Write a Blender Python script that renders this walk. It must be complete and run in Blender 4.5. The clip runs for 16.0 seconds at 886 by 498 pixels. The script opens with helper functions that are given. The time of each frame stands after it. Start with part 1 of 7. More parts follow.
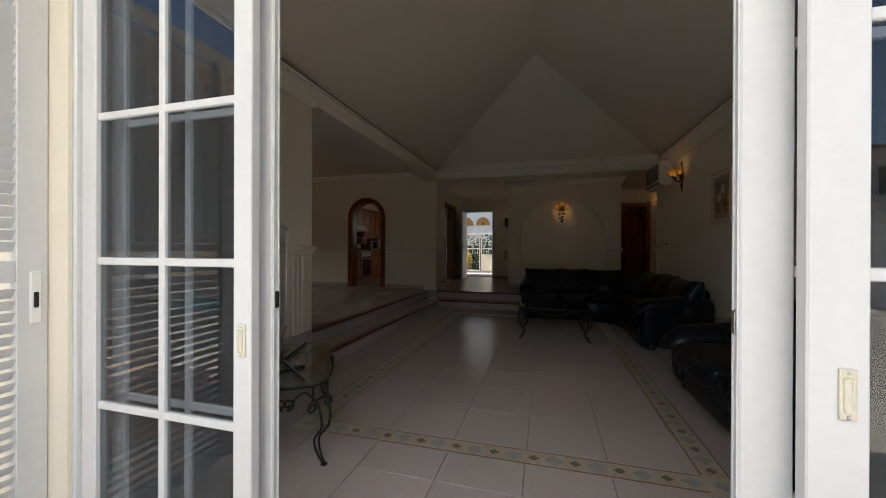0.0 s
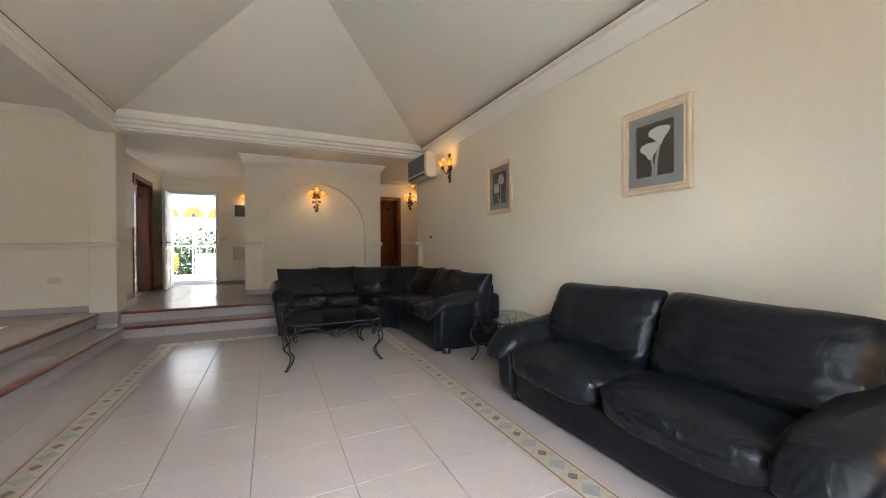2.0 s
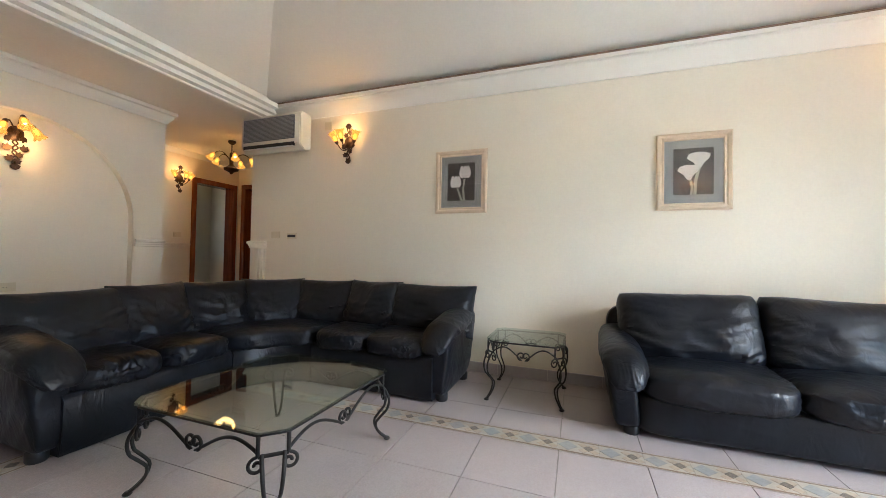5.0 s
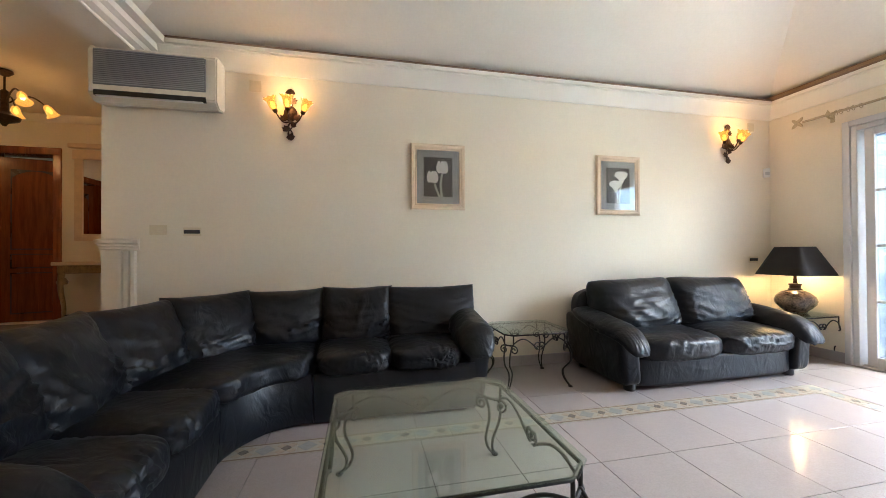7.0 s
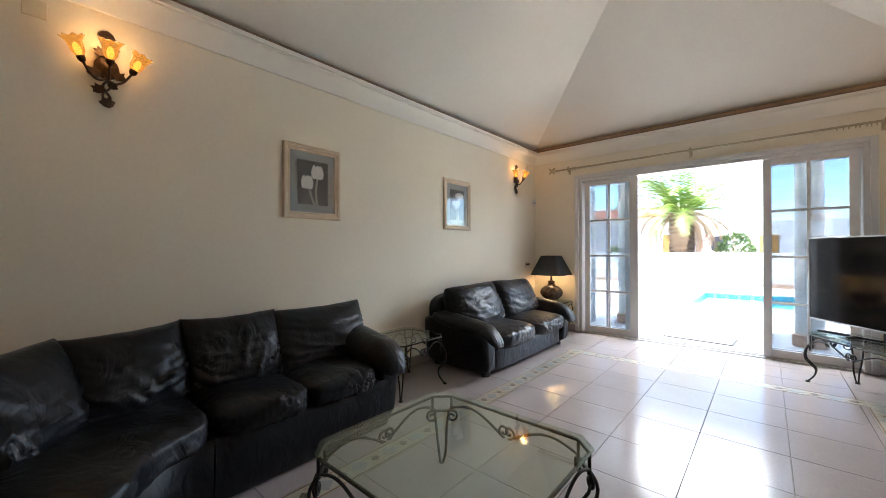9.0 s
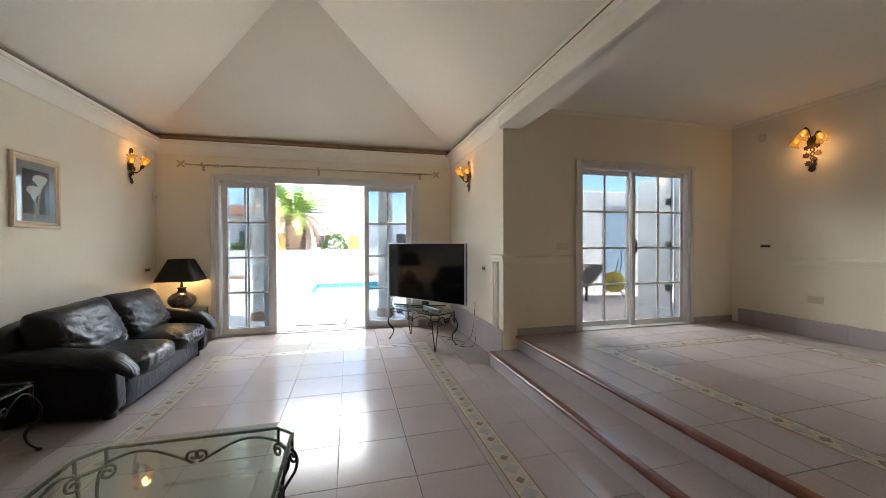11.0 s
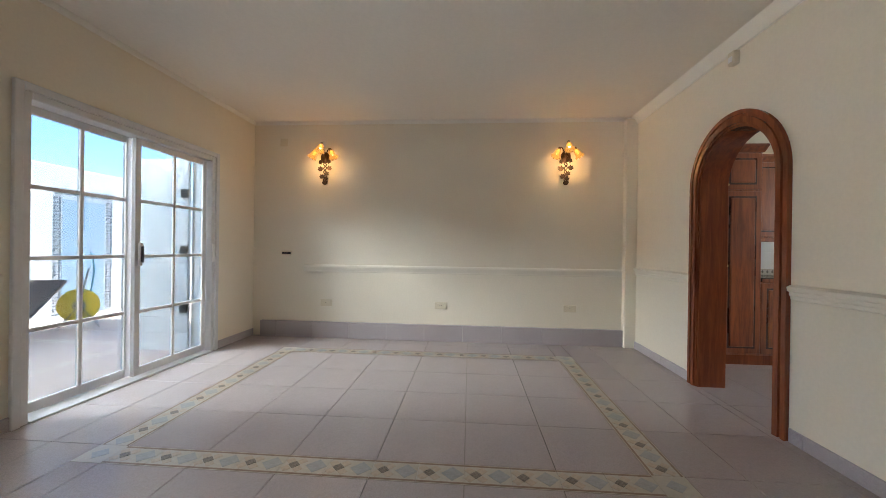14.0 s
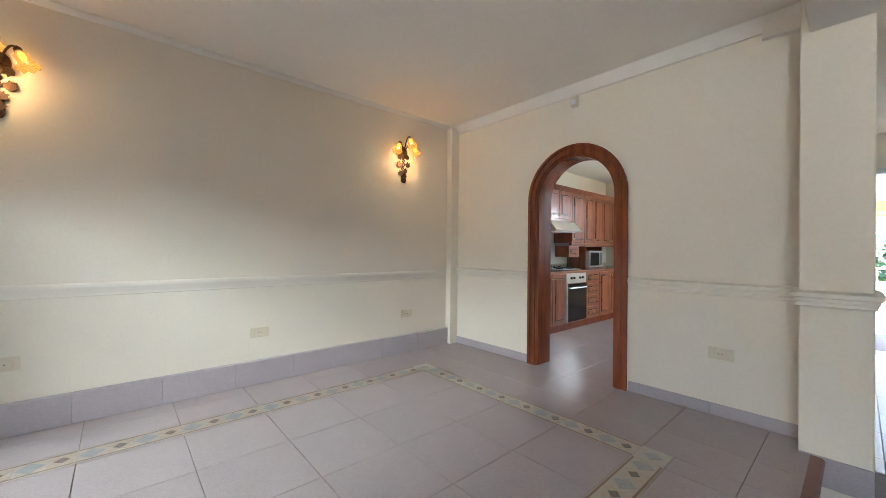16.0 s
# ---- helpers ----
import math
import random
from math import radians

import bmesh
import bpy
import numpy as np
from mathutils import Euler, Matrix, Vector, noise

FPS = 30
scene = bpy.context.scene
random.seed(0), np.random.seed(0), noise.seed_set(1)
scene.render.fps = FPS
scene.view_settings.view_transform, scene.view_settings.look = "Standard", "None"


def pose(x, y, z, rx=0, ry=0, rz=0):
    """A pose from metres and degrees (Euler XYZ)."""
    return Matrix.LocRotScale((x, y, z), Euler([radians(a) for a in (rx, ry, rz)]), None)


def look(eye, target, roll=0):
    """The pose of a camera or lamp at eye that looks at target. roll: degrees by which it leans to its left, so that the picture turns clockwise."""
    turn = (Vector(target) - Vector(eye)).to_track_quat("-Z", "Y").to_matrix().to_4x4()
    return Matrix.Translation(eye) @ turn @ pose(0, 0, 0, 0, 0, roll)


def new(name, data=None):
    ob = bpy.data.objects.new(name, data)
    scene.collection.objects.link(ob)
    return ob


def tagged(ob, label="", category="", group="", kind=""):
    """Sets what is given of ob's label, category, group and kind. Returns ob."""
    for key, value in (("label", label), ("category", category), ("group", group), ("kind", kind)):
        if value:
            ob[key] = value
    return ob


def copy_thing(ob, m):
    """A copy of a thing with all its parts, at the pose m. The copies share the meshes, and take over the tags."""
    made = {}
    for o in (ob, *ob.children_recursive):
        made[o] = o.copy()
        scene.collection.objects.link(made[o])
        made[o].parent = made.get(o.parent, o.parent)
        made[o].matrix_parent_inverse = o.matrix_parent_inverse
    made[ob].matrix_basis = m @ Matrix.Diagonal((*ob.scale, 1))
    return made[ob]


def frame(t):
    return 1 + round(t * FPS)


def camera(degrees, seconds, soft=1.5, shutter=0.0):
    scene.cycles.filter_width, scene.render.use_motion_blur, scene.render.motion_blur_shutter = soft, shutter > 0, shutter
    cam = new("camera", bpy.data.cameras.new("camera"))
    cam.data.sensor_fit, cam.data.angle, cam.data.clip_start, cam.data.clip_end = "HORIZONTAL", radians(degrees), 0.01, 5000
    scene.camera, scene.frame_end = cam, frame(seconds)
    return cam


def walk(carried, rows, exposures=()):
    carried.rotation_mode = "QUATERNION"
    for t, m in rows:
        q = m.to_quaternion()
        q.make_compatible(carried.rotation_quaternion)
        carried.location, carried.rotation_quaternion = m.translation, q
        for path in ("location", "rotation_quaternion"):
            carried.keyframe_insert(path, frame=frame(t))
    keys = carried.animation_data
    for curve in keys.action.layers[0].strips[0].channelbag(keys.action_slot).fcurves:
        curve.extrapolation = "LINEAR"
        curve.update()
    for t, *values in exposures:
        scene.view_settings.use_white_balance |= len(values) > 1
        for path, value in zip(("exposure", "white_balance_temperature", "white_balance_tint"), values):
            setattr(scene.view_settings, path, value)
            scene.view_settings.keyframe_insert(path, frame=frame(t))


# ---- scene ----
cam = camera(100.7, 16.0, soft=0.7)
PATH = [
    (0, (0.601, -0.196, 1.291), (0.056, 1.728, 1.287), 0.2),
    (0.5, (0.474, 0.161, 1.293), (0.32, 2.155, 1.279), 0.3),
    (1, (0.334, 0.553, 1.214), (0.541, 2.542, 1.205), 0.2),
    (1.5, (0.204, 0.922, 1.19), (0.747, 2.847, 1.182), 0.0),
    (2, (0.098, 1.315, 1.205), (0.948, 3.126, 1.195), -0.3),
    (2.5, (-0.095, 1.733, 1.201), (1.049, 3.375, 1.201), 0.1),
    (3, (-0.259, 2.151, 1.186), (1.096, 3.622, 1.192), -0.0),
    (3.5, (-0.512, 2.63, 1.196), (1.026, 3.909, 1.206), 0.8),
    (3.7, (-0.595, 2.802, 1.193), (0.997, 4.013, 1.21), 1.1),
    (6, (-1.009, 5.078, 1.17), (0.985, 5.234, 1.202), 0.2),
    (6.5, (-0.978, 5.539, 1.172), (1.017, 5.4, 1.203), -0.1),
    (7, (-0.891, 5.949, 1.196), (1.062, 5.519, 1.213), -0.3),
    (7.5, (-0.763, 6.355, 1.266), (1.102, 5.632, 1.254), -0.2),
    (8, (-0.589, 6.669, 1.309), (1.159, 5.697, 1.295), 0.0),
    (8.2, (-0.582, 6.706, 1.314), (1.123, 5.661, 1.305), -0.0),
    (10.3, (0.022, 7.322, 1.423), (0.114, 5.324, 1.407), -0.3),
    (10.5, (-0.019, 7.346, 1.437), (-0.112, 5.348, 1.415), -0.2),
    (11, (-0.081, 7.352, 1.443), (-0.576, 5.415, 1.416), -0.2),
    (11.5, (-0.156, 7.326, 1.443), (-1.023, 5.524, 1.418), 0.1),
    (12, (-0.213, 7.282, 1.465), (-1.409, 5.679, 1.441), 0.2),
    (12.5, (-0.389, 7.072, 1.456), (-1.882, 5.741, 1.433), 0.3),
    (13, (-0.475, 6.784, 1.488), (-2.223, 5.812, 1.462), 0.6),
    (13.5, (-0.665, 6.521, 1.473), (-2.573, 5.923, 1.465), 0.7),
    (14, (-0.8, 6.081, 1.487), (-2.795, 5.937, 1.484), 0.8),
    (14.5, (-0.974, 5.682, 1.521), (-2.955, 5.953, 1.517), 0.9),
    (15, (-1.233, 5.3, 1.515), (-3.118, 5.968, 1.521), 0.7),
    (16, (-1.901, 4.791, 1.505), (-3.4, 6.114, 1.514), 0.6),
]
EXPOSURES = [(0.0, 0.75, 7200, 12), (0.5, 1.5, 7600, 12), (1.0, 2.85, 7800, 12), (1.5, 3.4, 7300, 11), (2.5, 3.85, 6400, 10), (3.5, 4.05, 6100, 10), (6.0, 4.4, 6400, 9), (7.0, 4.35, 6350, 9), (8.0, 3.9, 6350, 10),
             (10.5, 3.3, 6700, 10), (12.0, 3.25, 6850, 10), (13.0, 3.6, 6750, 8), (14.0, 3.9, 6200, 7), (15.0, 4.1, 6150, 7), (16.0, 4.2, 5850, 6)]
SUN_STRENGTH, SKY_STRENGTH = 5.0, 0.12
POOL_W, TERR_W, ENTRY_W, KITCH_W = 230.0, 30.0, 720.0, 5.0
SCONCE_W, SHADE_GLOW = 0.21, 0.06
walk(cam, [(t, look(e, a, r)) for t, e, a, r in PATH], exposures=EXPOSURES)

# ---- world, sun, large lights ----
SUN_EL, SUN_AZ = radians(79), radians(50)      # the sun stands behind the house, over the street side
world = bpy.data.worlds.new("sky")
scene.world = world
world.use_nodes = True
wn = world.node_tree.nodes
wn.clear()
sky = wn.new("ShaderNodeTexSky")
sky.sky_type, sky.sun_disc, sky.sun_elevation, sky.sun_rotation = "NISHITA", False, SUN_EL, SUN_AZ
sky.air_density, sky.dust_density, sky.ozone_density = 1.0, 0.0, 4.0
wb, wo = wn.new("ShaderNodeBackground"), wn.new("ShaderNodeOutputWorld")
wb.inputs[1].default_value = SKY_STRENGTH
world.node_tree.links.new(sky.outputs[0], wb.inputs[0])
world.node_tree.links.new(wb.outputs[0], wo.inputs[0])
sun_data = bpy.data.lights.new("sun", "SUN")
sun_data.energy, sun_data.angle, sun_data.color = SUN_STRENGTH, radians(0.5), (1.0, 0.95, 0.87)
sun = new("sun", sun_data)
sun.matrix_world = look((0, 0, 30), Vector((0, 0, 30)) - Vector((math.sin(SUN_AZ) * math.cos(SUN_EL), math.cos(SUN_AZ) * math.cos(SUN_EL), math.sin(SUN_EL))))


def daylight_fill(name, eye, target, w, h, watts, colour=(0.93, 0.96, 0.98)):
    d = bpy.data.lights.new(name, "AREA")
    d.shape, d.size, d.size_y, d.energy, d.color = "RECTANGLE", w, h, watts, colour
    new(name, d).matrix_world = look(eye, target)


# added area lamps outside the openings, out of view, standing in for daylight
daylight_fill("pool_door_sky_fill", (0.37, -3.6, 4.9), (0.4, 4.5, 0.9), 6.5, 2.8, POOL_W)
daylight_fill("terrace_door_sky_fill", (-3.78, 1.9, 3.75), (-3.75, 4.8, 1.0), 3.0, 2.6, TERR_W)
# warm fill standing in for light bounced off the sunlit porch
daylight_fill("entry_porch_bounce_fill", (-1.52, 12.7, 3.4), (-1.4, 10.2, 0.3), 1.0, 1.2, ENTRY_W, (1.0, 0.86, 0.62))
daylight_fill("kitchen_window_sky_fill", (-3.0, 12.75, 2.2), (-3.8, 9.0, 0.8), 0.9, 1.0, KITCH_W)


# ---- materials ----
def mat(name, base, rough=0.5, metal=0.0, var=0.06, scale=6.0, grain=90.0, bump=0.05, dark=None, stain=0.0, coat=0.0, emit=None, watts=0.0, island=0.0, spec=0.5):
    """A surface with variation at two scales (broad tone, fine grain), fine relief, and per-piece tone."""
    m = bpy.data.materials.new(name)
    m.use_nodes = True
    n, l = m.node_tree.nodes, m.node_tree.links
    p = n["Principled BSDF"]
    tc = n.new("ShaderNodeTexCoord")
    big, fine = n.new("ShaderNodeTexNoise"), n.new("ShaderNodeTexNoise")
    big.inputs["Scale"].default_value, big.inputs["Detail"].default_value = scale, 4
    fine.inputs["Scale"].default_value, fine.inputs["Detail"].default_value = grain, 3
    for q in (big, fine):
        l.new(tc.outputs["Object"], q.inputs["Vector"])
    add = n.new("ShaderNodeMath")
    add.operation = "ADD"
    l.new(big.outputs["Fac"], add.inputs[0])
    l.new(fine.outputs["Fac"], add.inputs[1])
    rng = n.new("ShaderNodeMapRange")
    rng.inputs["From Min"].default_value, rng.inputs["From Max"].default_value = 0.6, 1.4
    l.new(add.outputs[0], rng.inputs["Value"])
    mix = n.new("ShaderNodeMix")
    mix.data_type = "RGBA"
    lo = dark if dark else tuple(c * (1 - 2 * var) for c in base)
    hi = tuple(min(1, c * (1 + var)) for c in base)
    mix.inputs[6].default_value, mix.inputs[7].default_value = (*lo, 1), (*hi, 1)
    l.new(rng.outputs[0], mix.inputs[0])
    out = mix.outputs[2]
    if island:
        oi, hsv = n.new("ShaderNodeObjectInfo"), n.new("ShaderNodeHueSaturation")
        r2 = n.new("ShaderNodeMapRange")
        r2.inputs["To Min"].default_value, r2.inputs["To Max"].default_value = 1 - island, 1 + island
        l.new(oi.outputs["Random"], r2.inputs["Value"])
        l.new(r2.outputs[0], hsv.inputs["Value"])
        l.new(out, hsv.inputs["Color"])
        out = hsv.outputs[0]
    l.new(out, p.inputs["Base Color"])
    rr = n.new("ShaderNodeMapRange")
    rr.inputs["To Min"].default_value, rr.inputs["To Max"].default_value = max(0.02, rough * 0.82), min(1, rough * 1.18)
    l.new(big.outputs["Fac"], rr.inputs["Value"])
    l.new(rr.outputs[0], p.inputs["Roughness"])
    p.inputs["Metallic"].default_value = metal
    p.inputs["Specular IOR Level"].default_value = spec
    if coat:
        p.inputs["Coat Weight"].default_value, p.inputs["Coat Roughness"].default_value = coat, 0.12
    if bump:
        b = n.new("ShaderNodeBump")
        b.inputs["Strength"].default_value, b.inputs["Distance"].default_value = bump, 0.01
        l.new(add.outputs[0], b.inputs["Height"])
        l.new(b.outputs[0], p.inputs["Normal"])
    if emit:
        p.inputs["Emission Color"].default_value, p.inputs["Emission Strength"].default_value = (*emit, 1), watts
    return m


def wood(name, base, dark, rough=0.28, axis="Z", scale=1.0):
    m = mat(name, base, rough, coat=0.25)
    n, l = m.node_tree.nodes, m.node_tree.links
    p = n["Principled BSDF"]
    tc, mp, w, ns = n.new("ShaderNodeTexCoord"), n.new("ShaderNodeMapping"), n.new("ShaderNodeTexNoise"), n.new("ShaderNodeTexNoise")
    s = {"Z": (1, 1, 0.08), "X": (0.08, 1, 1), "Y": (1, 0.08, 1)}[axis]
    mp.inputs["Scale"].default_value = tuple(v * scale for v in s)
    l.new(tc.outputs["Object"], mp.inputs["Vector"])
    w.inputs["Scale"].default_value, w.inputs["Detail"].default_value, w.inputs["Distortion"].default_value = 24, 6, 0.6
    ns.inputs["Scale"].default_value = 160
    l.new(mp.outputs[0], w.inputs["Vector"])
    l.new(mp.outputs[0], ns.inputs["Vector"])
    ad = n.new("ShaderNodeMath")
    ad.operation = "MULTIPLY_ADD"
    ad.inputs[1].default_value = 0.35
    l.new(ns.outputs["Fac"], ad.inputs[0])
    l.new(w.outputs["Fac"], ad.inputs[2])
    cr = n.new("ShaderNodeValToRGB")
    cr.color_ramp.elements[0].position, cr.color_ramp.elements[1].position = 0.5, 0.85
    cr.color_ramp.elements[0].color, cr.color_ramp.elements[1].color = (*dark, 1), (*base, 1)
    l.new(ad.outputs[0], cr.inputs[0])
    l.new(cr.outputs[0], p.inputs["Base Color"])
    return m


def glass(name, tint, gloss=0.04):
    m = bpy.data.materials.new(name)
    m.use_nodes = True
    n, l = m.node_tree.nodes, m.node_tree.links
    n.remove(n["Principled BSDF"])
    tr, gl, mx, fr = n.new("ShaderNodeBsdfTransparent"), n.new("ShaderNodeBsdfGlossy"), n.new("ShaderNodeMixShader"), n.new("ShaderNodeLayerWeight")
    tr.inputs[0].default_value, gl.inputs["Roughness"].default_value, fr.inputs[0].default_value = (*tint, 1), 0.01, 0.5
    pw, ma = n.new("ShaderNodeMath"), n.new("ShaderNodeMath")
    pw.operation, ma.operation = "POWER", "MULTIPLY_ADD"
    pw.inputs[1].default_value, ma.inputs[1].default_value, ma.inputs[2].default_value = 4.0, 0.9, gloss
    l.new(fr.outputs["Facing"], pw.inputs[0])
    l.new(pw.outputs[0], ma.inputs[0])
    l.new(ma.outputs[0], mx.inputs[0])
    l.new(tr.outputs[0], mx.inputs[1])
    l.new(gl.outputs[0], mx.inputs[2])
    l.new(mx.outputs[0], n["Material Output"].inputs[0])
    return m


def terrazzo(name, base, rough):
    """Polished speckled floor tile."""
    m = mat(name, base, rough, var=0.05, scale=2.5, grain=260, bump=0.004, island=0.014, spec=0.15)
    n, l = m.node_tree.nodes, m.node_tree.links
    p = n["Principled BSDF"]
    src = p.inputs["Base Color"].links[0].from_socket
    tc, v, mr, mx = n.new("ShaderNodeTexCoord"), n.new("ShaderNodeTexVoronoi"), n.new("ShaderNodeMapRange"), n.new("ShaderNodeMix")
    v.inputs["Scale"].default_value = 210
    l.new(tc.outputs["Object"], v.inputs["Vector"])
    sep = n.new("ShaderNodeSeparateColor")
    l.new(v.outputs["Color"], sep.inputs[0])
    mr.inputs["From Min"].default_value, mr.inputs["From Max"].default_value, mr.inputs["To Min"].default_value, mr.inputs["To Max"].default_value = 0.0, 1.0, 0.91, 1.08
    l.new(sep.outputs[0], mr.inputs["Value"])
    mx.data_type, mx.blend_type = "RGBA", "MULTIPLY"
    mx.inputs[0].default_value = 1.0
    l.new(src, mx.inputs[6])
    l.new(mr.outputs[0], mx.inputs[7])
    l.new(mx.outputs[2], p.inputs["Base Color"])
    return m


WALL = mat("cream_wall_paint", (0.80, 0.735, 0.60), 0.75, var=0.025, scale=1.3, grain=55, bump=0.05)
CEIL = mat("ceiling_paint", (0.82, 0.775, 0.685), 0.85, var=0.025, scale=1.1, grain=45, bump=0.05)
TRIM = mat("white_trim_paint", (0.82, 0.79, 0.71), 0.6, var=0.02, scale=3, bump=0.03)
DADO = mat("dado_paint", (0.80, 0.745, 0.625), 0.65, var=0.02, scale=3, bump=0.03)
FRAME = mat("white_aluminium", (0.66, 0.66, 0.66), 0.32, var=0.03, scale=4, grain=30, bump=0.015)
TILE = terrazzo("pink_grey_terrazzo", (0.39, 0.34, 0.33), 0.18)
TILE_BASE = mat("tile_grout", (0.26, 0.22, 0.20), 0.9, var=0.1)
SKIRT = terrazzo("skirting_terrazzo", (0.44, 0.39, 0.39), 0.3)
NOSE = mat("red_brown_nosing", (0.16, 0.045, 0.025), 0.3, var=0.25, scale=20, grain=120, island=0.15, coat=0.3)
B_CREAM = mat("border_cream", (0.40, 0.355, 0.29), 0.3, var=0.08, scale=30, grain=200, bump=0.02, island=0.05)
B_BLUE = mat("border_blue_grey", (0.285, 0.29, 0.285), 0.3, var=0.1, scale=40, bump=0.02)
B_OCHRE = mat("border_ochre", (0.41, 0.325, 0.24), 0.3, var=0.12, scale=40, bump=0.02)
B_DARK = mat("border_dark_motif", (0.17, 0.135, 0.105), 0.35, var=0.5, scale=120, grain=240, bump=0.02)
B_LINE = mat("border_brown_line", (0.22, 0.14, 0.09), 0.4, var=0.15)
MAHOG = wood("mahogany", (0.26, 0.066, 0.022), (0.15, 0.036, 0.013), 0.25)
CABW = wood("cabinet_wood", (0.33, 0.095, 0.030), (0.16, 0.040, 0.015), 0.3)
LEATHER = mat("black_leather", (0.0075, 0.0095, 0.0138), 0.35, var=0.3, scale=7, grain=260, bump=0.05, spec=0.27)
_n, _l = LEATHER.node_tree.nodes, LEATHER.node_tree.links
_tc, _mp, _cr, _bp = _n.new("ShaderNodeTexCoord"), _n.new("ShaderNodeMapping"), _n.new("ShaderNodeTexNoise"), _n.new("ShaderNodeBump")
_mp.inputs["Scale"].default_value = (1.0, 1.0, 0.55)
_cr.inputs["Scale"].default_value, _cr.inputs["Detail"].default_value, _cr.inputs["Distortion"].default_value = 8.0, 3.0, 1.6
_bp.inputs["Strength"].default_value, _bp.inputs["Distance"].default_value = 0.38, 0.02
_l.new(_tc.outputs["Object"], _mp.inputs["Vector"])
_l.new(_mp.outputs[0], _cr.inputs["Vector"])
_l.new(_cr.outputs["Fac"], _bp.inputs["Height"])
_p = _n["Principled BSDF"]
_l.new(_p.inputs["Normal"].links[0].from_socket, _bp.inputs["Normal"])
_l.new(_bp.outputs[0], _p.inputs["Normal"])
IRON = mat("wrought_iron", (0.022, 0.020, 0.019), 0.5, metal=0.55, var=0.3, scale=40, grain=160, bump=0.08)
BRONZE = mat("aged_bronze", (0.07, 0.04, 0.024), 0.45, metal=0.7, var=0.4, scale=30, grain=120, bump=0.1)
SHADE_ON = mat("lit_frosted_glass", (0.14, 0.055, 0.012), 0.35, emit=(1.0, 0.47, 0.09), watts=SHADE_GLOW, bump=0.02)
_n, _l = SHADE_ON.node_tree.nodes, SHADE_ON.node_tree.links
_tr, _mx = _n.new("ShaderNodeBsdfTransparent"), _n.new("ShaderNodeMixShader")
_tr.inputs[0].default_value, _mx.inputs[0].default_value = (1.0, 0.72, 0.36, 1), 0.45
_l.new(_n["Principled BSDF"].outputs[0], _mx.inputs[1])
_l.new(_tr.outputs[0], _mx.inputs[2])
_l.new(_mx.outputs[0], _n["Material Output"].inputs[0])
BULB = mat("small_lit_bulb", (0.9, 0.75, 0.5), 0.4, emit=(1.0, 0.66, 0.28), watts=0.6, bump=0)
TABLE_GLASS = glass("table_glass", (0.86, 0.93, 0.88), 0.05)
PANE = glass("tinted_pane", (0.40, 0.44, 0.475), 0.06)
POOL_PANE = glass("pool_door_pane", (0.64, 0.67, 0.70), 0.06)
PANE_CLEAR = glass("picture_glass", (0.97, 0.97, 0.97))
DARKP = mat("black_plastic", (0.012, 0.012, 0.013), 0.35, var=0.1)
SCREEN = mat("tv_screen", (0.006, 0.006, 0.007), 0.09, var=0.05, bump=0.0)
SILVER = mat("silver_plastic", (0.55, 0.56, 0.57), 0.3, metal=0.6, var=0.04)
WPLAST = mat("ivory_plastic", (0.70, 0.64, 0.50), 0.4, var=0.04)
WHITE = mat("white_plastic", (0.78, 0.78, 0.76), 0.4, var=0.03)
GREYG = mat("grey_grille", (0.16, 0.17, 0.18), 0.5, var=0.1, grain=200)
STEEL = mat("brushed_steel", (0.55, 0.55, 0.54), 0.3, metal=0.9, var=0.06)
PICFRAME = mat("limed_wood_frame", (0.72, 0.57, 0.40), 0.6, var=0.08, scale=14, grain=120, bump=0.1)
RENDERW = mat("white_render", (0.80, 0.80, 0.78), 0.9, var=0.05, scale=1.5, grain=40, bump=0.2)


# ---- mesh helpers ----
def part(name, bm, material, parent=None, label="", smooth=None):
    me = bpy.data.meshes.new(name)
    bmesh.ops.recalc_face_normals(bm, faces=bm.faces)
    bm.to_mesh(me)
    bm.free()
    for m in (material if isinstance(material, (list, tuple)) else [material]):
        me.materials.append(m)
    if smooth:
        me.shade_smooth()
        me.set_sharp_from_angle(angle=radians(smooth))
    ob = new(name, me)
    ob.parent = parent
    if label:
        ob["label"] = label
    return ob


def thing(name, m, label, category, group="", kind=""):
    ob = new(name)
    ob.matrix_basis = m
    return tagged(ob, label, category, group, kind)


def box(bm, x0, x1, y0, y1, z0, z1, bevel=0.0, seg=1, mi=0):
    f0 = set(bm.faces)
    vs = bmesh.ops.create_cube(bm, size=1)["verts"]
    for v in vs:
        v.co = Vector(((x0 + x1) / 2 + v.co.x * (x1 - x0), (y0 + y1) / 2 + v.co.y * (y1 - y0), (z0 + z1) / 2 + v.co.z * (z1 - z0)))
    if bevel:
        es = list({e for v in vs for e in v.link_edges})
        bmesh.ops.bevel(bm, geom=es, offset=bevel, segments=seg, affect="EDGES", profile=0.6)
    if mi:
        for f in bm.faces:
            if f not in f0:
                f.material_index = mi
    return bm


def B(*a, **k):
    return box(bmesh.new(), *a, **k)


def lathe(bm, prof, seg=20, at=(0, 0, 0)):
    rings = []
    for r, z in prof:
        rings.append([bm.verts.new((at[0] + r * math.cos(2 * math.pi * i / seg), at[1] + r * math.sin(2 * math.pi * i / seg), at[2] + z)) for i in range(seg)])
    for a, b in zip(rings, rings[1:]):
        for i in range(seg):
            bm.faces.new((a[i], a[(i + 1) % seg], b[(i + 1) % seg], b[i]))
    for r, rev in ((rings[0], True), (rings[-1], False)):
        bm.faces.new(r[::-1] if rev else r)
    return bm


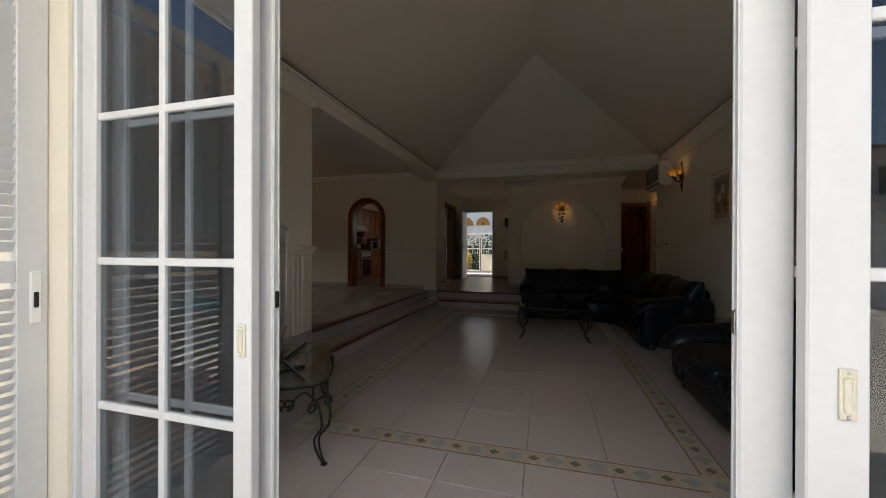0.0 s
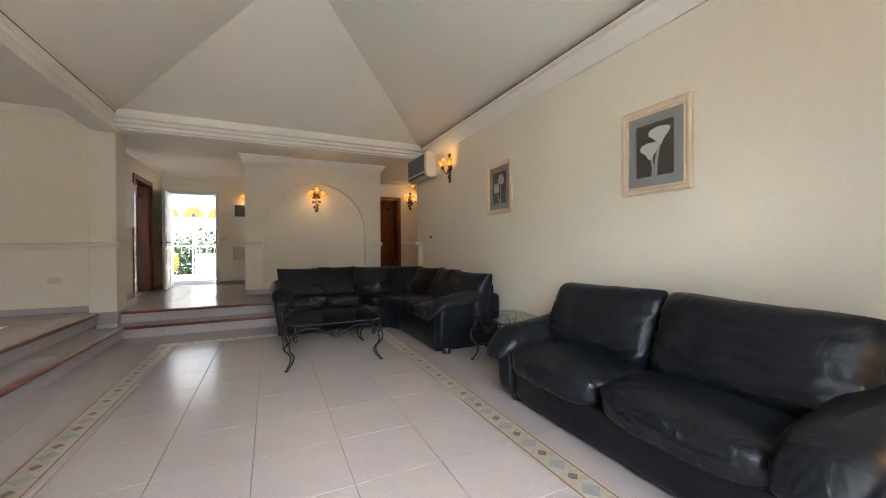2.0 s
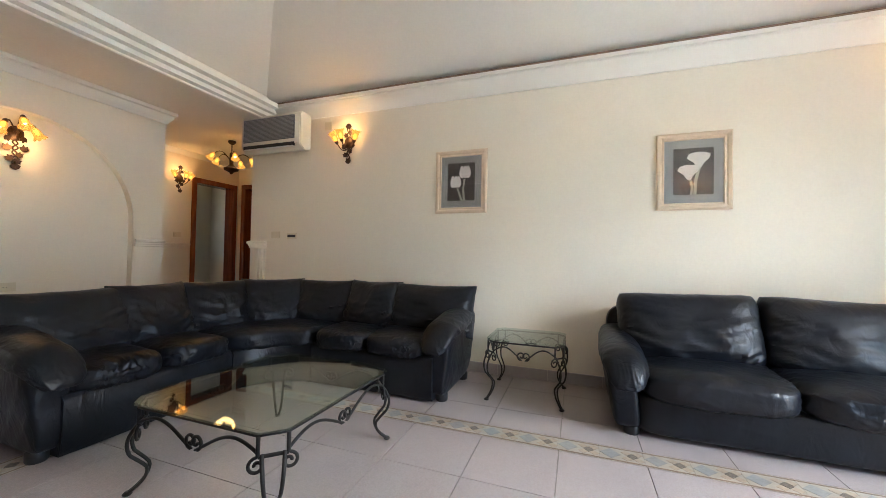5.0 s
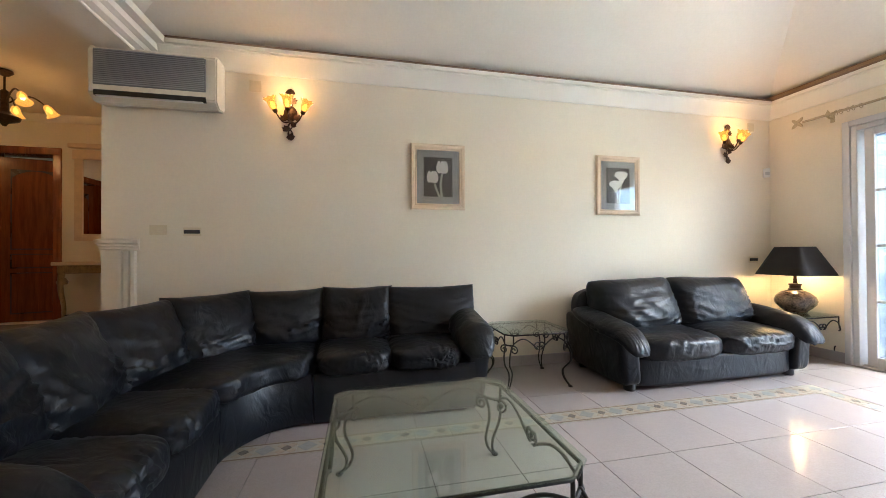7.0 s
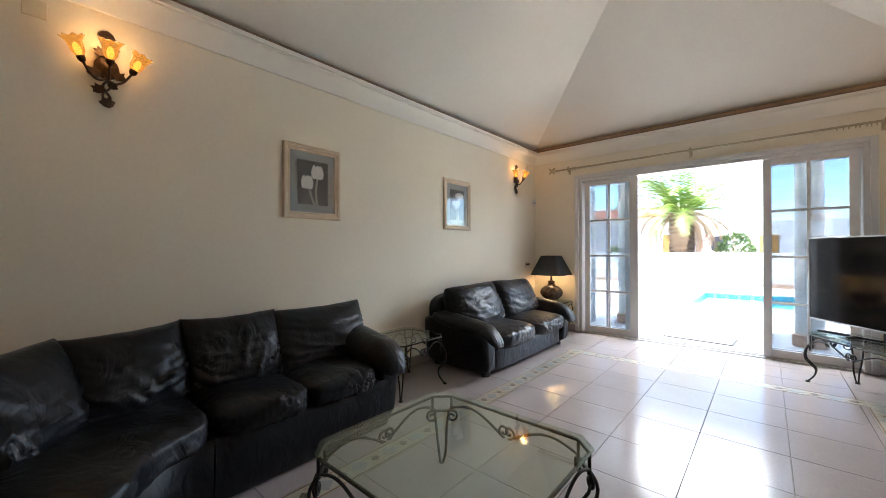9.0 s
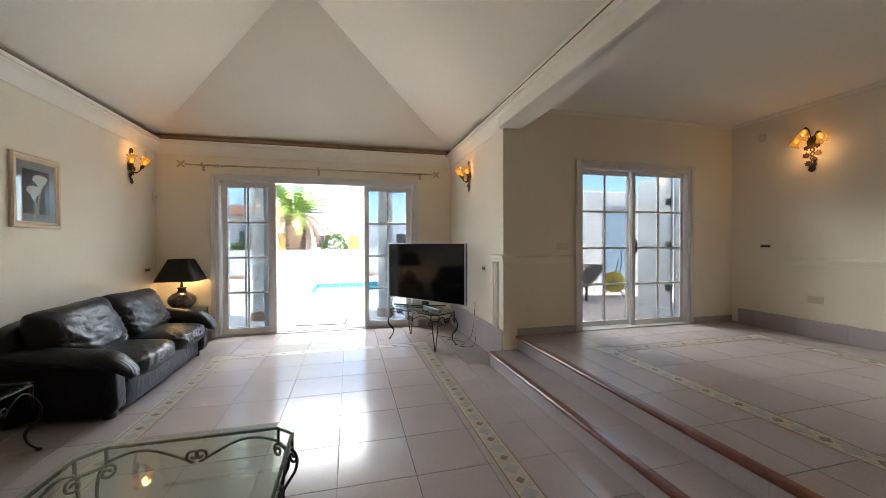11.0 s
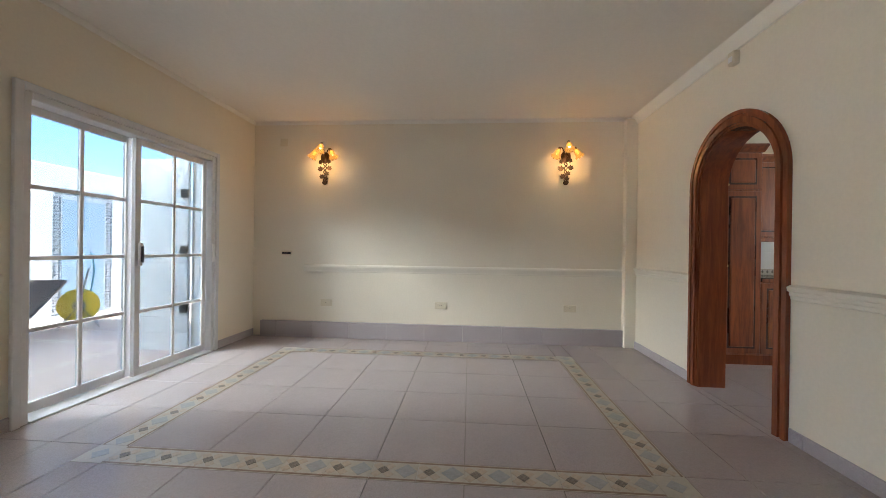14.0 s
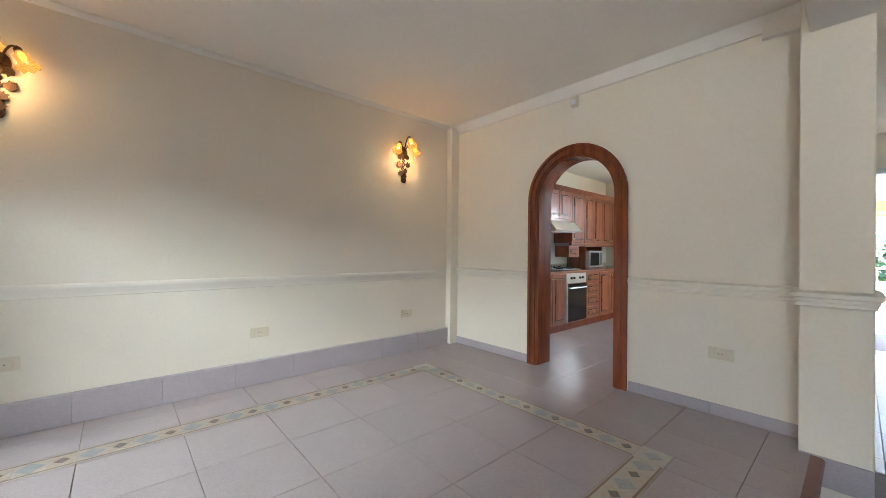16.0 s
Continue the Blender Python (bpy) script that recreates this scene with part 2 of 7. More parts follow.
def tube(bm, pts, r, seg=8, taper=None):
    """A round bar along a line of points."""
    pts = [Vector(p) for p in pts]
    n = len(pts)
    ref = Vector((0, 0, 1))
    rings, u = [], None
    for i, p in enumerate(pts):
        d = (pts[min(i + 1, n - 1)] - pts[max(i - 1, 0)]).normalized()
        if u is None:
            u = d.cross(ref if abs(d.z) < 0.9 else Vector((1, 0, 0))).normalized()
        else:
            u = (u - d * u.dot(d)).normalized()
        v = d.cross(u)
        rad = r * (taper(i / (n - 1)) if taper else 1)
        rings.append([bm.verts.new(p + rad * (math.cos(2 * math.pi * k / seg) * u + math.sin(2 * math.pi * k / seg) * v)) for k in range(seg)])
    for a, b in zip(rings, rings[1:]):
        for i in range(seg):
            bm.faces.new((a[i], a[(i + 1) % seg], b[(i + 1) % seg], b[i]))
    bm.faces.new(rings[0][::-1])
    bm.faces.new(rings[-1])
    return bm


def prism(bm, pts, axis, a, b, mi=0):
    """A flat outline (2D points) drawn out along an axis from a to b."""
    def at(p, q):
        return {"x": (q, p[0], p[1]), "y": (p[0], q, p[1]), "z": (p[0], p[1], q)}[axis]
    va, vb = [bm.verts.new(at(p, a)) for p in pts], [bm.verts.new(at(p, b)) for p in pts]
    fs = [bm.faces.new(va[::-1]), bm.faces.new(vb)]
    for i in range(len(pts)):
        j = (i + 1) % len(pts)
        fs.append(bm.faces.new((va[i], va[j], vb[j], vb[i])))
    for f in fs:
        f.material_index = mi
    return bm


def sweep(bm, prof, path, closed=False):
    """Sweeps a profile (out, up) along a level line of points; out is to the left of the line."""
    n = len(path)
    rings = []
    for i, p in enumerate(path):
        p = Vector(p)
        a = Vector(path[(i - 1) % n]) if closed or i else p
        b = Vector(path[(i + 1) % n]) if closed or i < n - 1 else p
        d1, d2 = (p - a), (b - p)
        d1 = d1.normalized() if d1.length > 1e-6 else d2.normalized()
        d2 = d2.normalized() if d2.length > 1e-6 else d1
        n1, n2 = Vector((-d1.y, d1.x, 0)), Vector((-d2.y, d2.x, 0))
        m = (n1 + n2).normalized()
        m = m / max(0.3, m.dot(n1))
        rings.append([bm.verts.new(p + m * o + Vector((0, 0, u))) for o, u in prof])
    k = len(prof)
    for i in range(n if closed else n - 1):
        a, b = rings[i], rings[(i + 1) % n]
        for j in range(k):
            bm.faces.new((a[j], a[(j + 1) % k], b[(j + 1) % k], b[j]))
    if not closed:
        bm.faces.new(rings[0][::-1])
        bm.faces.new(rings[-1])
    return bm


def structure(name, bm, material, label, category, smooth=None):
    return tagged(part(name, bm, material, smooth=smooth), label, category, kind="structure")


# ---- plan ----
XR, XL, YP = 2.72, -1.87, 0.95         # living room: picture wall, television wall, pool wall
ZD = 0.33                              # level of dining room, hall and kitchen
YD, XW, YK = 3.27, -5.40, 8.06         # dining room: terrace wall, far wall, kitchen wall
YN, YE, YB, XC = 9.04, 11.6, 10.59, 4.68   # niche wall, entry wall, corridor back wall, corridor end
XH = -2.14                             # hall's side wall
S1X, S2X, S1Y, S2Y = -1.70, -2.05, 7.55, 7.87  # step edges
TOP = 3.06


def wall_x(name, x0, x1, y0, y1, z0, z1, holes, label, material=None):
    """A wall whose length runs along y, with openings (y0, y1, z0, z1)."""
    bm = bmesh.new()
    y = y0
    for a, b, c, d in sorted(holes):
        if a > y:
            box(bm, x0, x1, y, a, z0, z1)
        if c > z0:
            box(bm, x0, x1, a, b, z0, c)
        if d < z1:
            box(bm, x0, x1, a, b, d, z1)
        y = b
    if y < y1:
        box(bm, x0, x1, y, y1, z0, z1)
    return structure(name, bm, material or WALL, label, "wall")


def wall_y(name, y0, y1, x0, x1, z0, z1, holes, label, material=None):
    bm = bmesh.new()
    x = x0
    for a, b, c, d in sorted(holes):
        if a > x:
            box(bm, x, a, y0, y1, z0, z1)
        if c > z0:
            box(bm, a, b, y0, y1, z0, c)
        if d < z1:
            box(bm, a, b, y0, y1, d, z1)
        x = b
    if x < x1:
        box(bm, x, x1, y0, y1, z0, z1)
    return structure(name, bm, material or WALL, label, "wall")


cream = "smooth cream painted plaster wall"
wall_x("wall_picture", XR, XR + 0.22, 0.72, 8.08, -0.1, 3.3, [], "long cream painted plaster wall with hung pictures")
wall_y("wall_pool", 0.80, YP, -2.10, XR, -0.1, 3.3, [(-1.20, 1.93, 0.0, 2.48)], "cream painted wall around the sliding pool door")
wall_x("wall_television", -2.10, XL, YP, YD, -0.1, 3.3, [], "cream painted wall beside the television")
wall_y("wall_terrace", 3.02, YD, -5.62, -2.10, 0.0, 3.3, [(-4.65, -2.90, ZD, 2.45)], "cream painted wall around the terrace door")
wall_x("wall_dining", -5.62, XW, YD, 12.6, 0.0, 3.3, [], "cream painted far wall of the dining room")

# kitchen wall with a round-headed opening
AX0, AX1, ASP = -4.13, -3.29, 2.03
bm = bmesh.new()
box(bm, -5.40, AX0, YK, YK + 0.2, 0.0, 3.3)
box(bm, AX1, -2.14, YK, YK + 0.2, 0.0, 3.3)
cx, ar = (AX0 + AX1) / 2, (AX1 - AX0) / 2
arc = [(cx + ar * math.cos(a), ASP + ar * math.sin(a)) for a in [math.pi * i / 28 for i in range(29)]]
for p, q in zip(arc, arc[1:]):
    prism(bm, [(q[0], q[1]), (p[0], p[1]), (p[0], 3.3), (q[0], 3.3)], "y", YK, YK + 0.2)
bmesh.ops.remove_doubles(bm, verts=bm.verts, dist=0.0002)
structure("wall_kitchen", bm, WALL, "cream painted wall with an arched kitchen opening", "wall")
structure("wall_pillar", B(-2.14, -1.84, 7.86, YK + 0.2, 0.0, 3.3, bevel=0.006), WALL, "cream square pillar between dining room and hall", "pillar")
structure("wall_corner_pilaster", B(XW, XW + 0.09, 7.93, YK, ZD, 3.06, bevel=0.005), WALL, "slim cream pilaster in the dining corner", "pilaster")
wall_x("wall_hall_side", XH - 0.2, XH, YK + 0.2, YE, 0.0, 3.2, [(9.72, 10.74, ZD, 2.50)], "cream painted hall wall with a dark door")
wall_y("wall_entry", YE, YE + 0.22, XH - 0.2, 1.2, 0.0, 3.2, [(-1.98, -1.07, ZD, 2.49)], "cream painted wall around the front door")
wall_x("wall_hall_end", 1.0, 1.2, 9.30, YE, 0.0, 3.2, [], cream)
wall_y("wall_corridor_back", YB, YB + 0.2, 1.2, XC + 0.2, 0.0, 3.2, [(2.36, 3.14, ZD, 2.44), (3.78, 4.56, ZD, 2.44)], "cream painted corridor wall with two door openings")
wall_x("wall_corridor_end", XC, XC + 0.2, 7.88, YB, 0.0, 3.2, [(9.73, 10.42, ZD, 2.46)], "cream painted corridor end wall with a door")
wall_y("wall_corridor_front", 7.88, 8.08, XR + 0.22, XC, 0.0, 3.2, [], cream)
# rooms behind the open doors, closed plainly
# unseen opening added in the bedroom back wall to let daylight in
wall_y("wall_bedroom_back", 13.6, 13.8, 1.2, 6.6, 0.0, 3.2, [(4.6, 5.35, 1.5, 2.2)], cream)
wall_x("wall_bedroom_side", 3.5, 3.6, YB + 0.2, 13.6, 0.0, 3.2, [], cream)
wall_x("wall_bedroom_end", 6.4, 6.6, 7.88, 13.6, 0.0, 3.2, [], cream)
wall_y("wall_bathroom_front", 7.68, 7.88, XC, 6.6, 0.0, 3.2, [], cream)
wall_x("wall_closet", 1.2, 1.3, YB + 0.2, 13.6, 0.0, 3.2, [], cream)
wall_y("wall_kitchen_back", 12.4, 12.6, XW, -2.14, 0.0, 3.2, [(-3.5, -2.5, 1.3, 2.5)], cream)
wall_x("wall_kitchen_side", -2.54, -2.34, YK + 0.2, 12.4, 0.0, 3.2, [], cream)

# niche wall: a face with a shallow round-headed recess
NX0, NX1, NSP, NR = -0.03, 1.91, 1.52, 0.97
bm = bmesh.new()
box(bm, -0.33, 2.24, YN + 0.09, 9.30, 0.0, 3.2)
box(bm, -0.33, NX0, YN, YN + 0.09, 0.0, 3.2)
box(bm, NX1, 2.24, YN, YN + 0.09, 0.0, 3.2)
box(bm, NX0, NX1, YN, YN + 0.09, 0.0, ZD + 0.10)
nc = (NX0 + NX1) / 2
arc = [(nc + NR * math.cos(math.pi * i / 30), NSP + NR * math.sin(math.pi * i / 30)) for i in range(31)]
for p, q in zip(arc, arc[1:]):
    prism(bm, [(q[0], q[1]), (p[0], p[1]), (p[0], 3.2), (q[0], 3.2)], "y", YN, YN + 0.09)
bmesh.ops.remove_doubles(bm, verts=bm.verts, dist=0.0002)
structure("wall_niche", bm, WALL, "cream partition wall with a shallow arched niche", "wall")

# ceilings
bm = bmesh.new()
bx0, bx1, by0, by1 = XL - 0.02, XR + 0.02, YP - 0.02, 7.90
rz, ry0, ry1, rx = 4.15, 3.35, 5.35, (XL + XR) / 2
for dz in (0.0, 0.12):
    c = [bm.verts.new(v) for v in ((bx0, by0, TOP + dz), (bx1, by0, TOP + dz), (bx1, by1, TOP + dz), (bx0, by1, TOP + dz), (rx, ry0, rz + dz), (rx, ry1, rz + dz))]
    for ids in ((0, 1, 4), (1, 2, 5, 4), (2, 3, 5), (3, 0, 4, 5)):
        bm.faces.new([c[i] for i in ids])
structure("ceiling_living", bm, CEIL, "white hipped vaulted living room ceiling", "ceiling")
structure("ceiling_dining", B(-5.62, -2.10, 3.02, YK, 3.10, 3.25), CEIL, "flat off-white dining room ceiling", "ceiling")
structure("ceiling_hall", B(-2.34, 6.6, 8.02, 13.8, 2.95, 3.1), CEIL, "flat off-white hall and corridor ceiling", "ceiling")
structure("ceiling_kitchen", B(-5.5, -2.35, YK + 0.2, 12.5, 2.95, 3.1), CEIL, "flat off-white kitchen ceiling", "ceiling")
structure("ceiling_beam_dining", B(-2.10, -1.80, YD, 7.86, 2.82, 3.2, bevel=0.008), CEIL, "painted ceiling beam between living and dining room", "beam")
structure("ceiling_beam_hall", B(-1.80, XR, 7.74, 8.02, 2.84, 3.25, bevel=0.008), CEIL, "painted ceiling beam above the hall steps", "beam")
structure("roof_slab", B(-5.7, 6.8, 0.7, 13.9, 4.6, 4.7), CEIL, "flat roof slab over the house", "roof")

# cornices
P1 = [(0, 2.82), (0.016, 2.82), (0.02, 2.838), (0.030, 2.87), (0.05, 2.91), (0.08, 2.945), (0.100, 2.957), (0.102, 2.972), (0.120, 2.976), (0.120, 3.01), (0, 3.01)]
structure("cornice_living", sweep(bmesh.new(), P1, [(XL, 7.74, 0), (XL, YP, 0), (XR, YP, 0), (XR, 7.74, 0)]), TRIM, "white moulded plaster cornice under the vault", "cornice", 35)
# dark strip painting in the shadow gap where the vault starts behind the cornice
PV = [(0.02, 3.0115), (0.112, 3.0115), (0.112, 3.034), (0.02, 3.034)]
structure("vault_gap_shade", sweep(bmesh.new(), PV, [(XL, 7.74, 0), (XL, YP, 0), (XR, YP, 0), (XR, 7.74, 0)]), B_LINE, "thin dark brown strip standing in for the shadow gap under the vault", "trim")
# wider brown strip standing in for the shaded recess on the pool side
PW = [(0.02, 3.0345), (0.108, 3.0345), (0.108, 3.075), (0.02, 3.075)]
structure("vault_recess_shade", sweep(bmesh.new(), PW, [(XL + 0.02, YP, 0), (XR - 0.02, YP, 0)]), mat("brown_recess_shade", (0.30, 0.19, 0.10), 0.6, var=0.15, scale=8), "brown strip standing in for the shaded recess under the vault by the pool door", "trim")
P2 = [(0, 2.86), (0.05, 2.87), (0.055, 2.91), (0.10, 2.92), (0.11, 2.96), (0.17, 2.97), (0.175, 3.02), (0, 3.02)]
structure("cornice_beam", sweep(bmesh.new(), P2, [(XR - 0.02, 7.74, 0), (-1.80, 7.74, 0)]), TRIM, "white stepped plaster cornice along the beam", "cornice", 35)
P3 = [(0, 3.0), (0.018, 3.0), (0.02, 3.015), (0.05, 3.06), (0.06, 3.099), (0, 3.099)]
structure("cornice_dining", sweep(bmesh.new(), P3, [(-2.14, YK, 0), (XW, YK, 0)], closed=False), TRIM, "slim white cornice along the kitchen wall", "cornice", 35)
P6 = [(0, 3.055), (0.010, 3.055), (0.018, 3.07), (0.020, 3.099), (0, 3.099)]
structure("cornice_dining_bead", sweep(bmesh.new(), P6, [(XW, YK - 0.06, 0), (XW, YD, 0), (-2.10, YD, 0)], closed=False), TRIM, "thin painted bead under the dining room ceiling", "cornice", 35)
P4 = [(0, 2.80), (0.015, 2.80), (0.03, 2.83), (0.06, 2.87), (0.065, 2.90), (0.09, 2.91), (0.09, 2.949), (0, 2.949)]
structure("cornice_niche", sweep(bmesh.new(), P4, [(2.24, 9.29, 0), (2.24, YN, 0), (-0.33, YN, 0), (-0.33, 9.29, 0)]), TRIM, "white cornice on top of the niche wall", "cornice", 35)
P5 = [(0, 2.86), (0.012, 2.86), (0.05, 2.92), (0.05, 2.949), (0, 2.949)]
structure("cornice_hall", sweep(bmesh.new(), P5, [(1.0, YE, 0), (XH, YE, 0), (XH, 8.26, 0)], closed=False), TRIM, "slim white hall cornice", "cornice", 35)
structure("cornice_corridor", sweep(bmesh.new(), P5, [(XC, 8.08, 0), (XC, YB, 0), (1.2, YB, 0)], closed=False), TRIM, "slim white corridor cornice", "cornice", 35)


# dado rails: three small ribs
def dado(name, path, z=1.22, k=1.0):
    pr = [(o * k, u) for o, u in ((0, z - 0.05), (0.012, z - 0.045), (0.012, z - 0.025), (0.02, z - 0.02), (0.02, z + 0.0), (0.032, z + 0.006), (0.036, z + 0.03), (0.02, z + 0.04), (0, z + 0.045))]
    return structure(name, sweep(bmesh.new(), pr, path), DADO, "white ribbed plaster dado rail", "dado rail", 40)


dado("trim_dado_dining", [(XW, 7.93, 0), (XW, 3.95, 0)], 1.215, 0.4)
dado("trim_dado_kitchen_wall", [(-2.14, YK, 0), (-3.20, YK, 0)], 1.25)
dado("trim_dado_kitchen_corner", [(-4.22, YK, 0), (XW + 0.09, YK, 0)], 1.25)
dado("trim_dado_pillar", [(-1.84, 8.26, 0), (-1.84, 7.86, 0), (-2.14, 7.86, 0), (-2.14, YK - 0.01, 0)], 1.25)
dado("trim_dado_niche_right", [(2.24, 9.29, 0), (2.24, YN, 0), (NX1 + 0.02, YN, 0)], 1.27)
dado("trim_dado_niche_left", [(NX0 - 0.02, YN, 0), (-0.33, YN, 0), (-0.33, 9.29, 0)], 1.27)
dado("trim_dado_picture_wall", [(XR, 7.80, 0), (XR, 8.08, 0), (XR + 0.2, 8.08, 0)], 1.28)
dado("trim_dado_terrace_wall", [(-2.82, YD, 0), (-2.0, YD, 0)], 1.25, 0.3)
dado("trim_dado_corridor", [(3.69, YB, 0), (3.22, YB, 0)], 1.27)
dado("trim_dado_television_wall", [(XL, 2.93, 0), (XL, YD, 0), (-2.0, YD, 0)][::-1], 1.27)
for nm, pts in (("trim_flute_television_wall", [(XL, 2.95), (XL, 3.02), (XL, 3.09)]), ("trim_flute_picture_wall", [(XR, 7.82), (XR, 7.87), (XR, 7.92)])):
    bm = bmesh.new()
    for x, y in pts:
        sgn = 1 if x < 0 else -1
        prism(bm, [(x, y), (x + sgn * 0.022, y + 0.008), (x + sgn * 0.022, y + 0.03), (x, y + 0.04)], "z", 0.40 if x < 0 else 0.13, 1.22)
    structure(nm, bm, DADO, "white fluted plaster strips below the dado cap", "moulding")

# skirting, tile by tile
SK_MESH = {}


def skirting(name, p, q, z0, h, label="pink-grey terrazzo skirting tiles", step=0.48, t=0.014):
    """Skirting tiles from p to q; they stand out to the left of that line."""
    p, q = Vector((*p, 0)), Vector((*q, 0))
    d = (q - p).normalized()
    ang = math.atan2(d.y, d.x)
    root = thing(name, Matrix.Translation((p.x, p.y, z0)) @ Matrix.Rotation(ang, 4, "Z"), label, "skirting", kind="structure")
    L, s = (q - p).length, 0.0
    while s < L - 0.01:
        w = min(step, L - s)
        key = (round(w, 3), h, t)
        if key not in SK_MESH:
            o = part("skirting_tile", B(0.001, w - 0.001, 0, t, 0.001, h, bevel=0.0025), SKIRT, root)
            SK_MESH[key] = o.data
        else:
            o = new("skirting_tile", SK_MESH[key])
            o.parent = root
        o.location.x = s
        s += w
    return root


skirting("baseboard_dining", (XW, 7.93), (XW, 3.40), ZD, 0.20, t=0.05)
skirting("baseboard_terrace_wall", (XW, YD), (-4.65, YD), ZD, 0.085)
skirting("baseboard_terrace_wall_end", (-2.90, YD), (-2.05, YD), ZD, 0.085)
skirting("baseboard_kitchen_wall", (-2.14, YK), (-3.20, YK), ZD, 0.085)
skirting("baseboard_kitchen_corner", (-4.22, YK), (XW, YK), ZD, 0.085)
skirting("baseboard_picture_wall", (XR, YP), (XR, 7.55), 0.0, 0.105)
skirting("baseboard_television_wall", (XL, 3.25), (XL, YP), 0.0, 0.40)
skirting("baseboard_pool_left", (XL, YP), (-1.20, YP), 0.0, 0.105)
skirting("baseboard_pool_right", (1.93, YP), (XR, YP), 0.0, 0.105)
skirting("baseboard_entry", (1.0, YE), (-1.02, YE), ZD, 0.085)
skirting("baseboard_hall_side", (XH, YE), (XH, 10.8), ZD, 0.085)
skirting("baseboard_hall_pillar", (XH, 9.65), (XH, 8.26), ZD, 0.085)
skirting("baseboard_niche", (2.24, YN), (-0.33, YN), ZD, 0.10)
skirting("baseboard_corridor", (XC, YB), (4.63, YB), ZD, 0.085)
skirting("baseboard_corridor_mid", (3.69, YB), (3.21, YB), ZD, 0.085)
skirting("baseboard_pillar", (-1.84, 7.86), (-2.14, 7.86), 0.165, 0.17)

# ---- floors ----
T = 0.48
floor_living = structure("floor", B(XL - 0.2, XR + 0.1, 0.74, 7.56, -0.12, -0.011), TILE_BASE, "polished pink-grey terrazzo living room floor", "floor")
floor_dining = structure("floor_dining", B(-5.5, S2X - 0.012, YD - 0.2, YK + 0.1, 0.0, ZD - 0.011), TILE_BASE, "polished pink-grey terrazzo dining room floor", "floor")
floor_hall = structure("floor_hall", B(-2.3, 6.5, S2Y + 0.012, 13.7, 0.0, ZD - 0.011), TILE_BASE, "polished pink-grey terrazzo hall floor", "floor")
floor_kitchen = structure("floor_kitchen", B(-5.5, -2.3, YK + 0.1, 12.5, 0.0, ZD - 0.011), TILE_BASE, "pink-grey terrazzo kitchen floor", "floor")
TM = {}


def tile_piece(parent, x0, x1, y0, y1, z, name="tile"):
    w, d = round(x1 - x0, 3), round(y1 - y0, 3)
    if w < 0.02 or d < 0.02:
        return
    if (w, d) not in TM:
        o = part(name, B(0.0018, w - 0.0018, 0.0018, d - 0.0018, -0.010, 0.0, bevel=0.0012), TILE, parent)
        TM[(w, d)] = o.data
    else:
        o = new(name, TM[(w, d)])
        o.parent = parent
    o.location = (x0, y0, z)


def tile_field(parent, x0, x1, y0, y1, z, ox, oy):
    xs = [x0] + [ox + T * i for i in range(-40, 60) if x0 + 0.01 < ox + T * i < x1 - 0.01] + [x1]
    ys = [y0] + [oy + T * i for i in range(-40, 60) if y0 + 0.01 < oy + T * i < y1 - 0.01] + [y1]
    for a, b in zip(xs, xs[1:]):
        for c, d in zip(ys, ys[1:]):
            tile_piece(parent, a, b, c, d, z)


BW, BL = 0.17, 0.24
bm = bmesh.new()
box(bm, 0.0008, BL - 0.0008, 0.0, BW, -0.010, 0.0, mi=0)
for y in (0.006, BW - 0.018):
    box(bm, 0.0008, BL - 0.0008, y, y + 0.012, -0.001, 0.0008, mi=4)


def diamond(x, y, a, b, z, mi):
    prism(bm, [(x - a, y), (x, y - b), (x + a, y), (x, y + b)], "z", -0.002, z, mi=mi)


mid = BW / 2
diamond(BL * 0.75, mid, 0.058, 0.058, 0.0010, 1)
for dx, dy in ((0.032, 0.034), (-0.032, 0.034), (0.032, -0.034), (-0.032, -0.034)):
    diamond(BL * 0.25 + dx, mid + dy, 0.028, 0.028, 0.0010, 2)
diamond(BL * 0.25, mid, 0.032, 0.032, 0.0016, 3)
border_first = part("border_tile", bm, [B_CREAM, B_BLUE, B_OCHRE, B_DARK, B_LINE], floor_living)
border_mesh = border_first.data
bm = B(0.0008, BW - 0.0008, 0.0008, BW - 0.0008, -0.010, 0.0)
prism(bm, [(mid - 0.05, mid), (mid, mid - 0.05), (mid + 0.05, mid), (mid, mid + 0.05)], "z", -0.002, 0.001, mi=1)
corner_first = part("border_corner", bm, [B_CREAM, B_BLUE], floor_living)
spare = {"tile": [border_first], "corner": [corner_first]}


def border(parent, x0, x1, y0, y1, z):
    """A tile band just outside the rectangle."""
    for (px, py, ang, L) in ((x0, y0 - BW, 0, x1 - x0), (x1 + BW, y0, 90, y1 - y0), (x1, y1 + BW, 180, x1 - x0), (x0 - BW, y1, 270, y1 - y0)):
        n = round(L / BL)
        for i in range(n):
            o = spare["tile"].pop() if spare["tile"] else new("border_tile", border_mesh)
            o.parent = parent
            r = Matrix.Rotation(radians(ang), 4, "Z")
            o.matrix_basis = Matrix.Translation((px, py, z)) @ r @ Matrix.Translation((L / n * i, 0, 0)) @ Matrix.Diagonal((L / n / BL, 1, 1, 1))
    for px, py in ((x0 - BW, y0 - BW), (x1, y0 - BW), (x1, y1), (x0 - BW, y1)):
        o = spare["corner"].pop() if spare["corner"] else new("border_corner", corner_first.data)
        o.parent = parent
        o.location = (px, py, z)


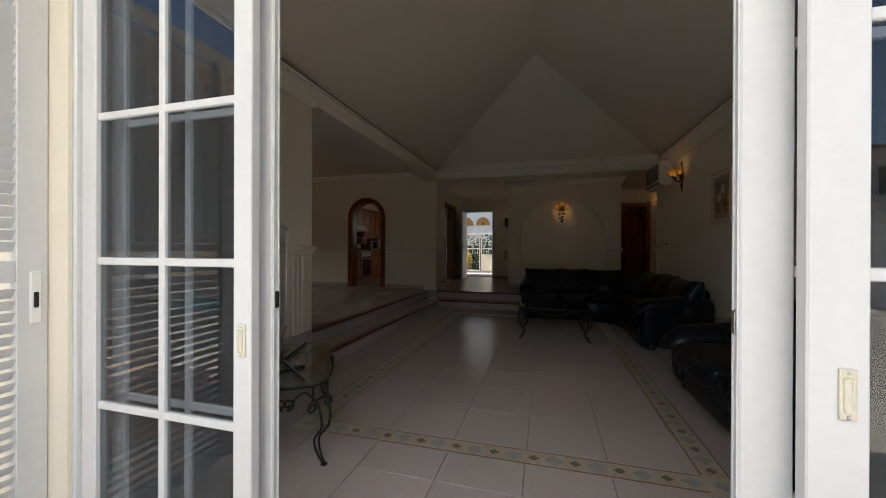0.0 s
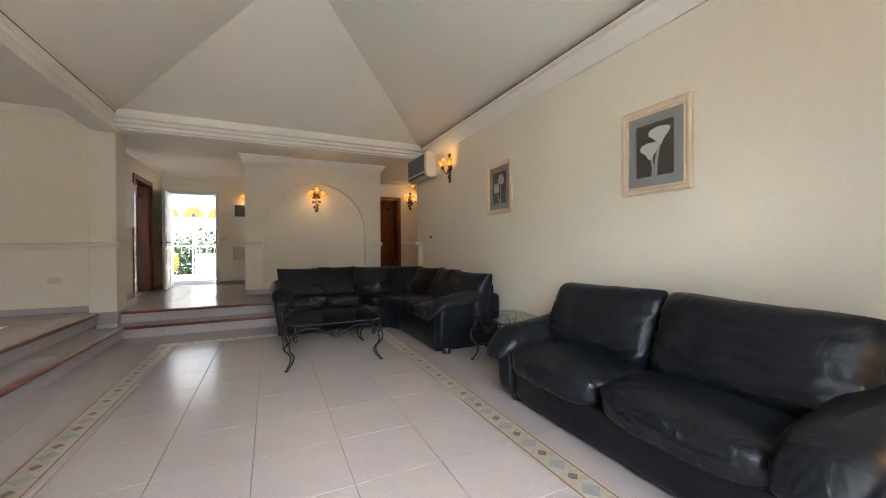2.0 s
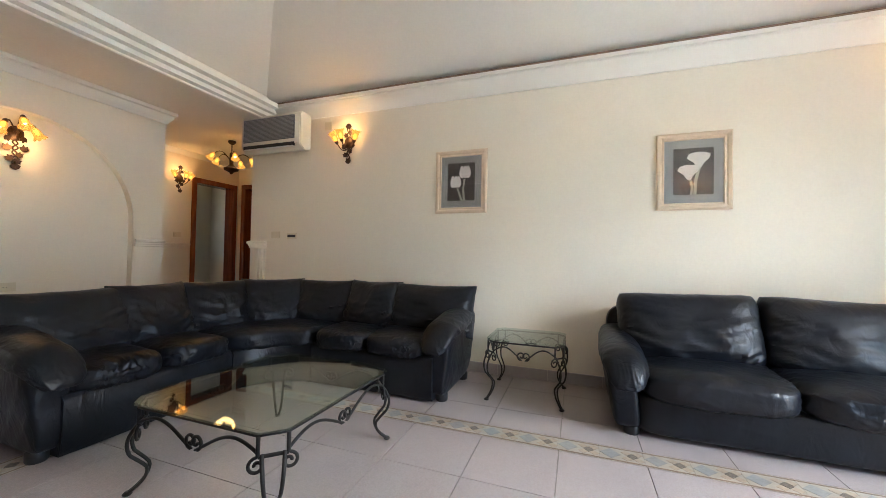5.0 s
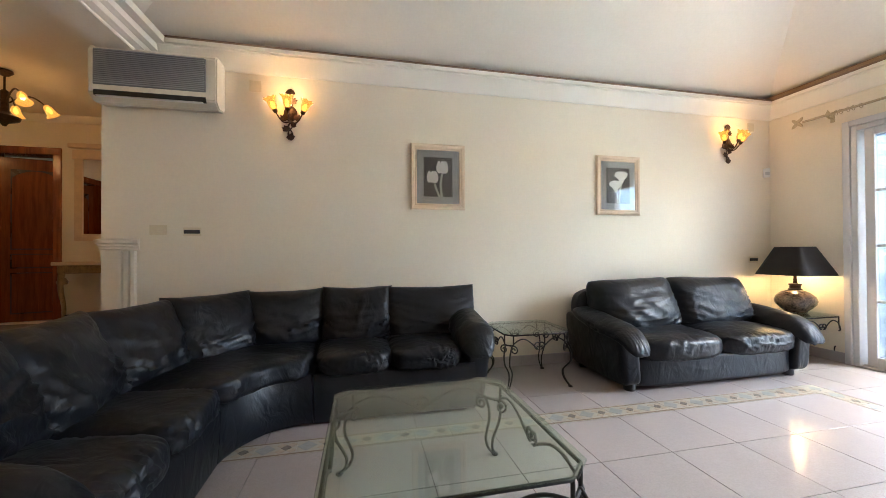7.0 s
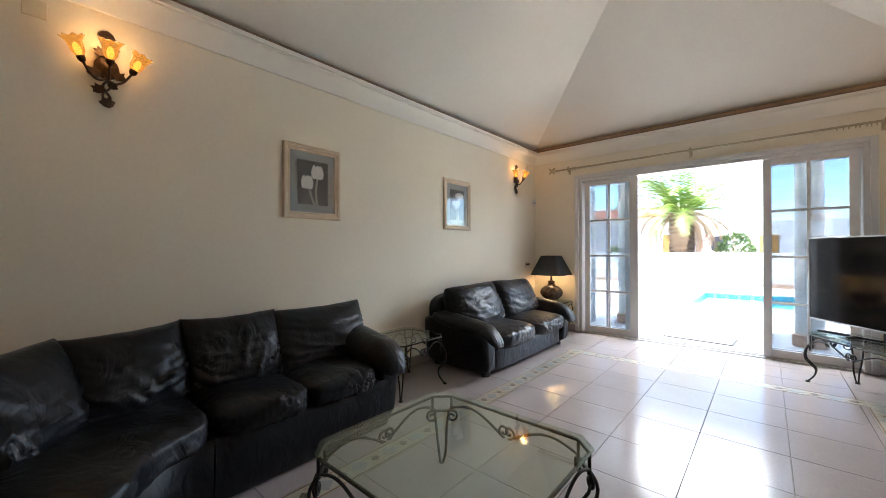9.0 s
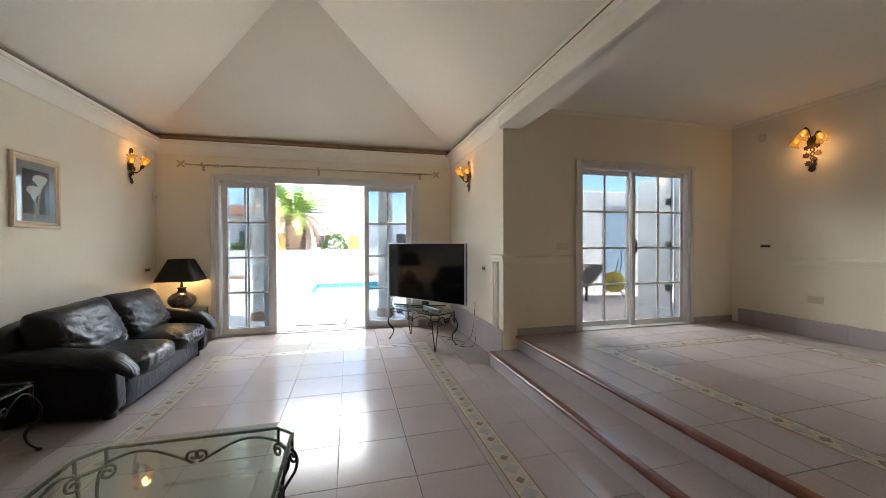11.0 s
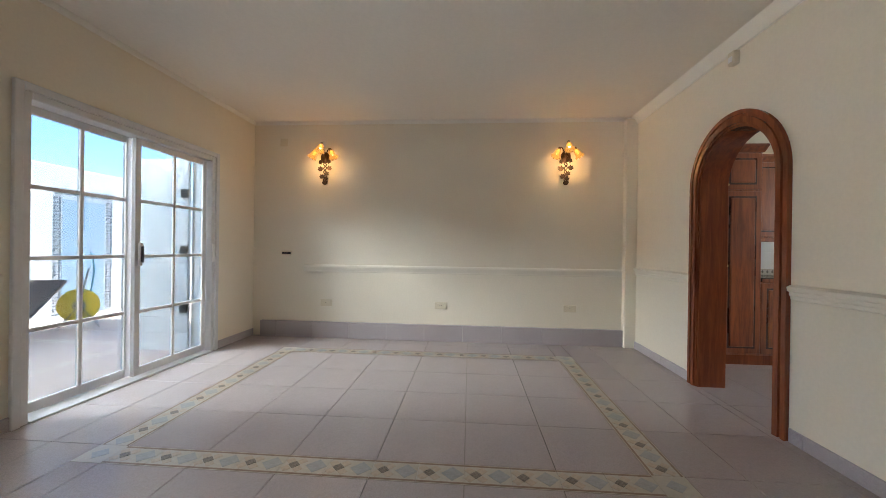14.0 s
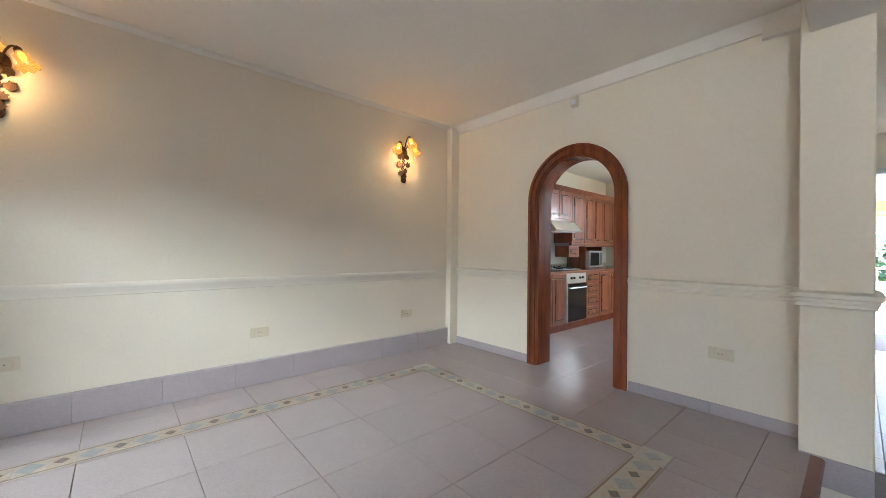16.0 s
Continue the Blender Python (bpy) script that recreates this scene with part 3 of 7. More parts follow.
LX0, LX1, LY0, LY1 = -1.00, 1.44, 2.22, 7.00 - BW
border(floor_living, LX0, LX1, LY0, LY1, 0.0)
tile_field(floor_living, LX0, LX1, LY0, LY1, 0.0, 0.0, 3.19)
for r in ((XL, XR, 0.95, LY0 - BW), (XL, XR, LY1 + BW, 7.56), (XL, LX0 - BW, LY0 - BW, LY1 + BW), (LX1 + BW, XR, LY0 - BW, LY1 + BW)):
    tile_field(floor_living, *r, 0.0, 0.0, 3.19)
DX0, DX1, DY0, DY1 = -4.71, -2.77, 4.15, 7.03
border(floor_dining, DX0, DX1, DY0, DY1, ZD)
tile_field(floor_dining, DX0, DX1, DY0, DY1, ZD, -2.77, 4.15)
for r in ((XW, S2X - 0.02, YD, DY0 - BW), (XW, S2X - 0.02, DY1 + BW, YK), (XW, DX0 - BW, DY0 - BW, DY1 + BW), (DX1 + BW, S2X - 0.02, DY0 - BW, DY1 + BW)):
    tile_field(floor_dining, *r, ZD, -2.77, 4.15)
tile_field(floor_hall, XH, XC, 7.89, YE, ZD, -1.8, 8.1)
tile_field(floor_kitchen, XW, -2.54, YK, 12.4, ZD, -2.77, 8.47)


# steps: treads and risers tiled, round red-brown nosing in short lengths
def step_run(name, p, q, z, depth, label):
    p, q = Vector((*p, 0)), Vector((*q, 0))
    d = (q - p).normalized()
    L = (q - p).length
    root = thing(name, Matrix.Translation((p.x, p.y, z)) @ Matrix.Rotation(math.atan2(d.y, d.x), 4, "Z"), label, "step", kind="structure")
    part("core", B(0, L, -depth, -0.012, -0.165, -0.011), TILE_BASE, root)
    n = round(L / 0.48)
    nm = rm = tm = None
    for i in range(n):
        w = L / n
        if nm is None:
            b2 = bmesh.new()
            prism(b2, [(0.004 + 0.022 * math.cos(a), -0.021 + 0.0215 * math.sin(a)) for a in [math.pi / 2 - math.pi * k / 8 for k in range(9)]] + [(-0.035, -0.043), (-0.035, 0.0005)], "x", 0.0008, w - 0.0008)
            nm = part("nosing", b2, NOSE, root, smooth=40)
            rm = part("riser_tile", B(0.001, w - 0.001, -0.012, 0.0, -0.164, -0.044, bevel=0.001), SKIRT, root)
            tm = part("tread_tile", B(0.001, w - 0.001, -depth, -0.036, -0.011, 0.0, bevel=0.001), TILE, root) if depth < 0.5 else None
        else:
            for src, k in ((nm, "nosing"), (rm, "riser_tile"), (tm, "tread_tile")):
                if src:
                    o = new(k, src.data)
                    o.parent = root
                    o.location.x = w * i
    return root


step_run("step_dining_lower", (S1X, S1Y), (S1X, YD), 0.165, S1X - S2X + 0.02, "lower terrazzo step with red-brown nosing")
step_run("step_dining_upper", (S2X, S2Y), (S2X, YD), 0.33, 0.036, "upper terrazzo step with red-brown nosing")
step_run("step_hall_lower", (XR, S1Y), (S1X, S1Y), 0.165, S2Y - S1Y + 0.02, "lower hall step with red-brown nosing")
step_run("step_hall_upper", (XR, S2Y), (-1.80, S2Y), 0.33, 0.036, "upper hall step with red-brown nosing")


# ---- doors and windows ----
def leaf(parent, name, x0, x1, y, z0, z1, stile=0.075, cols=2, rows=4, munt=0.028, th=0.04, pane=None, label="", meet=0.0):
    """A glazed leaf in the plane y: frame, glazing bars and one pane for each field."""
    fr = bmesh.new()
    box(fr, x0, x0 + max(stile, meet), y, y + th, z0, z1, bevel=0.004)
    if meet:
        x0 += meet - stile
    box(fr, x1 - stile, x1, y, y + th, z0, z1, bevel=0.004)
    box(fr, x0 + stile, x1 - stile, y + 0.002, y + th - 0.002, z1 - stile, z1, bevel=0.004)
    box(fr, x0 + stile, x1 - stile, y + 0.002, y + th - 0.002, z0, z0 + stile * 1.25, bevel=0.004)
    root = part(name, fr, FRAME, parent, label)
    gx0, gx1, gz0, gz1 = x0 + stile, x1 - stile, z0 + stile * 1.25, z1 - stile
    cw, rh = (gx1 - gx0) / cols, (gz1 - gz0) / rows
    for i in range(1, cols):
        part("glazing_bar", B(gx0 + cw * i - munt / 2, gx0 + cw * i + munt / 2, y + 0.006, y + th - 0.006, gz0, gz1, bevel=0.003), FRAME, root)
    for j in range(1, rows):
        part("glazing_bar", B(gx0, gx1, y + 0.008, y + th - 0.008, gz0 + rh * j - munt / 2, gz0 + rh * j + munt / 2, bevel=0.003), FRAME, root)
    for i in range(cols):
        for j in range(rows):
            b = B(gx0 + cw * i, gx0 + cw * (i + 1), y + th / 2 - 0.0015, y + th / 2 + 0.0015, gz0 + rh * j, gz0 + rh * (j + 1))
            part("pane", b, pane or PANE, root).visible_shadow = False
    return root


# pool door: frame, one fixed and one sliding leaf on each side, slid open
pool_door = thing("door_pool", Matrix(), "white aluminium sliding glass pool door, slid open", "sliding door", kind="structure")
bm = bmesh.new()
box(bm, -1.20, -1.15, 0.78, 0.965, 0.0, 2.48, bevel=0.005)
box(bm, 1.88, 1.93, 0.78, 0.965, 0.0, 2.48, bevel=0.005)
box(bm, -1.15, 1.88, 0.78, 0.965, 2.43, 2.48, bevel=0.005)
box(bm, -1.26, -1.20, 0.95, 0.985, 0.0, 2.54, bevel=0.005)
box(bm, 1.93, 1.99, 0.95, 0.985, 0.0, 2.54, bevel=0.005)
box(bm, -1.20, 1.93, 0.95, 0.985, 2.48, 2.54, bevel=0.005)
part("door_frame", bm, FRAME, pool_door)
bm = B(-1.15, 1.88, 0.76, 0.97, -0.02, 0.012, bevel=0.003)
box(bm, -1.15, 1.88, 0.82, 0.83, 0.012, 0.024)
box(bm, -1.15, 1.88, 0.90, 0.91, 0.012, 0.024)
part("threshold_track", bm, FRAME, pool_door)
PULL = mat("ivory_pull_plastic", (0.66, 0.62, 0.50), 0.45, var=0.06, scale=30)
for nm, a, b, y, meet in (("fixed_leaf", -1.15, -0.341, 0.80, 0.0), ("sliding_leaf", -1.13, -0.336, 0.89, 0.0), ("fixed_leaf", 1.152, 1.88, 0.80, 0.112), ("sliding_leaf", 1.066, 1.84, 0.89, 0.112)):
    lf = leaf(pool_door, nm, a, b, y, 0.025, 2.43, pane=POOL_PANE, meet=meet)
    left = b < 0.5
    if nm == "fixed_leaf":
        xe = b - 0.035 if left else a + 0.070
        pl = part("pull_plate", B(xe - 0.016, xe + 0.016, y - 0.007, y, 0.925, 1.035, bevel=0.004, seg=2), PULL, lf, "ivory recessed pull")
        part("finger_hollow", B(xe - 0.010, xe + 0.008, y - 0.009, y - 0.006, 0.942, 1.018, bevel=0.004), PULL, pl)
        for z in (0.932, 1.028):
            part("screw", B(xe - 0.004, xe + 0.004, y - 0.009, y - 0.006, z - 0.004, z + 0.004, bevel=0.002), STEEL, pl)
    else:
        xe, sg = (b, 1) if left else (a, -1)
        part("latch", B(*sorted((xe, xe + sg * 0.007)), y + 0.012, y + 0.030, 1.075, 1.135, bevel=0.002), DARKP if left else STEEL, lf)
        for dy in (0.006, 0.030):
            part("brush_seal", B(*sorted((xe - sg * 0.001, xe + sg * 0.004)), y + dy, y + dy + 0.004, 0.03, 2.42), FRAME, lf)
# plastered outer reveal beside the door frame
structure("reveal_pool_side", B(-2.10, -1.165, 0.765, 0.779, -0.1, 3.3), WALL, "cream plastered outer reveal beside the pool door", "reveal")
structure("reveal_pool_far_side", B(1.895, XR, 0.765, 0.779, -0.1, 3.3), WALL, "cream plastered outer reveal beside the pool door", "reveal")


def shutter(x, y0, y1, label):
    """A louvred shutter standing open square to the wall."""
    r = thing("window_shutter", Matrix(), label, "shutter", "louvred shutters")
    b = bmesh.new()
    s = 0.09
    box(b, x - 0.018, x + 0.018, y1 - s, y1, 0.02, 2.45, bevel=0.003)
    box(b, x - 0.018, x + 0.018, y0, y0 + s, 0.02, 2.45, bevel=0.003)
    for z in (0.02, 1.16, 2.37):
        box(b, x - 0.016, x + 0.016, y0 + s, y1 - s, z, z + 0.08, bevel=0.003)
    part("frame", b, FRAME, r)
    sl = bmesh.new()
    prism(sl, [(-0.016, -0.020), (0.010, 0.016), (0.016, 0.018), (-0.010, -0.018)], "y", y0 + s, y1 - s)
    first = part("slat", sl, FRAME, r)
    first.location = (x, 0, 0.13)
    for i in range(1, 52):
        z = 0.13 + 0.043 * i
        if 1.14 < z < 1.26:
            continue
        o = new("slat", first.data)
        o.parent, o.location = r, (x, 0, z)
    lk = part("lock", B(x - 0.024, x + 0.024, y1 - 0.055, y1 - 0.02, 1.0, 1.2, bevel=0.004), WHITE, r)
    part("keyhole", B(x - 0.028, x + 0.028, y1 - 0.045, y1 - 0.03, 1.06, 1.12, bevel=0.003), DARKP, lk)


shutter(-1.29, -0.01, 0.763, "white louvred aluminium shutter standing open outside the pool door")
shutter(2.02, -0.02, 0.763, "white louvred aluminium shutter standing open outside the pool door")

# terrace door
terr = thing("door_terrace", Matrix(), "closed white aluminium sliding glass terrace door", "sliding door", kind="structure")
bm = bmesh.new()
box(bm, -4.65, -4.60, 3.09, 3.285, ZD, 2.45, bevel=0.005)
box(bm, -2.95, -2.90, 3.09, 3.285, ZD, 2.45, bevel=0.005)
box(bm, -4.60, -2.95, 3.09, 3.285, 2.40, 2.45, bevel=0.005)
box(bm, -4.70, -4.65, YD, 3.30, ZD, 2.50, bevel=0.005)
box(bm, -2.90, -2.85, YD, 3.30, ZD, 2.50, bevel=0.005)
box(bm, -4.65, -2.90, YD, 3.30, 2.45, 2.50, bevel=0.005)
part("door_frame", bm, FRAME, terr)
part("threshold_track", B(-4.60, -2.95, 3.08, 3.30, ZD - 0.01, ZD + 0.014, bevel=0.003), FRAME, terr)
for nm, a, b, y, xe in (("sliding_leaf", -3.77, -2.96, 3.13, -2.99), ("sliding_leaf", -4.59, -3.74, 3.19, -3.78)):
    lf = leaf(terr, nm, a, b, y, ZD + 0.02, 2.40, stile=0.055)
    h = part("handle", B(xe - 0.014, xe + 0.014, y + 0.04, y + 0.062, 1.30, 1.50, bevel=0.004), WHITE, lf)
    part("grip", B(xe - 0.006, xe + 0.006, y + 0.06, y + 0.085, 1.33, 1.47, bevel=0.003), DARKP, h)
part("side_lock", B(-4.63, -4.60, 3.285, 3.30, 1.30, 1.50, bevel=0.004), WHITE, terr)
# the outer shutter folded back beside the terrace door
sh = thing("window_shutter", Matrix(), "white panel shutter folded back outside the terrace door", "shutter", "louvred shutters")
part("frame", B(-4.62, -4.58, 2.40, 3.03, ZD, 2.42, bevel=0.006), FRAME, sh)
for z in (0.75, 1.38, 2.0):
    part("hinge", B(-4.585, -4.56, 2.95, 3.03, z, z + 0.09, bevel=0.004), IRON, sh)

# arched mahogany lining of the kitchen opening
arch = thing("trim_kitchen_arch", Matrix(), "polished mahogany arched door casing without a door", "door casing", kind="structure")


def arch_band(r0, r1, y0, y1, name):
    b = bmesh.new()
    pts = lambda r: [(cx + (r), ZD)] + [(cx + r * math.cos(math.pi * i / 32), ASP + r * math.sin(math.pi * i / 32)) for i in range(33)] + [(cx - r, ZD)]
    o, n = pts(r1), pts(r0)
    for i in range(len(o) - 1):
        prism(b, [o[i], o[i + 1], n[i + 1], n[i]], "y", y0, y1)
    bmesh.ops.remove_doubles(b, verts=b.verts, dist=0.0004)
    part(name, b, MAHOG, arch)


arch_band(0.385, 0.425, YK - 0.012, YK + 0.212, "lining")
arch_band(0.40, 0.50, YK - 0.022, YK - 0.001, "casing")
arch_band(0.415, 0.455, YK - 0.036, YK - 0.020, "inner_bead")
arch_band(0.475, 0.505, YK - 0.034, YK - 0.020, "outer_bead")


def door_casing(name, m, w, h, label):
    """Casing round an opening; local x across, -y towards the viewer."""
    r = thing(name, m, label, "door casing", kind="structure")
    for a, b in ((-0.075, 0.015), (w - 0.015, w + 0.075)):
        part("casing", B(a, b, -0.022, 0.0, 0, h + 0.0, bevel=0.006), MAHOG, r)
        part("jamb", B(min(max(a, -0.001), w - 0.014), min(max(a, -0.001), w - 0.014) + 0.015, 0.0, 0.2, 0, h), MAHOG, r)
    part("head_casing", B(-0.075, w + 0.075, -0.024, 0.0, h - 0.015, h + 0.075, bevel=0.006), MAHOG, r)
    part("head_jamb", B(0.014, w - 0.014, 0.0, 0.2, h - 0.015, h), MAHOG, r)
    return r


# darkened wood for thin plates that paint in the shade round raised panels
GROOVE_SHADE = wood("painted_groove_shade", (0.07, 0.02, 0.01), (0.03, 0.01, 0.006))


def panel_door(name, m, w, h, label, handle_x):
    """A panelled wooden leaf; hinge at the local origin, leaf along x."""
    r = thing(name, m, label, "door")
    lf = part("leaf", B(0, w, -0.018, 0.018, 0.006, h, bevel=0.004), MAHOG, r)
    for s in (-1, 1):
        for z0, z1, top in ((0.12, 0.62, 0), (0.70, 0.86, 0), (0.94, h - 0.16, 1)):
            b = bmesh.new()
            y0, y1 = (s * 0.018, s * 0.028) if s > 0 else (s * 0.028, s * 0.018)
            if top:
                n = 12
                outl = [(0.11, z0), (w - 0.11, z0)] + [(w - 0.11 - (w - 0.22) * i / n, z1 - 0.10 + 0.10 * math.sin(math.pi * i / n) ** 0.8) for i in range(n + 1)]
                prism(b, outl, "y", y0, y1)
            else:
                box(b, 0.11, w - 0.11, y0, y1, z0, z1, bevel=0.004)
            part("panel", b, MAHOG, lf)
            part("groove_shade", B(0.095, w - 0.095, *sorted((s * 0.0175, s * 0.0205)), z0 - 0.015, z1 + 0.012), GROOVE_SHADE, lf)
        b = bmesh.new()
        tube(b, [(handle_x, s * 0.02, 1.0), (handle_x, s * 0.06, 1.0), (handle_x - 0.11 * (1 if handle_x > w / 2 else -1), s * 0.062, 1.0)], 0.009)
        part("handle", b, BRONZE, lf, smooth=40)
    return r


door_casing("trim_door_corridor_left", pose(2.36, YB, ZD), 0.78, 2.11, "dark mahogany casing of a corridor door")
door_casing("trim_door_corridor_right", pose(3.78, YB, ZD), 0.78, 2.11, "dark mahogany casing of an open doorway")
door_casing("trim_door_corridor_end", pose(XC, 10.42, ZD, 0, 0, -90), 0.69, 2.13, "dark mahogany casing at the corridor end")
door_casing("trim_door_hall", pose(XH, 9.72, ZD, 0, 0, 90), 1.02, 2.17, "dark mahogany casing of the hall door")
panel_door("corridor_door", pose(2.37, YB + 0.12, ZD, 0, 0, 12), 0.75, 2.08, "dark mahogany panelled door, slightly ajar", 0.68)
panel_door("corridor_end_door", pose(XC + 0.14, 10.40, ZD, 0, 0, -72), 0.66, 2.10, "dark mahogany panelled door standing ajar", 0.60)
panel_door("hall_door", pose(XH - 0.03, 10.72, ZD, 0, 0, 200), 0.98, 2.14, "dark mahogany door opened into the side room", 0.90)

# front door
fd = thing("door_front", Matrix(), "white front door frame, standing open to the street", "door frame", kind="structure")
bm = bmesh.new()
box(bm, -2.03, -1.96, YE - 0.02, YE + 0.2, ZD, 2.54, bevel=0.006)
box(bm, -1.09, -1.02, YE - 0.02, YE + 0.2, ZD, 2.54, bevel=0.006)
box(bm, -1.96, -1.09, YE - 0.02, YE + 0.2, 2.47, 2.54, bevel=0.006)
part("door_frame", bm, FRAME, fd)
fl = thing("front_door_leaf", pose(-1.95, YE + 0.0, ZD, 0, 0, -88), "white panelled front door leaf swung open into the hall", "door")
lf = part("leaf", B(0, 0.86, -0.022, 0.022, 0.008, 2.12, bevel=0.004), FRAME, fl)
for s in (-1, 1):
    for i in range(2):
        for j in range(5):
            y0, y1 = sorted((s * 0.022, s * 0.034))
            part("panel", B(0.09 + 0.36 * i, 0.41 + 0.36 * i, y0, y1, 0.12 + 0.4 * j, 0.44 + 0.4 * j, bevel=0.008), FRAME, lf)
    b = bmesh.new()
    tube(b, [(0.80, s * 0.022, 1.0), (0.80, s * 0.075, 1.0), (0.68, s * 0.078, 1.0)], 0.009)
    part("handle", b, BRONZE, lf, smooth=40)
    part("lock_plate", B(0.78, 0.82, *sorted((s * 0.022, s * 0.030)), 0.9, 1.15, bevel=0.004), BRONZE, lf)


# ---- living room: sofas ----
def cushion(bm, w, d, h, m, power=5.0, puff=0.012, wrinkle=0.012, seed=0.0, n=40, crown=0.0, pleat=0.0):
    """A stuffed leather cushion: a rounded block with a swelling top, puckered edges and creases."""
    f0 = len(bm.verts)
    g = bmesh.new()
    bmesh.ops.create_cube(g, size=2)
    bmesh.ops.subdivide_edges(g, edges=g.edges, cuts=n, use_grid_fill=True)
    for v in g.verts:
        c = v.co
        q = (abs(c.x) ** power + abs(c.y) ** power + abs(c.z) ** power) ** (1 / power)
        c = c / q
        nx, ny = c.x, c.y
        bulge = (1 - nx * nx) * (1 - ny * ny)
        z = c.z * (1 + crown * bulge)
        p = Vector((c.x * w / 2, c.y * d / 2, z * h / 2))
        s = Vector((p.x * 5 + seed * 7.3, p.y * 5 - seed * 3.1, p.z * 5 + seed))
        bend = 0.9 * noise.noise(s * 0.4)
        ridge = 1 - abs(noise.noise(Vector((s.x * 0.85 + s.z * 0.8 + bend, (s.y + s.z) * 0.3, seed))))
        ridge2 = 1 - abs(noise.noise(Vector((s.x * 0.6 + 9, (s.y + s.z) * 1.3 - s.x * 0.5 + bend, seed + 4))))
        edge = max(abs(nx), abs(ny)) ** 4
        patch = 0.5 + 0.8 * noise.noise(Vector((s.x * 0.45, s.y * 0.45, s.z * 0.45 + 5)))
        off = puff * noise.noise(s * 0.5) + wrinkle * ((ridge ** 7 + 0.8 * ridge2 ** 8) * max(0.1, patch) - 0.25) * (0.6 + 0.7 * edge)
        k = nx * w * 16 if abs(ny) > abs(nx) else ny * d * 16
        off += pleat * 2.6 * edge * ((1 - abs(noise.noise(Vector((k + 2 * noise.noise(s * 1.5), seed * 4, c.z * 1.2))))) ** 4 - 0.4) * (0.5 + noise.noise(s * 0.8))
        nrm = Vector((c.x / w, c.y / d, c.z / h)).normalized()
        v.co = m @ (p + nrm * off)
    me = bpy.data.meshes.new("tmp")
    g.to_mesh(me)
    g.free()
    bm.from_mesh(me)
    bpy.data.meshes.remove(me)
    return bm


def seat_bm(w, d, h, seed, m=None):
    return cushion(bmesh.new(), w, d, h, m or Matrix(), 4.5, 0.010, 0.014, seed, crown=0.20, pleat=0.009)


def back_bm(w, d, h, seed, m=None, n=40, soft_corner=0.0):
    """A loose back pillow: two swelling faces sewn at a sharp welt, pointed corners, folds hanging from its sides."""
    m = m or Matrix()
    bm = bmesh.new()
    grid = {}
    for i in range(n + 1):
        for j in range(n + 1):
            u, v = 2 * i / n - 1, 2 * j / n - 1
            u, v = math.sin(u * 1.35) / math.sin(1.35), math.sin(v * 1.35) / math.sin(1.35)
            x = u * w / 2 * (1 - 0.045 * (1 - v * v) + 0.012 * noise.noise(Vector((v * 3, seed, u))))
            z = v * h / 2 * (1 - (0.065 if v > 0 else 0.0) * (1 - u * u) + 0.02 * noise.noise(Vector((u * 2.5, seed * 3, v))))
            x, z = x * (1 - soft_corner * abs(v) ** 5), z * (1 - soft_corner * 0.8 * abs(u) ** 5)
            t = max(0.0, (1 - abs(u) ** 3.2) * (1 - abs(v) ** 3.6)) ** 0.42 * (1.0 - 0.22 * v)
            e = math.exp(-2.6 * (1 - abs(u)))
            low = min(1.0, max(0.0, (0.62 - v) / 1.1))
            q = v + 0.42 * (1 - u * u) + 0.10 * noise.noise(Vector((u * 2, v * 2, seed)))
            fold = (1 - abs(noise.noise(Vector((u * 0.8 + seed * 5, q * 5.5, seed))))) ** 6
            fold2 = (1 - abs(noise.noise(Vector((u * 1.1 - seed * 2, q * 9.0, seed + 3))))) ** 7
            slack = (1 - abs(noise.noise(Vector((u * 2.2 + q, q * 1.6, seed + 8))))) ** 9
            off = 0.034 * (fold + 0.7 * fold2 - 0.35) * (0.22 + 0.8 * e) * (0.25 + low) + 0.014 * slack * (0.3 + low)
            gather = 0.004 * max(0, abs(v) - 0.55) * math.sin(u * 34 + 4 * noise.noise(Vector((u * 3, seed, 2))))
            soft = 0.02 * noise.noise(Vector((u * 1.3, v * 1.3, seed + 1)))
            rim = min(1.0, t * 1.6)
            for side in (0, 1):
                y = (-0.5 * t - 0.012 / d if side == 0 else 0.42 * t) * d - (off + gather + soft if side == 0 else 0) * rim
                grid[side, i, j] = bm.verts.new(m @ Vector((x, y, z)))
    for i in range(n):
        for j in range(n):
            a = [(i, j), (i + 1, j), (i + 1, j + 1), (i, j + 1)]
            bm.faces.new([grid[(0, *k)] for k in a])
            bm.faces.new([grid[(1, *k)] for k in a[::-1]])
    ring_ = [(k, 0) for k in range(n)] + [(n, k) for k in range(n)] + [(k, n) for k in range(n, 0, -1)] + [(0, k) for k in range(n, 0, -1)]
    for a, c in zip(ring_, ring_[1:] + ring_[:1]):
        bm.faces.new((grid[(0, *c)], grid[(0, *a)], grid[(1, *a)], grid[(1, *c)]))
    return bm


def foot_at(parent, x, y):
    b = bmesh.new()
    lathe(b, [(0.045, 0.0), (0.05, 0.01), (0.05, 0.06), (0.04, 0.075)], 14, (x, y, 0))
    part("foot", b, DARKP, parent, smooth=40)


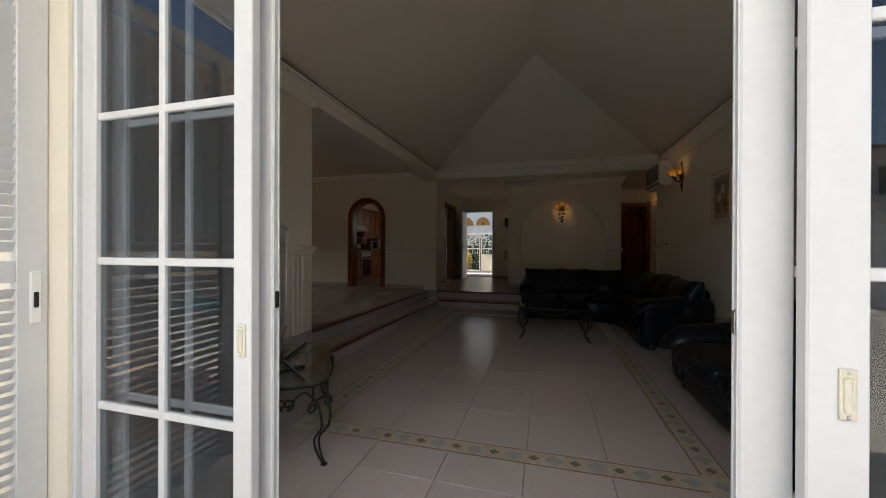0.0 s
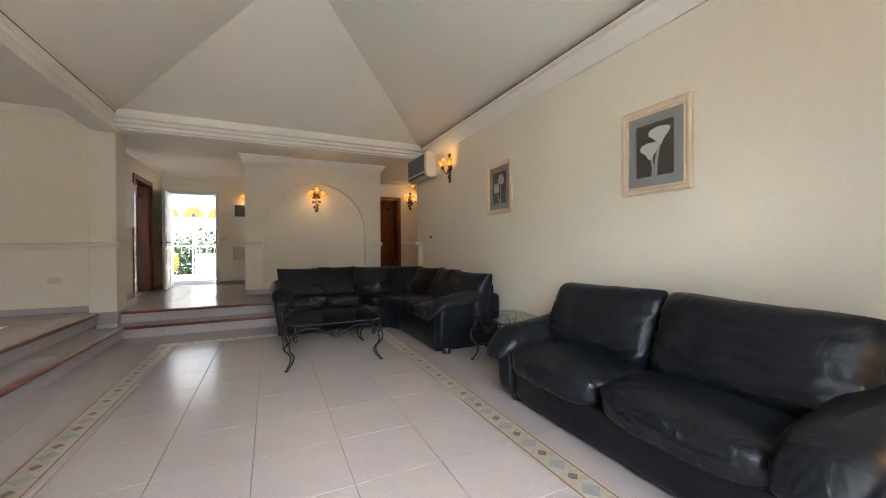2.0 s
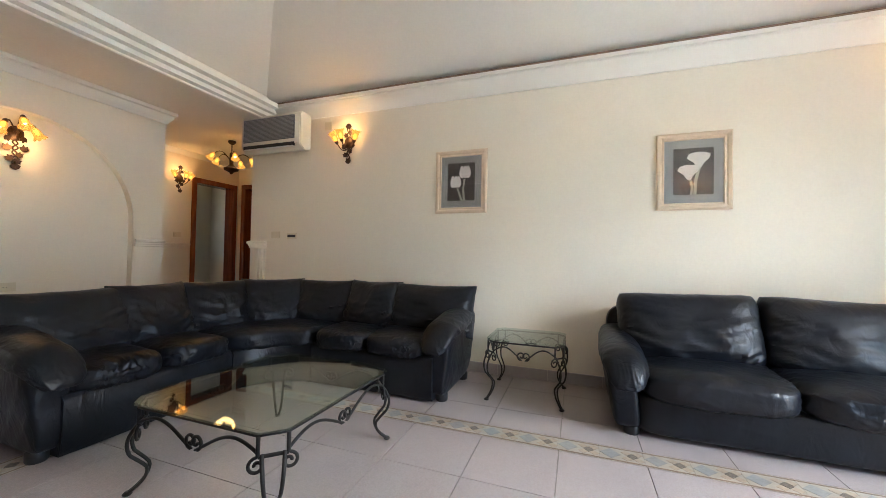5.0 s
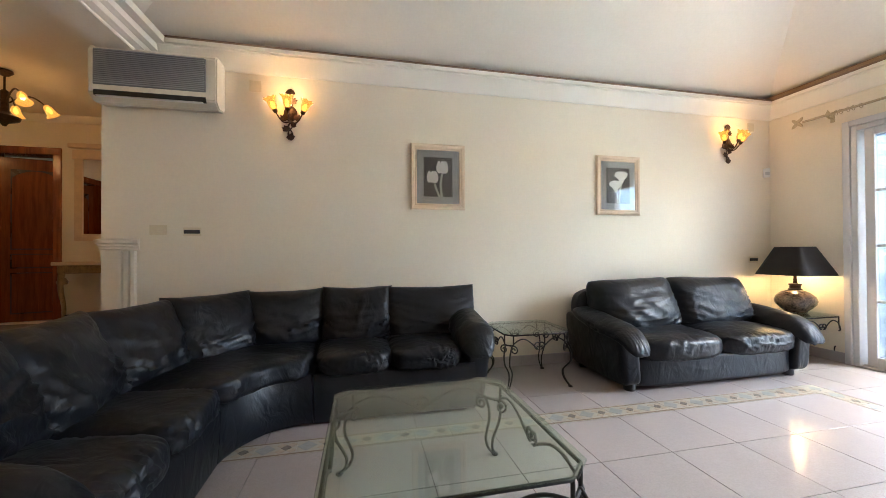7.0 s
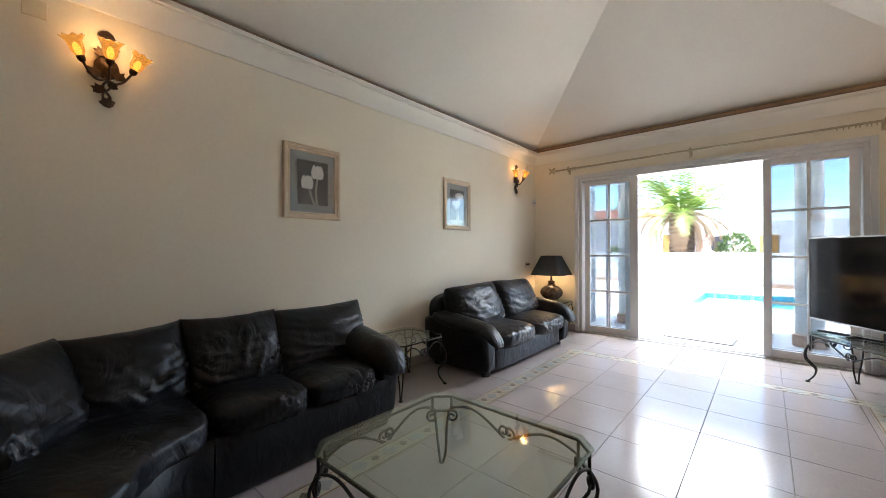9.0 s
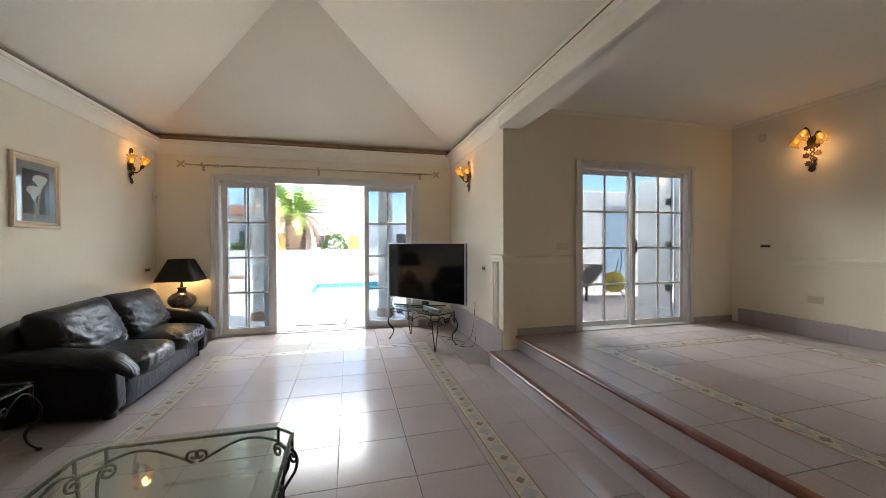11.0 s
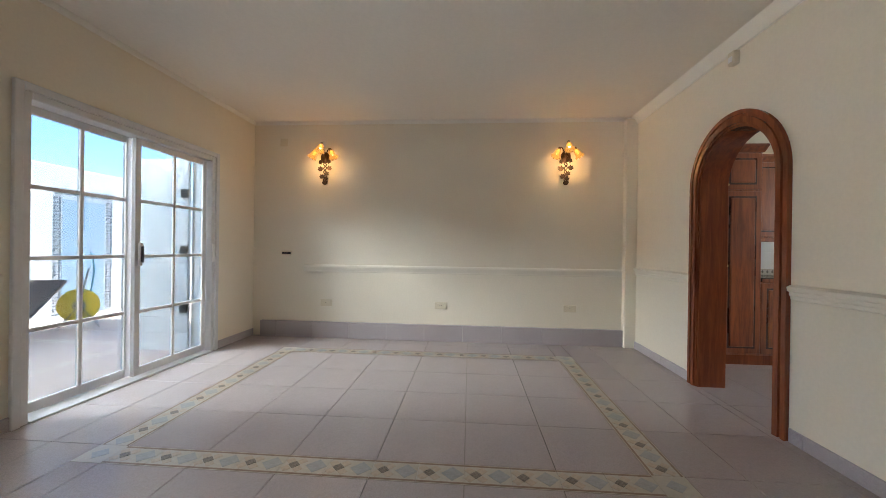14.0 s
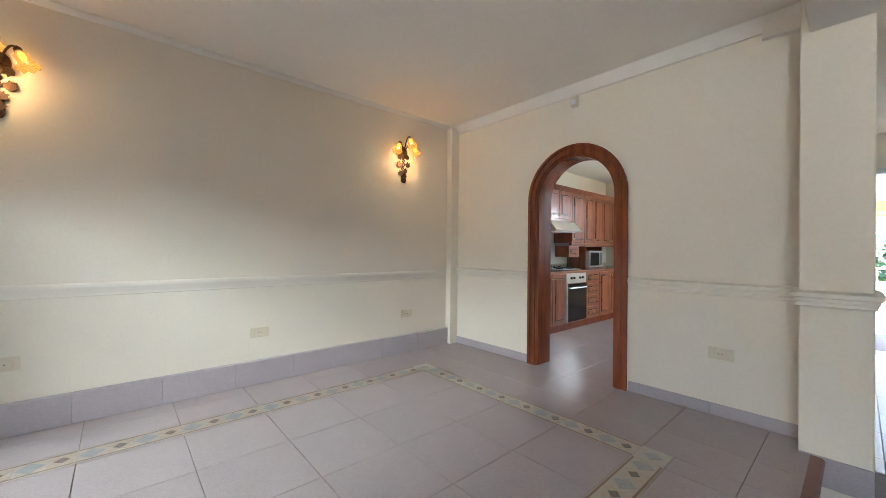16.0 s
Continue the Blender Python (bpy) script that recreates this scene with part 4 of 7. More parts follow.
def sofa_arm(parent, m, side, width, depth, z_front, z_back, seed):
    """Flared arm: an upright that leans out, under a soft pad that slopes to the front and hangs over it. m: middle of the arm's front edge; side: which way is out."""
    h = z_front - 0.06
    b = cushion(bmesh.new(), width * 0.80, depth * 0.94, h, pose(0, depth * 0.5 + 0.03, h / 2 + 0.045), 7.0, 0.004, 0.006, seed)
    for v in b.verts:
        k = min(1.0, max(0.0, v.co.z / h))
        if side * v.co.x > 0:
            v.co.x -= v.co.x * 0.40 * (1 - k) ** 1.4
        v.co.x += side * 0.03 * k
        v.co.z += (z_back - z_front) * v.co.y / depth * k
    b.transform(m)
    part("arm_panel", b, LEATHER, parent, smooth=60)
    b = cushion(bmesh.new(), width * 1.22, depth * 0.98, 0.135, Matrix(), 3.0, 0.012, 0.015, seed + 2, pleat=0.004)
    for v in b.verts:
        t, q = v.co.y / depth + 0.5, v.co.x / (width * 0.61)
        f = max(0.0, (0.26 - t) / 0.26)
        v.co.z += z_front - 0.002 + (z_back - z_front) * t - 0.13 * f ** 1.7 - (0.035 if side * q > 0 else 0.075) * q * q
        v.co.y += depth * 0.46 - 0.055 + 0.03 * f ** 2
        v.co.x += side * 0.01
    b.transform(m)
    part("arm_pad", b, LEATHER, parent, smooth=60)


loveseat = thing("loveseat", pose(1.70, 3.87, 0, 0, 0, -90), "black creased leather two-seat sofa against the picture wall", "sofa")
W, D = 2.10, 0.94
b = bmesh.new()
cushion(b, W - 0.34, 0.80, 0.28, pose(W / 2, 0.48, 0.165), 9.0, 0.004, 0.004, 1.0)
part("base", b, LEATHER, loveseat, smooth=60)
b = bmesh.new()
cushion(b, W - 0.10, 0.22, 0.74, pose(W / 2, D - 0.13, 0.46, -5), 6.0, 0.005, 0.006, 2.0)
part("back_frame", b, LEATHER, loveseat, smooth=60)
sofa_arm(loveseat, pose(0.13, 0, 0), -1, 0.25, D, 0.485, 0.605, 0.12)
sofa_arm(loveseat, pose(W - 0.13, 0, 0), 1, 0.25, D, 0.485, 0.605, 1.98)
for i in range(2):
    w = (W - 0.46) / 2
    part("seat_cushion", seat_bm(w + 0.02, 0.76, 0.20, 3.0 + i, pose(0.23 + w * (i + 0.5), 0.36, 0.368, 2)), LEATHER, loveseat, smooth=60)
    w2 = (W - 0.26) / 2
    part("back_cushion", back_bm(w2 + 0.05, 0.38, 0.56, 5.0 + i, pose(0.13 + w2 * (i + 0.5), 0.65, 0.648, -14, (1.5 if i else -1.5), 0), soft_corner=0.09), LEATHER, loveseat, smooth=60)
for x, y in ((0.17, 0.17), (W - 0.17, 0.17), (0.17, D - 0.1), (W - 0.17, D - 0.1)):
    foot_at(loveseat, x, y)

# corner sofa: two wings joined by a rounded corner
CS = Vector((1.33, 6.28, 0))
SR, SB = 0.40, 1.24


def along(s):
    """Front edge of the corner sofa: place, and the way from front to back. s runs from the arm by the side table round to the arm by the steps."""
    LA = 6.28 - 5.02
    LC = SR * math.pi / 2
    if s < LA:
        return Vector((1.73, 5.02 + s, 0)), 0.0
    if s < LA + LC:
        a = (s - LA) / SR
        return CS + SR * Vector((math.cos(a), math.sin(a), 0)), a
    return Vector((1.33 - (s - LA - LC), 6.68, 0)), math.pi / 2


def sofa_m(s, out, z, tilt=0.0, yaw=0.0):
    p, a = along(s)
    return Matrix.Translation(p + Vector((math.cos(a), math.sin(a), 0)) * out + Vector((0, 0, z))) @ Matrix.Rotation(a - math.pi / 2 + yaw, 4, "Z") @ Matrix.Rotation(radians(-tilt), 4, "X")


LA, LC, LB = 1.26, SR * math.pi / 2, 1.16
corner_sofa = thing("corner_sofa", Matrix(), "large black creased leather corner sofa before the hall steps", "sofa")


def ring(prof, s0, s1, n, name, smooth=50):
    b = bmesh.new()
    rows = []
    for i in range(n + 1):
        p, a = along(s0 + (s1 - s0) * i / n)
        d = Vector((math.cos(a), math.sin(a), 0))
        rows.append([b.verts.new(p + d * o + Vector((0, 0, z + 0.004 * noise.noise(Vector((i * 0.4, o * 9, z * 9)))))) for o, z in prof])
    for r, q in zip(rows, rows[1:]):
        for j in range(len(prof)):
            k = (j + 1) % len(prof)
            b.faces.new((r[j], r[k], q[k], q[j]))
    b.faces.new(rows[0][::-1])
    b.faces.new(rows[-1])
    return part(name, b, LEATHER, corner_sofa, smooth=smooth)


base_prof = [(0.06, 0.02), (0.04, 0.05), (0.03, 0.18), (0.025, 0.33), (0.05, 0.36), (0.80, 0.36), (0.80, 0.02)]
back_prof = [(0.66, 0.30), (0.70, 0.66), (0.74, 0.76), (0.80, 0.78), (0.83, 0.74), (0.84, 0.08), (0.70, 0.08)]
for s0, s1, n in ((0.10, LA - 0.004, 4), (LA + 0.004, LA + LC - 0.004, 14), (LA + LC + 0.004, LA + LC + LB - 0.10, 4)):
    ring(base_prof, s0, s1, n, "base")
    ring(back_prof, s0, s1, n, "back_frame")
for i, (s, w) in enumerate(((0.46, 0.54), (0.98, 0.54), (LA + LC + 0.26, 0.52), (LA + LC + 0.77, 0.52))):
    part("seat_cushion", seat_bm(w, 0.72, 0.17, 11.0 + i, sofa_m(s, 0.35, 0.415)), LEATHER, corner_sofa, smooth=60)
b = bmesh.new()
cushion(b, 1.16, 0.72, 0.17, Matrix(), 5.0, 0.01, 0.014, 21.0, n=26, crown=0.2, pleat=0.003)
for v in b.verts:
    a = (v.co.x / 1.16 + 0.5) * math.pi / 2
    r = SR - 0.02 + (v.co.y + 0.36)
    v.co = CS + Vector((math.cos(a) * r, math.sin(a) * r, v.co.z + 0.415))
part("corner_seat_cushion", b, LEATHER, corner_sofa, smooth=60)
backs = [(0.33, 0.80), (0.97, 0.56), (LA + LC * 0.17, 0.58), (LA + LC * 0.5, 0.58), (LA + LC * 0.83, 0.58), (LA + LC + 0.27, 0.54), (LA + LC + 0.79, 0.70)]
for i, (s, w) in enumerate(backs):
    hgt = 0.49 + 0.02 * (i % 2)
    part("back_cushion", back_bm(w + 0.03, 0.30, hgt, 31.0 + i, sofa_m(s, 0.62, 0.655, 15, radians((2, -2, 1)[i % 3]))), LEATHER, corner_sofa, smooth=60)
for s, out in ((0.08, 1), (LA + LC + LB - 0.08, -1)):
    sofa_arm(corner_sofa, sofa_m(s, 0.0, 0.0), out, 0.25, 0.84, 0.55, 0.69, s)
for s in (0.06, LA - 0.05, LA + LC + 0.05, LA + LC + LB - 0.06):
    for o in (0.17, 0.74):
        p = sofa_m(s, o, 0).translation
        foot_at(corner_sofa, p.x, p.y)


# ---- wrought-iron glass tables ----
def spiral(c, r, turns, a0, u, v, n=22, inner=0.25):
    return [c + (u * math.cos(a0 + turns * 2 * math.pi * i / n) + v * math.sin(a0 + turns * 2 * math.pi * i / n)) * r * (1 - (1 - inner) * i / n) for i in range(n + 1)]


def iron_table(name, m, w, d, h, label, cut=0.085, bar=0.0085, splay=0.05):
    """Octagonal glass top on a bar frame, paired S-shaped legs with scrolls, and a scrolled rail on each side."""
    r = thing(name, m, label, "table", "wrought-iron glass tables")
    hw, hd = w / 2, d / 2
    octa = [(-hw + cut, -hd), (hw - cut, -hd), (hw, -hd + cut), (hw, hd - cut), (hw - cut, hd), (-hw + cut, hd), (-hw, hd - cut), (-hw, -hd + cut)]
    b = bmesh.new()
    prism(b, octa, "z", h - 0.012, h)
    bmesh.ops.bevel(b, geom=list(b.edges), offset=0.002, segments=1, affect="EDGES")
    part("glass_top", b, TABLE_GLASS, r, "thick clear greenish glass top")
    b = bmesh.new()
    ins = [(x * 0.965, y * 0.965) for x, y in octa]
    tube(b, [(x, y, h - 0.022) for x, y in ins + ins[:2]], bar)
    part("top_frame", b, IRON, r, smooth=50)
    for sx in (-1, 1):
        for sy in (-1, 1):
            b = bmesh.new()
            p1, p2 = Vector((sx * (hw - cut) * 0.965, sy * hd * 0.965, 0)), Vector((sx * hw * 0.965, sy * (hd - cut) * 0.965, 0))
            dg = Vector((sx, sy, 0)).normalized()
            low = h - 0.11
            for p in (p1, p2):
                tube(b, [p + Vector((0, 0, h - 0.025)), p + Vector((0, 0, low))], bar)
            tube(b, [p1 + Vector((0, 0, low)), p2 + Vector((0, 0, low))], bar)
            mid = (p1 + p2) / 2
            for p in (p1, p2):
                off = (p - mid) * 0.75
                pts = []
                for i in range(23):
                    t = i / 22
                    z = low * (1 - t)
                    bulge = 0.055 * math.sin(math.pi * min(1, t * 1.55)) * (1 - t * 0.4) - 0.035 * math.sin(math.pi * max(0, (t - 0.45) / 0.55)) + splay * t ** 6
                    pts.append(mid + off * (1 - 0.86 * t ** 1.3) + dg * bulge + Vector((0, 0, z + 0.008)))
                tube(b, pts, bar * 1.05, taper=lambda t: 1 - 0.15 * t)
                side = (p - mid).normalized()
                cpt = p + Vector((0, 0, low - 0.035)) + side * 0.004
                tube(b, spiral(cpt, 0.036, 1.25, math.pi / 2, -side, Vector((0, 0, 1))), bar * 0.85)
            fp = mid + dg * splay
            lathe(b, [(0.018, 0), (0.021, 0.006), (0.012, 0.016)], 10, (fp.x, fp.y, 0))
            part("leg", b, IRON, r, smooth=50)
    for (a, c) in ((octa[0], octa[1]), (octa[2], octa[3]), (octa[4], octa[5]), (octa[6], octa[7])):
        a, c = Vector((*a, 0)) * 0.965, Vector((*c, 0)) * 0.965
        u, L = (c - a).normalized(), (c - a).length
        b = bmesh.new()
        for s in (1, -1):
            st = a if s > 0 else c
            pts = []
            for i in range(19):
                t = i / 18
                x = t * (L / 2 - 0.012)
                z = h - 0.095 + 0.045 * math.sin(math.pi * t * 1.25) * (1 - 0.2 * t) - 0.03 * t ** 3
                pts.append(st + u * s * x + Vector((0, 0, z)))
            cc = pts[-1] + Vector((0, 0, 0.036)) - u * s * 0.004
            tube(b, pts + spiral(cc, 0.036, 1.2, -math.pi / 2, -u * s, Vector((0, 0, 1)))[1:], bar * 0.85)
        part("scroll_rail", b, IRON, r, smooth=50)
    return r


iron_table("coffee_table", pose(0.70, 5.63, 0), 0.99, 0.93, 0.455, "square glass coffee table on black scrolled iron legs")
iron_table("side_table", pose(2.31, 4.45, 0), 0.55, 0.62, 0.50, "small glass side table on black scrolled iron legs", cut=0.06, bar=0.007, splay=0.035)
iron_table("lamp_table", pose(2.32, 1.18, 0), 0.55, 0.60, 0.50, "small glass table with iron legs under the lamp", cut=0.06, bar=0.007, splay=0.035)
tv_yaw = math.degrees(math.atan2(0.84, -0.52))
iron_table("television_table", pose(-1.115, 2.02, 0, 0, 0, tv_yaw), 1.06, 0.48, 0.50, "rectangular glass table on iron legs under the television", cut=0.08, bar=0.0075, splay=0.03)

# television: screen on a slim frame with a forked stand
TA, TB2 = Vector((-0.713, 1.303, 0)), Vector((-1.624, 2.555, 0))
u = (TB2 - TA).normalized()
tv = thing("television", Matrix.Translation((TA + TB2) / 2) @ Matrix.Rotation(math.atan2(u.y, u.x), 4, "Z"), "large flat black television with a silver edge, switched off", "television")
hl = (TB2 - TA).length / 2
part("housing", B(-hl, hl, -0.0, 0.045, 0.588, 1.457, bevel=0.008, seg=2), DARKP, tv)
bm = bmesh.new()
for a in ((-hl, -hl + 0.012, 0.588, 1.457), (hl - 0.012, hl, 0.588, 1.457), (-hl + 0.012, hl - 0.012, 1.445, 1.457), (-hl + 0.012, hl - 0.012, 0.588, 0.603)):
    box(bm, a[0], a[1], -0.014, 0.03, a[2], a[3], bevel=0.003)
part("bezel", bm, SILVER, tv, "thin silver edge")
part("screen", B(-hl + 0.012, hl - 0.012, -0.006, -0.0005, 0.603, 1.445), SCREEN, tv, "glossy black screen")
st = part("stand_neck", B(-0.05, 0.05, 0.0, 0.06, 0.515, 0.64, bevel=0.006), DARKP, tv)
for s in (-1, 1):
    b = bmesh.new()
    prism(b, [(-0.02, -0.02), (0.02, -0.02), (s * 0.46 + 0.02, -0.16), (s * 0.46 - 0.02, -0.17)], "z", 0.503, 0.522)
    prism(b, [(-0.02, 0.05), (0.02, 0.05), (s * 0.24 + 0.02, 0.20), (s * 0.24 - 0.02, 0.21)], "z", 0.503, 0.522)
    foot_ = part("stand_foot", b, DARKP, tv)
    b = bmesh.new()
    prism(b, [(s * 0.03 - 0.014, -0.03), (s * 0.03 + 0.014, -0.03), (s * 0.45 + 0.016, -0.155), (s * 0.45 - 0.016, -0.165)], "z", 0.5215, 0.528)
    part("foot_cap", b, SILVER, foot_, "silver top of the stand foot")
bm = bmesh.new()
for i in range(24):
    box(bm, -0.25 + 0.021 * i, -0.238 + 0.021 * i, 0.044, 0.049, 0.75, 0.95)
part("rear_vent", bm, GREYG, tv)
rc = thing("remote_control", pose(-0.98, 1.80, 0.501, 0, 0, 60), "black remote control on the glass table", "remote control")
part("case", B(-0.09, 0.09, -0.022, 0.022, 0, 0.018, bevel=0.006, seg=2), DARKP, rc)
bm = bmesh.new()
for i in range(6):
    for j in range(3):
        box(bm, -0.07 + 0.022 * i, -0.058 + 0.022 * i, -0.015 + 0.011 * j, -0.008 + 0.011 * j, 0.018, 0.0205)
part("keypad", bm, GREYG, rc)
for k, pts in enumerate(([(-1.4, 2.25, 0.008), (-1.5, 2.05, 0.008), (-1.62, 2.12, 0.008), (-1.70, 2.3, 0.008), (-1.58, 2.42, 0.008), (-1.75, 2.48, 0.008), (-1.86, 2.3, 0.1), (-1.865, 2.25, 0.42)], [(-1.25, 1.75, 0.008), (-1.35, 1.6, 0.008), (-1.5, 1.62, 0.008), (-1.45, 1.8, 0.008), (-1.6, 1.95, 0.008), (-1.8, 2.15, 0.008), (-1.864, 2.22, 0.3), (-1.865, 2.22, 0.5)])):
    fine = []
    V = [Vector(p) for p in pts]
    for i in range(len(V) - 1):
        p0, p1, p2, p3 = V[max(i - 1, 0)], V[i], V[i + 1], V[min(i + 2, len(V) - 1)]
        for q in range(6):
            t = q / 6
            fine.append(0.5 * (2 * p1 + (p2 - p0) * t + (2 * p0 - 5 * p1 + 4 * p2 - p3) * t * t + (3 * p1 - p0 - 3 * p2 + p3) * t ** 3))
    fine.append(V[-1])
    tagged(part("power_cable", tube(bmesh.new(), fine, 0.004), DARKP, smooth=50), "black power cable lying loose on the floor", "cable")

# table lamp
lamp = thing("table_lamp", pose(2.31, 1.17, 0.50), "table lamp with black tapered shade and mottled bronze pot, lit", "lamp")
b = bmesh.new()
lathe(b, [(0.085, 0.0), (0.10, 0.006), (0.10, 0.014), (0.13, 0.04), (0.175, 0.09), (0.185, 0.13), (0.17, 0.18), (0.12, 0.225), (0.06, 0.25), (0.05, 0.26)], 32)
part("pot", b, mat("mottled_bronze_glaze", (0.16, 0.11, 0.075), 0.22, var=0.5, scale=18, grain=60, bump=0.05, coat=0.5), lamp, "round mottled bronze pot", smooth=50)
b = bmesh.new()
lathe(b, [(0.062, 0.245), (0.062, 0.262), (0.05, 0.268), (0.05, 0.30), (0.058, 0.305), (0.058, 0.318), (0.02, 0.325), (0.014, 0.40), (0.01, 0.70)], 24)
part("neck", b, BRONZE, lamp, smooth=40)
b = bmesh.new()


def sq(r, z, k=5):
    pts = []
    for c, a0 in (((1, 1), 0), ((-1, 1), 90), ((-1, -1), 180), ((1, -1), 270)):
        for i in range(k):
            a = radians(a0 + 90 * i / (k - 1))
            pts.append(Vector((c[0] * r * 0.72 + 0.28 * r * math.cos(a), c[1] * r * 0.72 + 0.28 * r * math.sin(a), z)))
    return pts


rs = [[b.verts.new(p) for p in sq(r, z)] for r, z in ((0.27, 0.42), (0.135, 0.735), (0.131, 0.735), (0.266, 0.42))]
for k in range(4):
    a, c = rs[k], rs[(k + 1) % 4]
    for i in range(len(a)):
        b.faces.new((a[i], a[(i + 1) % len(a)], c[(i + 1) % len(a)], c[i]))
part("shade", b, mat("black_paper_shade", (0.012, 0.011, 0.011), 0.7, var=0.1, bump=0.05), lamp, "black tapered shade with rounded corners", smooth=40)
part("shade_top", prism(bmesh.new(), [(p.x, p.y) for i_, p in enumerate(sq(0.134, 0)) if i_ % 5], "z", 0.722, 0.726), bpy.data.materials["black_paper_shade"], lamp, "black disc closing the shade")
b = bmesh.new()
lathe(b, [(0.012, 0.44), (0.035, 0.48), (0.042, 0.53), (0.03, 0.57), (0.012, 0.585)], 16)
part("bulb", b, mat("lit_bulb", (1, 0.8, 0.5), 0.4, emit=(1.0, 0.62, 0.28), watts=9.0, bump=0), lamp, "glowing bulb", smooth=50)


# ---- wall lamps ----
def ivy(b, x, z, s, yaw=0.0, y=0.02):
    pts = [(0, -1), (0.55, -0.75), (0.95, -0.1), (0.55, 0.15), (0.45, 0.75), (0, 0.35), (-0.45, 0.75), (-0.55, 0.15), (-0.95, -0.1), (-0.55, -0.75)]
    c, q = math.cos(yaw), math.sin(yaw)
    prism(b, [(x + s * (c * px - q * pz), z + s * (q * px + c * pz)) for px, pz in pts], "y", -y - 0.006, -y)


def sconce_mesh(up):
    """Vine bracket with three tulip shades. Local origin on the wall, -y into the room."""
    r = new("wall_lamp")
    b = bmesh.new()
    lathe(b, [(0.0, 0.0), (0.055, 0.002), (0.06, 0.012), (0.045, 0.022), (0.0, 0.03)][1:], 20)
    bmesh.ops.transform(b, matrix=Matrix.Rotation(math.pi / 2, 4, "X"), verts=b.verts)
    bmesh.ops.scale(b, vec=(1, 1, 1.2), verts=b.verts)
    bmesh.ops.translate(b, vec=(0, 0, 0.34 if not up else 0.24), verts=b.verts)
    part("back_plate", b, BRONZE, r, smooth=50)
    b = bmesh.new()
    top = 0.31 if not up else 0.40
    tube(b, [(0.018 * math.sin(i * 0.9), -0.014 - 0.006 * math.cos(i * 0.9), 0.02 + (top - 0.02) * i / 20) for i in range(21)], 0.007)
    tube(b, [(-0.02 * math.sin(i * 0.8 + 0.5), -0.016, 0.04 + (top - 0.06) * i / 20) for i in range(21)], 0.006)
    part("stem", b, BRONZE, r, smooth=50)
    for x, z, s, a in ((0.0, 0.03, 0.042, 0.2), (-0.045, 0.10, 0.036, 0.9), (0.03, 0.14, 0.032, -0.6), (-0.06, 0.20, 0.040, 0.4), (0.06, 0.21, 0.038, -0.3)) + (((0.0, 0.42, 0.046, 3.1), (0.035, 0.36, 0.034, -0.9), (-0.035, 0.33, 0.034, 0.8)) if up else ((0.045, 0.285, 0.036, 2.6), (-0.05, 0.275, 0.034, -2.4), (0.02, 0.075, 0.034, -0.9))):
        b2 = bmesh.new()
        ivy(b2, x, z, s, a)
        part("ivy_leaf", b2, BRONZE, r)
    z0 = 0.30 if not up else 0.17
    for k, ang in enumerate((-62, 0, 62)):
        dx, dy = math.sin(radians(ang)), -math.cos(radians(ang))
        b = bmesh.new()
        if up:
            e = Vector((dx * 0.13, dy * 0.13 - 0.02, z0 + 0.055))
            tube(b, [(dx * 0.13 * t, -0.02 + dy * 0.13 * t, z0 - 0.05 * math.sin(math.pi * t) + 0.055 * t) for t in [i / 10 for i in range(11)]], 0.0065)
            tilt = Vector((dx * 0.45, dy * 0.45, 1)).normalized()
        else:
            e = Vector((dx * 0.10, dy * 0.11 - 0.02, z0 + 0.10 + (0.03 if k == 1 else 0)))
            tube(b, [(dx * 0.10 * t, -0.02 + dy * 0.11 * t, z0 + (0.16 + (0.03 if k == 1 else 0)) * math.sin(math.pi * min(1, t * 0.62)) ** 0.9 + (e.z - z0 - 0.10) * t - 0.02 * t) for t in [i / 12 for i in range(13)]], 0.0065)
            e = Vector((dx * 0.10, dy * 0.11 - 0.02, z0 + 0.13 + (0.06 if k == 1 else 0)))
            tilt = Vector((dx * 0.55, dy * 0.55, -1)).normalized()
        q = Vector((0, 0, 1)).rotation_difference(tilt).to_matrix().to_4x4()
        am = part("arm", b, BRONZE, r, smooth=50)
        b = bmesh.new()
        lathe(b, [(0.012, -0.012), (0.02, 0.0), (0.022, 0.02), (0.014, 0.024)], 12)
        bmesh.ops.transform(b, matrix=Matrix.Translation(e) @ q, verts=b.verts)
        part("socket_cup", b, BRONZE, am, smooth=50)
        b = bmesh.new()
        n = 16
        rings = []
        for rad, z in ((0.018, 0.018), (0.034, 0.045), (0.036, 0.075), (0.040, 0.10), (0.058, 0.125), (0.055, 0.125), (0.037, 0.10), (0.033, 0.075), (0.030, 0.045), (0.012, 0.022)):
            rings.append([b.verts.new(Vector((rad * math.cos(2 * math.pi * i / n) * (1 + (0.10 * math.cos(i * math.pi) if z > 0.11 else 0)), rad * math.sin(2 * math.pi * i / n), z + (0.006 * math.cos(i * math.pi) if z > 0.11 else 0)))) for i in range(n)])
        for a, c in zip(rings, rings[1:]):
            for i in range(n):
                b.faces.new((a[i], a[(i + 1) % n], c[(i + 1) % n], c[i]))
        bmesh.ops.transform(b, matrix=Matrix.Translation(e) @ q, verts=b.verts)
        sh_ = part("shade", b, SHADE_ON, r, "lit amber tulip glass shade", smooth=60)
        b = lathe(bmesh.new(), [(0.008, 0.02), (0.017, 0.04), (0.019, 0.06), (0.012, 0.085), (0.003, 0.092)], 10)
        b.transform(Matrix.Translation(e) @ q)
        part("bulb", b, BULB, sh_, "glowing bulb", smooth=60)
    return r


LAMP_COL = (1.0, 0.55, 0.20)


